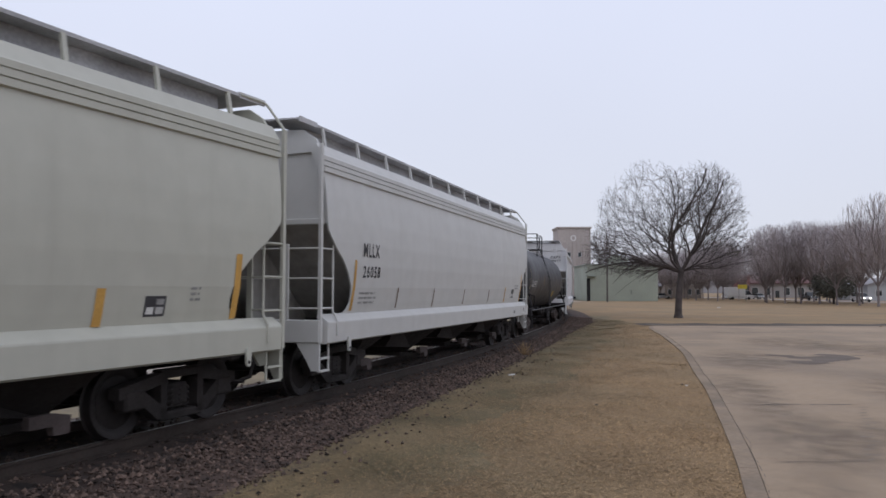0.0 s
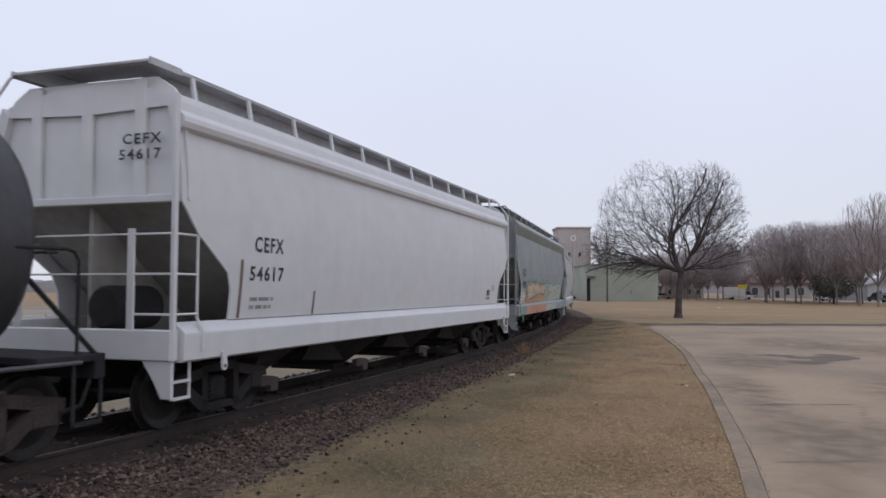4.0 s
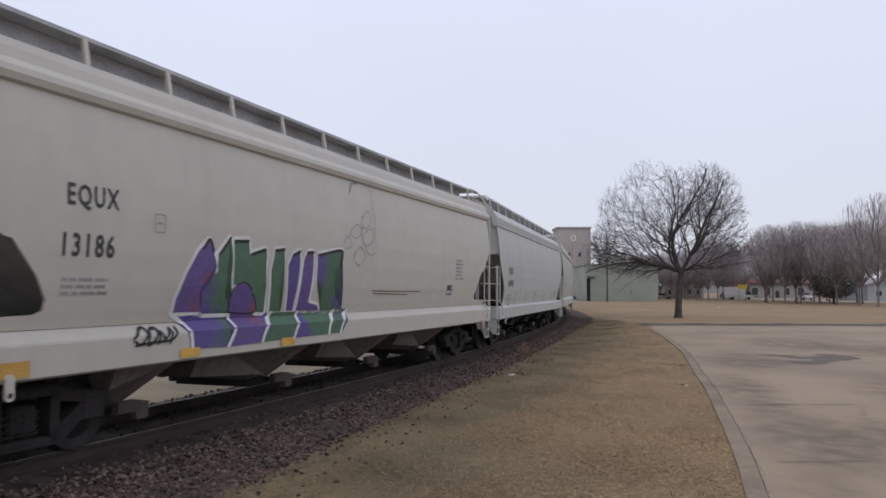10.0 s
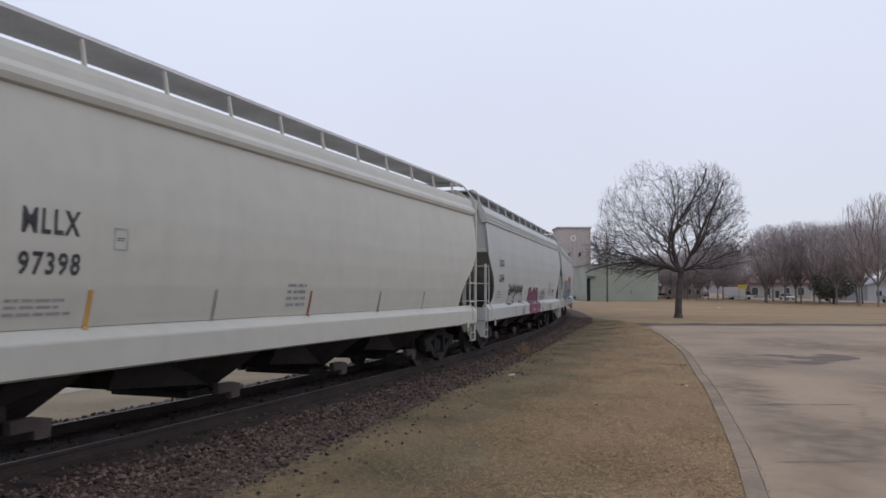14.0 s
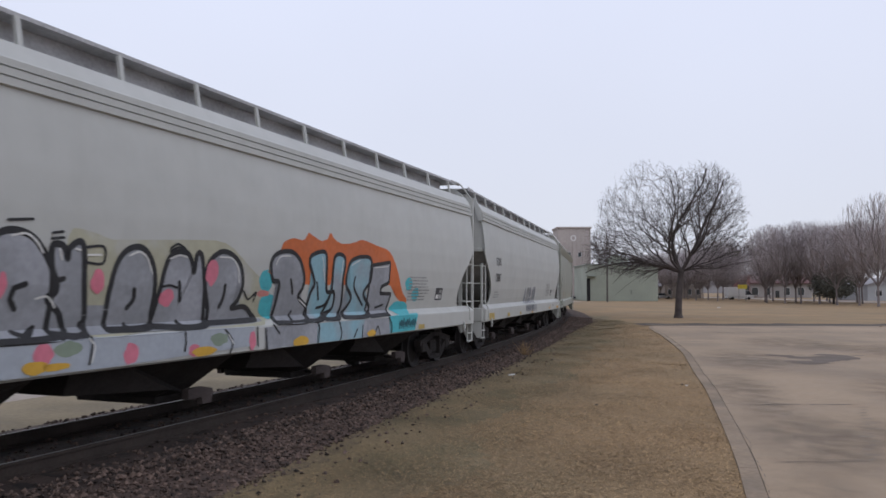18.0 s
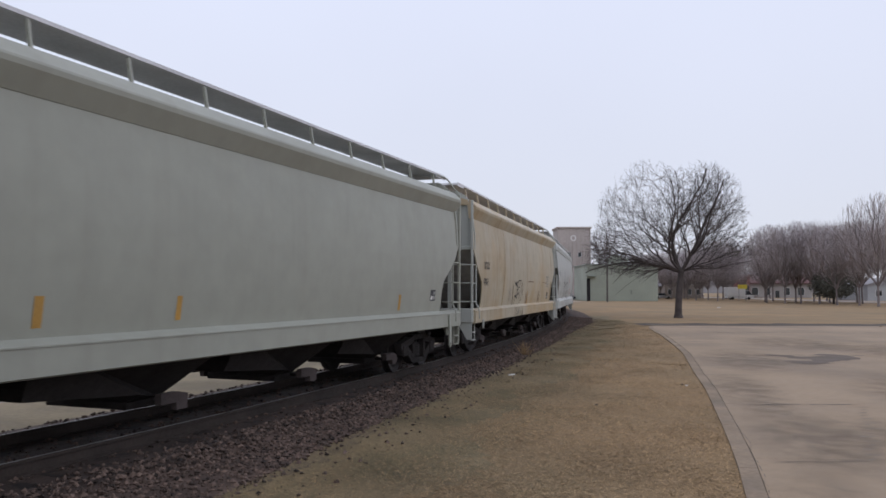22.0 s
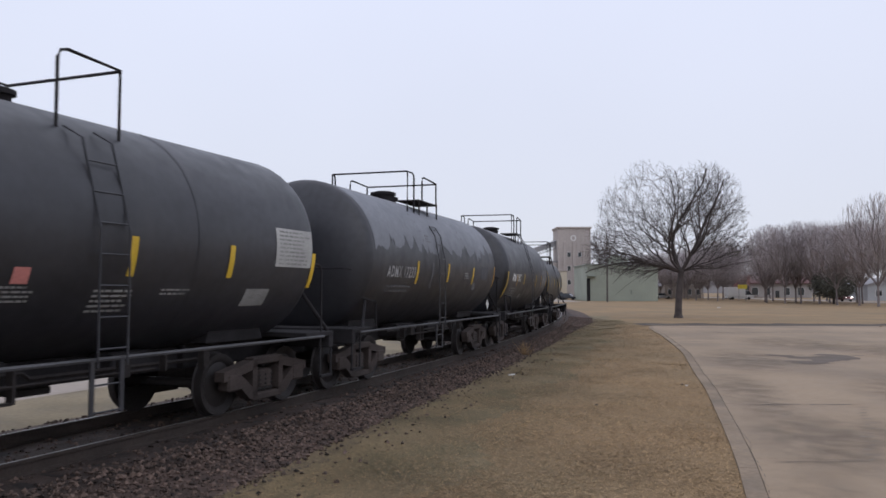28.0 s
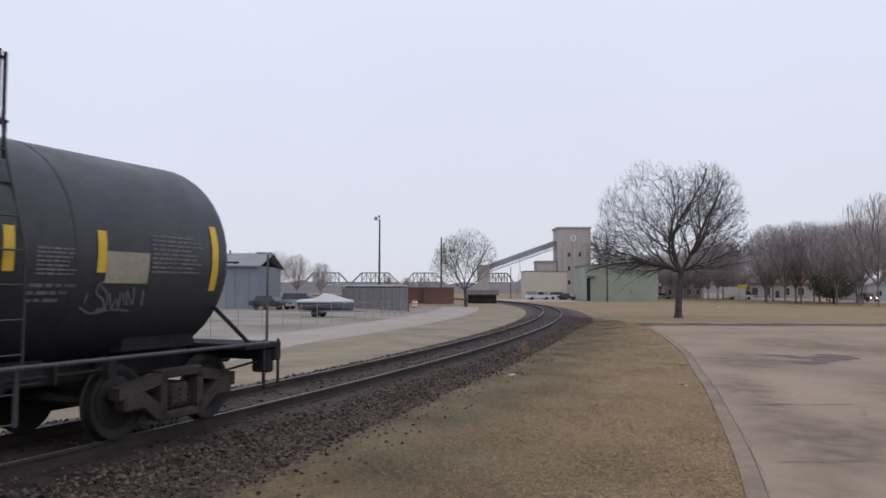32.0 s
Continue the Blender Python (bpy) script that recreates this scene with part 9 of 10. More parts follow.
stroke("Q", [(3.19, 2.45), (4.11, 2.59)], 0.03, "spray_red", 0.011, "graffiti_line")
stroke("Q", [(3.42, 2.05), (4, 1.7), (4.21, 2.05), (4.66, 1.65)], 0.03, "spray_red", 0.011, "graffiti_line")
stroke("Q", [(4.92, 1.99), (5.34, 1.62), (5.62, 1.84)], 0.03, "spray_red", 0.011, "graffiti_line")
stroke("Q", [(3.44, 1.64), (4.79, 1.74)], 0.03, "spray_red", 0.011, "graffiti_line")
stroke("Q", [(0.48, 1.76), (0.56, 1.49)], 0.12, "ochre", 0.011, "graffiti_line")
stroke("Q", [(-5.21, 1.87), (-5.21, 1.6)], 0.05, "ochre_dark", 0.011, "graffiti_line")
stroke("Q", [(-5, 1.2), (-4.83, 1.22), (-4.74, 1.1), (-4.95, 1.08), (-4.97, 1.19)], 0.02, "spray_red", 0.011, "graffiti_line")
stroke("Q", [(-4.67, 1.18), (-4.5, 1.15), (-4.64, 1.08)], 0.02, "spray_red", 0.011, "graffiti_line")
# last tank car: pale handwritten tag
stroke("U", [(1.85, 1.94), (1.78, 1.91), (1.79, 1.81), (1.91, 1.74), (1.97, 1.64), (1.86, 1.6)], 0.03, "worn_letter", 0.011, "graffiti_line")
stroke("U", [(1.8, 1.91), (1.94, 1.81), (2, 1.64), (1.88, 1.63)], 0.03, "worn_letter", 0.011, "graffiti_line")
stroke("U", [(1.98, 1.81), (2.09, 1.64), (2.12, 1.74), (2.2, 1.64), (2.15, 1.81)], 0.03, "worn_letter", 0.011, "graffiti_line")
stroke("U", [(2.19, 1.81), (2.28, 1.67)], 0.03, "worn_letter", 0.011, "graffiti_line")
stroke("U", [(2.32, 1.67), (2.24, 1.84), (2.4, 1.68), (2.34, 1.88)], 0.03, "worn_letter", 0.011, "graffiti_line")
stroke("U", [(1.62, 1.65), (1.83, 1.58), (2.09, 1.62), (2.38, 1.6)], 0.03, "worn_letter", 0.011, "graffiti_line")
stroke("U", [(1.65, 1.81), (1.66, 1.71)], 0.03, "worn_letter", 0.011, "graffiti_line")
stroke("U", [(2.51, 1.84), (2.56, 1.67)], 0.03, "worn_letter", 0.011, "graffiti_line")
strip("G", -4.2, 1.42, 1.85, "ochre", 0.12)
panel("I", -5.3, -4.9, 1.0, 1.12, "yellow", "")
panel("I", -2.9, -2.5, 1.0, 1.12, "yellow", "")
panel("I", -8.1, -7.58, 1.0, 1.16, "ochre", "")
panel("I", 4.96, 5.36, 1.74, 1.98, "dark_letter", "dark square label")
bars("I", 5.54, 6.2, 2.1, 2.66, 6, "grey_letter")
panel("L", 5.06, 5.36, 1.0, 1.1, "yellow_dull", "")
panel("L", 5.52, 5.6, 1.11, 1.23, "yellow_dull", "")
panel("L", 7.88, 7.94, 1.14, 1.28, "spray_black", "")
panel("L", 6.22, 6.42, 1.09, 1.17, "grey_letter", "")
bars("L", -7.3, -6.6, 1.6, 1.85, 3, "grey_letter")
for q in range(6):
    x = -5.4 + 0.46 * q
    stroke("L", [(x, 2.08 - 0.03 * (q % 2)), (x + 0.07, 1.72 + 0.05 * (q % 3)), (x + 0.3, 2.02), (x + 0.26, 1.68), (x + 0.44, 1.96 + 0.04 * (q % 2))], 0.06, "spray_black", 0.009, "graffiti_line")
for pts in (((-5.42, 2.05), (-5.38, 1.7), (-5.3, 1.42)), ((-2.75, 2.06), (-2.68, 1.7), (-2.5, 1.44), (-2.4, 1.2), (-2.45, 1.0)), ((-4.55, 1.55), (-4.35, 1.66), (-4.15, 1.55), (-4.3, 1.43), (-4.55, 1.55)), ((-5.6, 1.42), (-5.2, 1.4), (-4.8, 1.42)), ((-3.2, 1.42), (-2.9, 1.45), (-2.5, 1.42)), ((-4.4, 1.3), (-4.38, 1.02)), ((-2.9, 1.26), (-2.8, 1.02), (-2.6, 1.24))):
    stroke("L", list(pts), 0.05, "spray_black", 0.009, "graffiti_line")
word("L", "EQUX", -7.24, -6.46, 2.56, 2.82, "dark_letter")
word("L", "12044", -7.22, -6.42, 2.1, 2.37, "dark_letter")
panel("M", 4.95, 5.3, 1.0, 1.1, "yellow_dull", "")
panel("N", -0.3, 0.0, 0.99, 1.1, "yellow", "")
panel("Q", -5.80, -5.40, 1.05, 1.25, "pale_panel", "")


def drips(key):
    """Weathered grey upper paint that ends in ragged runs."""
    rnd = random.Random(31)
    half, n, m = 4.6, 260, 14
    car = CARS[key]
    knots, x = [], -half
    while x < half + 0.6:
        knots.append((x, rnd.uniform(2.62, 2.95)))
        x += rnd.uniform(0.12, 0.55)
    tips = [(rnd.uniform(-half, half), rnd.uniform(0.07, 0.34), rnd.uniform(0.08, 0.36)) for _ in range(20)]
    rows = [[] for _ in range(m + 1)]
    for i in range(n + 1):
        x = -half + 2 * half * i / n
        low = float(np.interp(x, [k[0] for k in knots], [k[1] for k in knots])) + rnd.uniform(-0.025, 0.025)
        low += max([0.0] + [h * (1 - abs(x - c) / w) ** 1.4 for c, w, h in tips if abs(x - c) < w])
        for j in range(m + 1):
            z = low + (4.0 - low) * j / m
            rows[j].append((x, -skin(key, z) - 0.004, z))
    part("weathered_top", Shape().loft(rows, False), M["drip_grey"], car, "grey weathered upper paint with ragged runs", smooth=60)


drips("S")


def end_word(key, text, x, y0, y1, z0, z1, mat):
    """Letters on the end panel that faces down the line."""
    me = word(key, text, y0, y1, z0, z1, mat).data
    for v in me.vertices:
        v.co = (x, y0 + y1 - v.co.x, v.co.z)


end_word("D", "CEFX", -8.342, -1.2, -0.6, 3.72, 3.86, "dark_letter")
end_word("D", "54617", -8.342, -1.2, -0.55, 3.52, 3.66, "dark_letter")
part("air_reservoir", Shape().loft([[(x, -0.35 + r * math.cos(2 * math.pi * k / 20), 1.62 + r * math.sin(2 * math.pi * k / 20)) for k in range(20)] for x, r in ((-8.36, 0.06), (-8.34, 0.24), (-8.28, 0.29), (-7.5, 0.29))], True, True), M["black"], CARS["D"], "dark round air reservoir", smooth=40)
word("B", "MLLX", -6.76, -5.98, 2.47, 2.73, "dark_letter")
word("B", "26058", -6.75, -5.91, 2.08, 2.31, "dark_letter")
bars("B", -6.83, -5.92, 1.58, 1.84, 3, "grey_letter")
strip("B", -7.09, 1.48, 2.40, "ochre", 0.10)
strip("B", -4.83, 1.49, 1.91, "ochre_dark", 0.07)
strip("B", -2.43, 1.47, 1.89, "ochre_dark", 0.07)
strip("B", 0.16, 1.48, 1.88, "ochre_dark", 0.07)
strip("B", 2.82, 1.49, 1.86, "ochre_dark", 0.07)
panel("A", 5.95, 6.30, 1.53, 1.78, "dark_letter", "dark square label with pale marks")
strip("A", 5.27, 1.44, 1.87, "ochre", 0.13)
strip("A", 7.63, 1.46, 2.35, "ochre", 0.13)
bars("A", 6.72, 6.91, 1.70, 1.91, 3, "grey_letter")
word("H", "CBFX", -7.13, -6.40, 2.55, 2.82, "dark_letter")
word("H", "470382", -7.14, -6.07, 2.11, 2.36, "dark_letter")
bars("H", -7.19, -6.45, 1.59, 1.84, 3, "grey_letter")
bars("H", 4.03, 5.36, 1.60, 2.17, 8, "grey_letter")
panel("H", 5.66, 6.10, 1.63, 1.90, "dark_letter", "dark square label")
panel("H", -8.21, -7.46, 1.00, 1.18, "yellow_dull", "")
panel("H", -5.38, -4.99, 0.98, 1.11, "yellow_dull", "")
panel("H", 2.10, 2.47, 1.00, 1.13, "yellow_dull", "")
panel("H", 4.52, 4.89, 0.99, 1.10, "yellow_dull", "")
panel("H", 7.20, 7.97, 0.97, 1.12, "yellow_dull", "")
word("I", "EQUX", -7.15, -6.40, 2.70, 2.98, "dark_letter")
word("I", "13186", -7.19, -6.45, 2.20, 2.46, "dark_letter")
bars("I", -7.17, -6.34, 1.78, 2.00, 3, "grey_letter")
word("J", "EQUX", -6.98, -6.16, 2.35, 2.61, "dark_letter")
word("J", "631103", -7.01, -6.08, 1.97, 2.20, "dark_letter")
bars("J", -6.96, -6.16, 1.50, 1.72, 3, "grey_letter")
strip("J", -5.40, 1.38, 1.83, "ochre_red", 0.07)
strip("J", -2.89, 1.40, 1.80, "grey_letter", 0.07)
strip("J", -0.40, 1.37, 1.79, "ochre_red", 0.07)
strip("J", 2.14, 1.41, 1.78, "ochre_dark", 0.07)
strip("J", 4.85, 1.39, 1.75, "grey_letter", 0.07)
bars("J", -0.97, -0.57, 1.56, 1.84, 3, "grey_letter")
word("K", "MLLX", -6.17, -5.43, 2.42, 2.68, "dark_letter")
word("K", "97398", -6.19, -5.40, 2.00, 2.24, "dark_letter")
bars("K", -6.29, -5.44, 1.57, 1.78, 3, "grey_letter")
strip("K", -5.20, 1.42, 1.85, "ochre", 0.07)
strip("K", -2.95, 1.44, 1.86, "grey_letter", 0.07)
strip("K", -0.35, 1.42, 1.84, "ochre_red", 0.07)
strip("K", 2.43, 1.42, 1.83, "ochre_dark", 0.07)
strip("K", 4.83, 1.42, 1.82, "grey_letter", 0.07)
bars("K", -1.12, -0.52, 1.57, 1.98, 4, "grey_letter")
panel("J", 5.84, 6.18, 1.51, 1.78, "dark_letter", "dark square label")
strip("J", 5.22, 1.35, 1.81, "ochre_dark", 0.09)
strip("J", 7.34, 1.36, 2.24, "ochre_dark", 0.09)
bars("L", 4.57, 5.95, 1.63, 2.19, 8, "grey_letter")
panel("L", 6.05, 6.53, 1.62, 1.90, "dark_letter", "dark square label")
panel("L", 2.15, 2.57, 1.03, 1.14, "yellow_dull", "")
panel("L", -0.24, 0.14, 1.04, 1.16, "yellow", "")
panel("L", 7.5, 8.3, 1.0, 1.1, "yellow_dull", "")
word("M", "EQUX", -7.27, -6.51, 2.54, 2.81, "dark_letter")
word("M", "12281", -7.29, -6.54, 2.11, 2.38, "dark_letter")
bars("M", -7.34, -6.70, 1.62, 1.84, 3, "grey_letter")
bars("M", 4.51, 5.80, 1.61, 2.17, 8, "grey_letter")
panel("M", 6.19, 6.64, 1.62, 1.91, "dark_letter", "dark square label")
word("N", "EQUX", -7.22, -6.48, 2.58, 2.86, "dark_letter")
word("N", "12087", -7.27, -6.46, 2.11, 2.38, "dark_letter")
bars("N", -7.30, -6.56, 1.61, 1.84, 3, "grey_letter")
panel("N", 5.73, 6.18, 1.63, 1.89, "dark_letter", "dark square label")
bars("N", 4.16, 5.47, 1.61, 2.17, 8, "grey_letter")
panel("N", -8.38, -7.61, 1.00, 1.19, "yellow_dull", "")
panel("N", -5.46, -5.07, 1.01, 1.13, "yellow_dull", "")
panel("N", -3.09, -2.75, 1.00, 1.10, "yellow_dull", "")
panel("O", 6.36, 6.68, 1.61, 1.86, "dark_letter", "dark square label with pale rim")
strip("O", 4.61, 1.43, 1.76, "ochre", 0.12)
strip("O", -4.62, 1.46, 1.79, "ochre", 0.12)
strip("O", -2.44, 1.47, 1.78, "ochre", 0.1)
word("O", "UTCX", -6.89, -6.25, 2.36, 2.56, "dark_letter")
word("O", "47101", -6.90, -6.24, 2.01, 2.21, "dark_letter")
bars("O", -6.87, -6.22, 1.55, 1.81, 3, "grey_letter")
word("P", "UTCX", -7.00, -6.30, 2.46, 2.68, "dark_letter")
word("P", "47063", -7.05, -6.41, 1.99, 2.21, "dark_letter")
stroke("P", [(-3.87, 3.8), (-3.89, 3.2), (-3.9, 2.6), (-3.97, 2.1), (-4.02, 1.8), (-4.1, 1.4)], 0.055, "rust_run", 0.006, "rust_run")
panel("P", 5.85, 6.25, 1.48, 1.77, "dark_letter", "dark square label")
bars("P", 5.62, 6.30, 1.98, 2.50, 5, "grey_letter")
strip("P", 0.42, 1.35, 1.75, "rust", 0.09)
strip("P", 3.47, 1.36, 1.84, "rust", 0.09)
word("Q", "EQUX", -7.18, -6.59, 2.57, 2.81, "dark_letter")
word("Q", "620350", -7.18, -6.42, 2.10, 2.32, "dark_letter")
strip("Q", -7.60, 1.49, 2.38, "ochre", 0.12)
bars("Q", -7.21, -6.69, 1.61, 1.81, 3, "grey_letter")
strip("Q", -5.36, 1.45, 1.88, "grey_letter", 0.08)
word("G", "UTCX", -6.78, -5.96, 2.36, 2.65, "dark_letter")
word("G", "47071", -6.75, -5.87, 1.94, 2.19, "dark_letter")
bars("G", -6.95, -6.04, 1.48, 1.81, 3, "white_letter")
word("D", "CEFX", -6.69, -5.88, 2.40, 2.63, "dark_letter")
word("D", "54617", -6.79, -5.85, 1.98, 2.20, "dark_letter")
bars("D", -6.75, -6.0, 1.55, 1.78, 2, "grey_letter")
strip("D", -7.0, 1.46, 2.28, "ochre_dark", 0.07)
strip("D", -4.8, 1.46, 1.84, "ochre_dark", 0.06)
panel("D", 5.92, 6.26, 1.59, 1.87, "dark_letter", "dark square label")
bars("D", 6.43, 6.74, 1.83, 2.02, 3, "grey_letter")
word("C", "UTLX 214315", -6.50, -4.97, 1.99, 2.25, "white_letter")
strip("C", -7.01, 1.89, 2.76, "pale_strip", 0.05)
strip("C", -4.42, 2.24, 2.47, "pale_strip", 0.05)
strip("C", -2.18, 2.1, 2.5, "ochre", 0.09)
strip("C", 0.37, 2.18, 2.46, "ochre_dark", 0.06)
panel("C", 2.45, 3.2, 1.56, 1.84, "yellow_dull", "")
bars("C", -6.49, -5.72, 1.56, 1.73, 2, "grey_letter")
strip("C", 3.25, 2.15, 2.5, "ochre_dark", 0.06)
strip("R", 0.37, 2.01, 2.48, "yellow", 0.11)
strip("R", 2.24, 2.02, 2.47, "yellow", 0.11)
panel("R", 3.31, 4.33, 2.21, 2.80, "pale_panel", "")
bars("R", 3.39, 4.26, 2.23, 2.78, 9, "grey_letter")
bars("R", -0.09, 0.53, 1.58, 1.87, 5, "grey_letter")
bars("R", 0.99, 1.61, 1.78, 1.88, 2, "grey_letter")
panel("R", 2.76, 3.34, 1.62, 1.87, "grey_letter", "")
panel("R", -1.20, -1.00, 1.91, 2.08, "pink_label", "")
bars("R", -1.32, -0.89, 1.71, 1.90, 4, "grey_letter")
word("R", "VTGX 27542", -4.28, -2.38, 1.93, 2.23, "dim_letter")
strip("R", -4.87, 1.93, 2.49, "ochre", 0.10)
strip("R", 4.40, 1.89, 2.45, "yellow", 0.10)
word("S", "ADMX 17233", -3.91, -2.29, 2.12, 2.36, "dim_letter")
strip("S", -2.14, 2.00, 2.50, "yellow", 0.11)
strip("S", 0.12, 2.06, 2.51, "yellow", 0.11)
strip("S", 2.36, 2.03, 2.47, "yellow", 0.11)
panel("S", 2.50, 2.80, 1.85, 2.06, "worn_letter", "")
bars("S", -3.8, -2.4, 1.8, 1.98, 2, "worn_letter")
bars("S", -1.75, -1.3, 1.98, 2.06, 2, "worn_letter")
strip("S", -1.12, 1.9, 2.5, "worn_letter", 0.09)
strip("S", 2.75, 2.1, 2.45, "worn_letter", 0.06)
panel("S", 3.1, 3.9, 2.15, 2.52, "tank_grey", "faded grey patch of paint")
bars("S", -1.45, -1.15, 2.95, 3.15, 3, "worn_letter")
bars("S", 1.53, 1.96, 2.15, 2.33, 3, "grey_letter")
strip("S", 4.63, 1.95, 2.55, "ochre", 0.08)
word("T", "ADMX 16517", -3.9, -2.2, 2.17, 2.44, "white_letter")
bars("T", -3.87, -2.85, 1.63, 1.97, 4, "grey_letter")
strip("T", -4.78, 1.61, 2.48, "yellow", 0.12)
strip("T", -2.98, 2.02, 2.41, "ochre", 0.10)
strip("T", -1.47, 2.07, 2.48, "yellow", 0.10)
strip("T", 1.44, 2.00, 2.48, "yellow", 0.10)
strip("T", 2.80, 2.02, 2.48, "ochre", 0.10)
strip("T", 4.36, 2.05, 2.42, "ochre", 0.10)
panel("T", -1.57, -1.29, 1.57, 1.73, "grey_letter", "")
word("U", "GATX 165", -3.86, -2.66, 2.03, 2.27, "grey_letter")
strip("U", -4.44, 1.84, 2.75, "yellow", 0.13)
strip("U", -2.73, 2.06, 2.53, "yellow", 0.13)
strip("U", -1.31, 2.05, 2.52, "yellow", 0.13)
strip("U", 0.58, 2.04, 2.50, "yellow", 0.13)
strip("U", 1.79, 2.05, 2.53, "yellow", 0.13)
strip("U", 3.79, 1.84, 2.72, "yellow", 0.13)
bars("U", -2.93, -2.18, 1.76, 1.86, 2, "worn_letter")
bars("U", 0.91, 1.45, 2.00, 2.32, 7, "worn_letter")
panel("U", 1.86, 2.54, 1.93, 2.30, "tan_label", "faded beige paint patch")
bars("U", 2.59, 3.55, 2.05, 2.55, 9, "worn_letter")
bars("U", 0.86, 1.48, 1.70, 1.94, 3, "worn_letter")
bars("T", 3.22, 4.12, 2.08, 2.68, 13, "dim_letter")
bars("T", 3.2, 3.9, 1.97, 2.06, 2, "dim_letter")
strip("B", 4.91, 1.48, 1.95, "ochre", 0.10)
strip("B", 7.22, 1.49, 2.39, "ochre", 0.10)
panel("B", 5.83, 6.19, 1.61, 1.89, "dark_letter", "dark label with pale fields")
panel("B", 5.86, 6.10, 1.09, 1.18, "grey_letter", "")
panel("B", 7.44, 7.53, 1.13, 1.25, "dark_letter", "")
bars("B", 6.26, 6.89, 1.87, 2.06, 2, "grey_letter")
strip("P", 7.16, 2.65, 3.61, "rust_run", 0.10)
strip("P", 6.94, 1.34, 2.24, "rust_run", 0.16)
panel("N", 4.70, 5.10, 1.03, 1.12, "yellow", "")
panel("N", 7.36, 8.15, 1.02, 1.12, "yellow", "")
panel("N", 5.96, 6.18, 1.12, 1.21, "grey_letter", "")
panel("N", 7.70, 7.77, 1.13, 1.29, "spray_black", "")
panel("N", 5.23, 5.32, 1.12, 1.24, "yellow_dull", "")
bars("N", 6.63, 6.97, 1.73, 1.91, 3, "grey_letter")
bars("H", 3.07, 3.77, 1.12, 1.23, 2, "grey_letter")
panel("H", 5.70, 5.93, 1.11, 1.17, "grey_letter", "")
panel("H", 7.57, 7.67, 1.09, 1.25, "spray_black", "")


def framed(key, x0, x1, z0, z1, mat):
    """A small stencilled frame of four thin lines with two short lines of worn print in it."""
    w = 0.014
    for a, b, c, d in ((x0, x1, z0, z0 + w), (x0, x1, z1 - w, z1), (x0, x0 + w, z0 + w, z1 - w), (x1 - w, x1, z0 + w, z1 - w)):
        panel(key, a, b, c, d, mat, "")
    bars(key, x0 + 0.05, x1 - 0.05, z0 + 0.1, z1 - 0.1, 2, "worn_letter")


framed("H", -5.77, -5.56, 2.38, 2.61, "grey_letter")
framed("J", -5.77, -5.50, 2.13, 2.37, "grey_letter")
framed("K", -4.93, -4.71, 2.30, 2.55, "grey_letter")
framed("I", -5.80, -5.61, 2.54, 2.77, "grey_letter")
# ---- traffic on the town street and parked vehicles ----
TRAFFIC = []


def vehicle(kind, mat, label, lit=False):
    """A road vehicle facing -y, standing on z = 0."""
    v = thing(kind, label, "truck" if kind in ("pickup_truck", "box_truck") else "car")
    L = {"pickup_truck": 5.6, "sedan": 4.6, "suv": 4.8, "box_truck": 6.4}[kind]
    h = L / 2
    hood, belt, roof = {"pickup_truck": (1.1, 1.15, 1.85), "sedan": (0.85, 0.95, 1.45), "suv": (1.05, 1.1, 1.78), "box_truck": (1.2, 1.25, 2.2)}[kind]
    side = [(-h, 0.45), (-h + 0.05, hood - 0.15), (-h + 1.2, hood), (h - 0.1, belt), (h, belt - 0.3), (h, 0.45), (h * 0.3, 0.35), (-h * 0.5, 0.35)]
    part("body", Shape().loft([[(x, y, z) for y, z in side] for x in (-0.92, 0.92)], True, True), mat, v, smooth=20)
    a, b = {"pickup_truck": (-h + 1.5, 0.5), "sedan": (-h + 1.3, h - 0.5), "suv": (-h + 1.2, h - 0.1), "box_truck": (-h + 0.5, -h + 2.0)}[kind]
    part("cabin", Shape().loft([[(-0.85, a, belt - 0.05), (0.85, a, belt - 0.05), (0.85, b, belt - 0.05), (-0.85, b, belt - 0.05)], [(-0.7, a + 0.6, roof), (0.7, a + 0.6, roof), (0.7, b - 0.35, roof), (-0.7, b - 0.35, roof)]], True, True), M["glass"], v)
    part("roof_panel", Shape().box((-0.72, a + 0.58, roof - 0.02), (0.72, b - 0.33, roof + 0.03), 0.01), mat, v)
    if kind == "box_truck":
        part("cargo_box", Shape().box((-1.1, -h + 2.1, 0.8), (1.1, h, 3.0), 0.03), M["white_paint"], v)
    if kind == "pickup_truck":
        part("bed", Shape().box((-0.8, 0.6, belt), (0.8, h - 0.1, belt + 0.04)), M["black"], v)
    for x in (-0.85, 0.85):
        for y in (-h * 0.62, h * 0.6):
            part("wheel", lambda: Shape().slab([(0.34 * math.cos(2 * math.pi * k / 14), 0.34 * math.sin(2 * math.pi * k / 14)) for k in range(14)], -0.11, 0.11, 0), M["tyre"], v, key=1, at=pose(x, y, 0.34))
    for x in (-0.65, 0.65):
        part("headlight", lambda: Shape().box((-0.16, -0.03, -0.09), (0.16, 0.03, 0.09), 0.01), M["lamp_on"] if lit else M["white_paint"], v, key=lit, at=pose(x, -h - 0.01, hood - 0.28))
        part("tail_light", lambda: Shape().box((-0.08, -0.03, -0.12), (0.08, 0.03, 0.12), 0.01), M["red_roof"], v, key=1, at=pose(x * 1.2, h + 0.01, belt - 0.25))
    part("bumper", Shape().box((-0.9, -h - 0.06, 0.4), (0.9, -h + 0.05, 0.6), 0.02), M["steel_grey"], v)
    return v


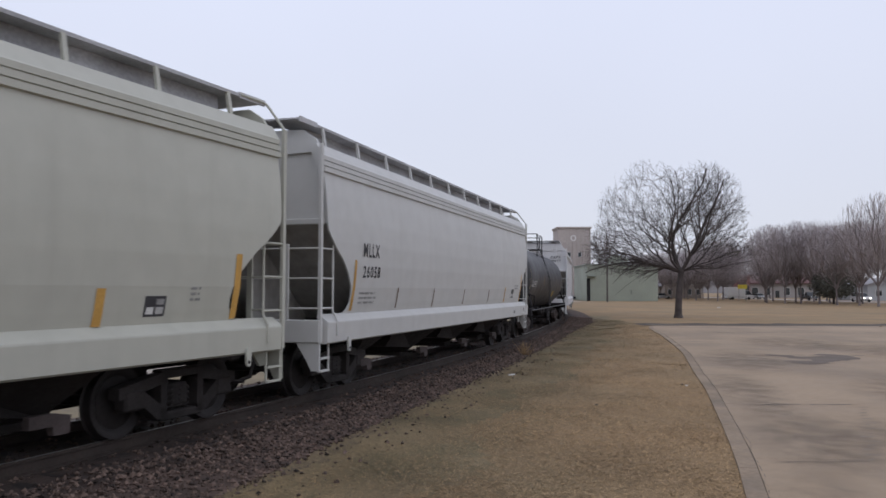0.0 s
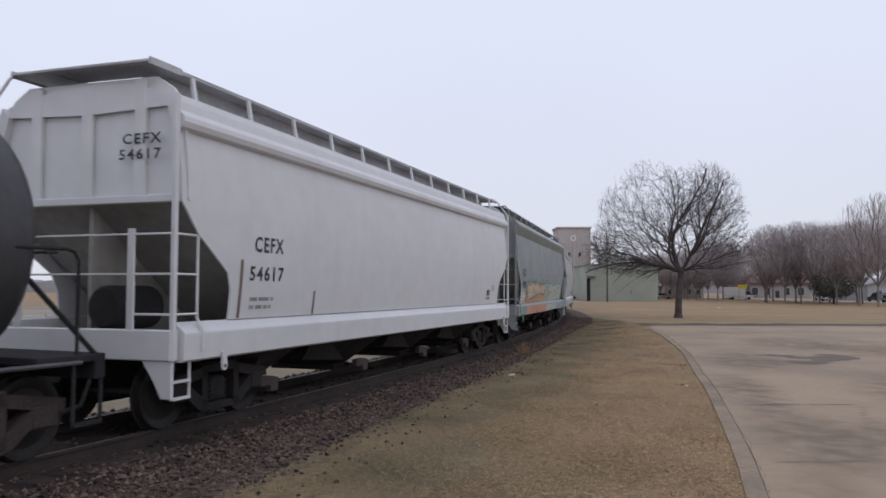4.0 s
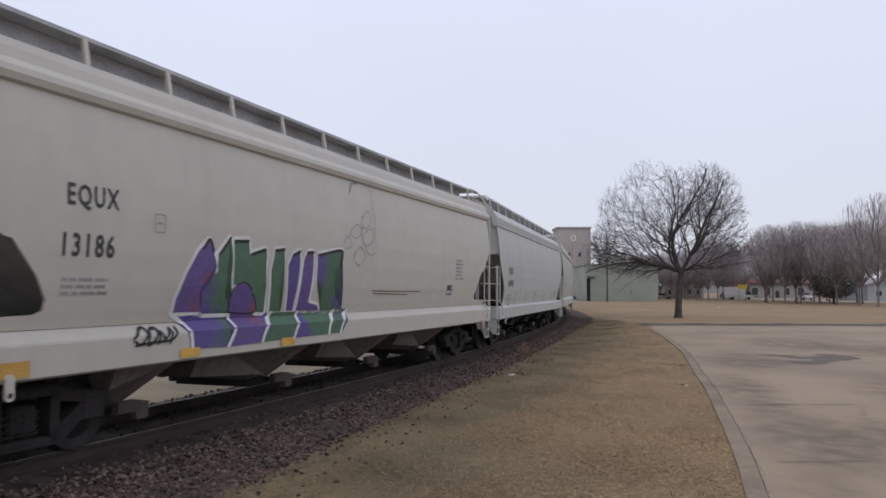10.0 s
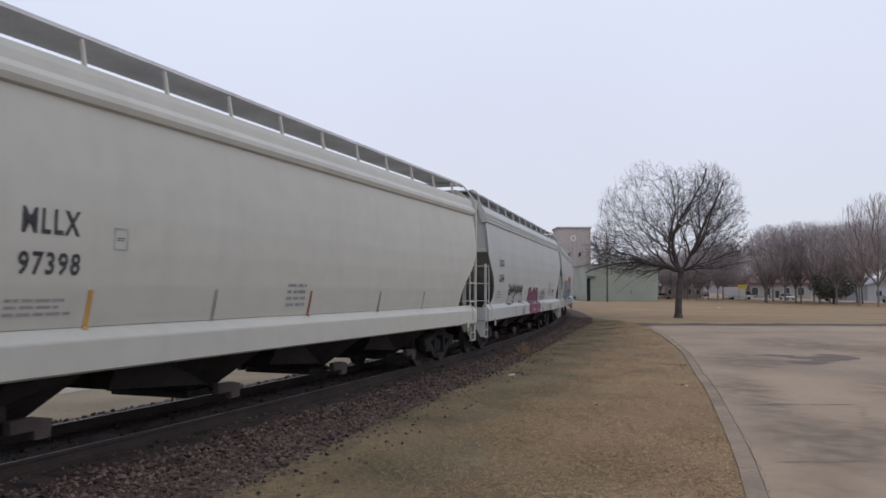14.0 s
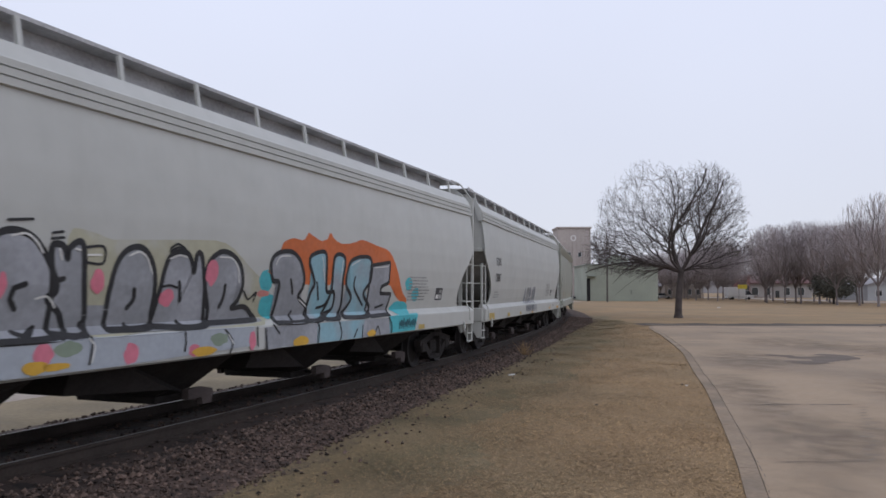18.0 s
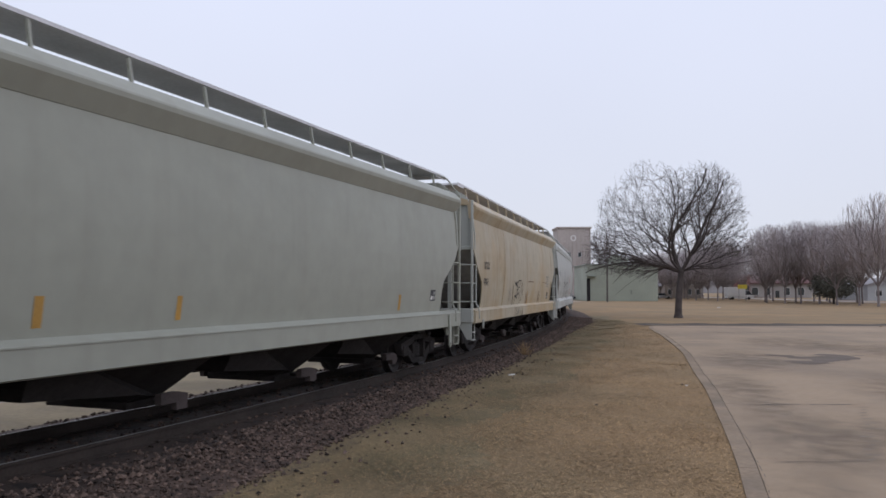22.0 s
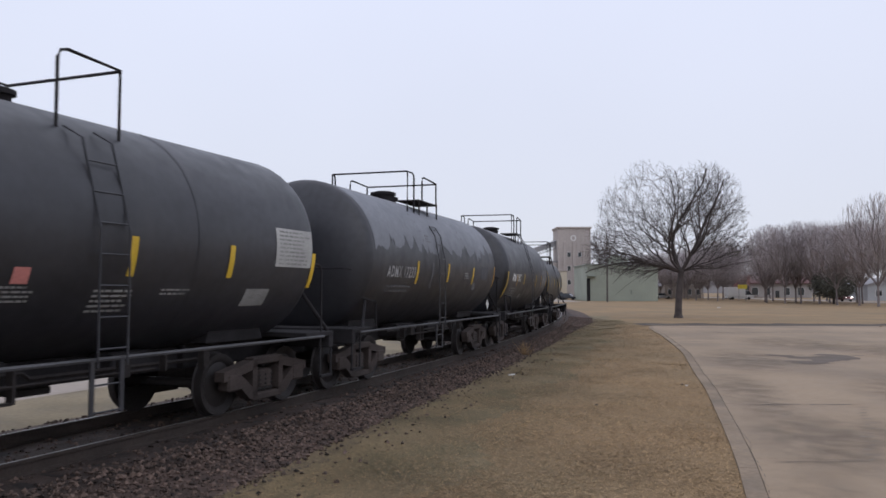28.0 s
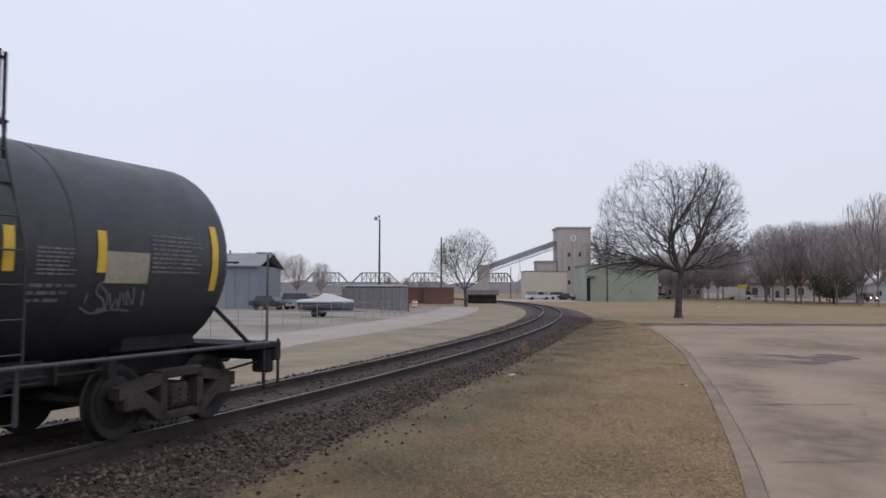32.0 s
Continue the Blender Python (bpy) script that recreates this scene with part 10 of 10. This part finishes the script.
V_WHITE = material("white_car_paint", (0.6, 0.6, 0.6), 0.3, vary=0.03, spec=0.6)
V_SILVER = material("silver_car_paint", (0.35, 0.36, 0.37), 0.3, 0.3, vary=0.03)
V_DARK = material("dark_car_paint", (0.03, 0.032, 0.038), 0.25, vary=0.05, spec=0.6)
V_RED = material("maroon_car_paint", (0.13, 0.02, 0.025), 0.3, vary=0.05, spec=0.6)


def drive(kind, mat, label, lane, marks, lit=False, turned=False):
    """Key a vehicle along the street: marks are (seconds, metres along it)."""
    v = vehicle(kind, mat, label, lit)
    rows = []
    (t0, y0), (t1, y1) = marks[0], marks[1]
    (ta, ya), (tb, yb) = marks[-2], marks[-1]
    pts = list(marks)
    if t0 > 0:
        pts = [(0.0, y0 - (y1 - y0) / (t1 - t0) * t0)] + pts
    if tb < 32:
        pts = pts + [(32.0, yb + (yb - ya) / (tb - ta) * (32 - tb))]
    for t, y in pts:
        rows.append((t, pose(lane, y, GZ + 0.02, 0, 0, 180 if turned else 0)))
    TRAFFIC.append((v, rows))


drive("sedan", V_SILVER, "silver sedan driving along the town street", 83, ((0, 209), (1, 193), (2, 178), (3, 162.5), (4, 147)))
drive("pickup_truck", V_DARK, "dark pickup truck driving along the town street", 83, ((0, 180.5), (1, 169.5), (2, 153.5)))
drive("suv", V_WHITE, "white utility vehicle driving along the town street", 83, ((0, 158), (1, 149.5), (2, 139)), True)
drive("sedan", V_WHITE, "white sedan driving along the town street", 83, ((0, 232), (2, 201), (3, 188.5), (5, 157)))
drive("suv", V_DARK, "dark utility vehicle driving away along the town street", 87, ((5.5, 179), (6, 185.5), (7, 197), (8, 210), (9, 221), (10, 230)), False, True)
drive("pickup_truck", V_WHITE, "white pickup truck driving along the town street", 83, ((9, 199), (10, 183), (11, 176), (12, 170), (13, 158), (14, 146.5)))
drive("sedan", V_DARK, "dark sedan driving along the town street", 83, ((11, 222), (12, 209), (13, 191), (14, 172), (15, 155)))
drive("sedan", V_WHITE, "white sedan driving along the town street", 83, ((13, 209), (14, 192), (15, 178), (16, 163)))
drive("pickup_truck", V_RED, "maroon pickup truck with lit headlights on the street", 83, ((17, 312), (19, 290), (21, 272), (23, 244), (25, 215), (25.5, 205.5), (28, 165.5), (29, 152)), True)
drive("suv", V_RED, "red utility vehicle driving on the town street", 87, ((31, 153.5), (31.6, 159.5), (32, 163)), True)


def park(v, x, y, turn):
    v.matrix_basis = pose(x, y, GZ + 0.02, 0, 0, turn)


park(vehicle("box_truck", V_WHITE, "white box truck parked beside the street"), 71.5, 192, 90)
park(vehicle("pickup_truck", V_WHITE, "white pickup truck parked in the gravel yard"), 21.8, 182, 100)
park(vehicle("sedan", V_DARK, "dark sedan parked in the gravel yard"), 28.0, 178, 60)
park(vehicle("suv", V_WHITE, "white utility vehicle parked by the cream shed"), 27.2, 186, 80)
park(vehicle("sedan", V_DARK, "dark sedan parked behind the road fence"), -18.5, 86, 70)
park(vehicle("suv", V_SILVER, "grey utility vehicle parked behind the road fence"), -15.5, 88, 80)
park(vehicle("sedan", V_SILVER, "silver sedan parked beside the street trees"), 56.5, 205, 90)


# ---- what moves ----
def car_pose(c, reach, t):
    s = line_at(c, t)
    xa, ya, _ = on_line(s - reach)
    xb, yb, _ = on_line(s + reach)
    return (xa + xb) / 2, (ya + yb) / 2, math.degrees(math.atan2(yb - ya, xb - xa))


def motions():
    for car, c, reach in MOVERS:
        rows = []
        for i in range(65):
            t = i * 0.5
            x, y, a = car_pose(c, reach, t)
            rows.append((t, pose(x, y, 0.0, 0, 0, a)))
        walk(car, rows)
    places = {car: (c, reach) for car, c, reach in MOVERS}
    for truck, sets, car, x in TRUCKS:
        c, reach = places[car]
        rows = []
        for i in range(33):
            t = i * 1.0
            _, _, a = car_pose(c, reach, t)
            h = 90 - math.degrees(on_line(line_at(c, t) + math.copysign(reach, x))[2])
            rows.append((t, pose(x, 0, 0, 0, 0, h - a)))
        walk(truck, rows)
        for wheel, q in sets:
            rows = []
            for i in range(481):
                t = i / 15
                rows.append((t, pose(q, 0, 0.457, 0, -math.degrees(run(t) / 0.457) % 360, 0)))
            walk(wheel, rows)
    for car, rows in TRAFFIC:
        walk(car, rows)


motions()
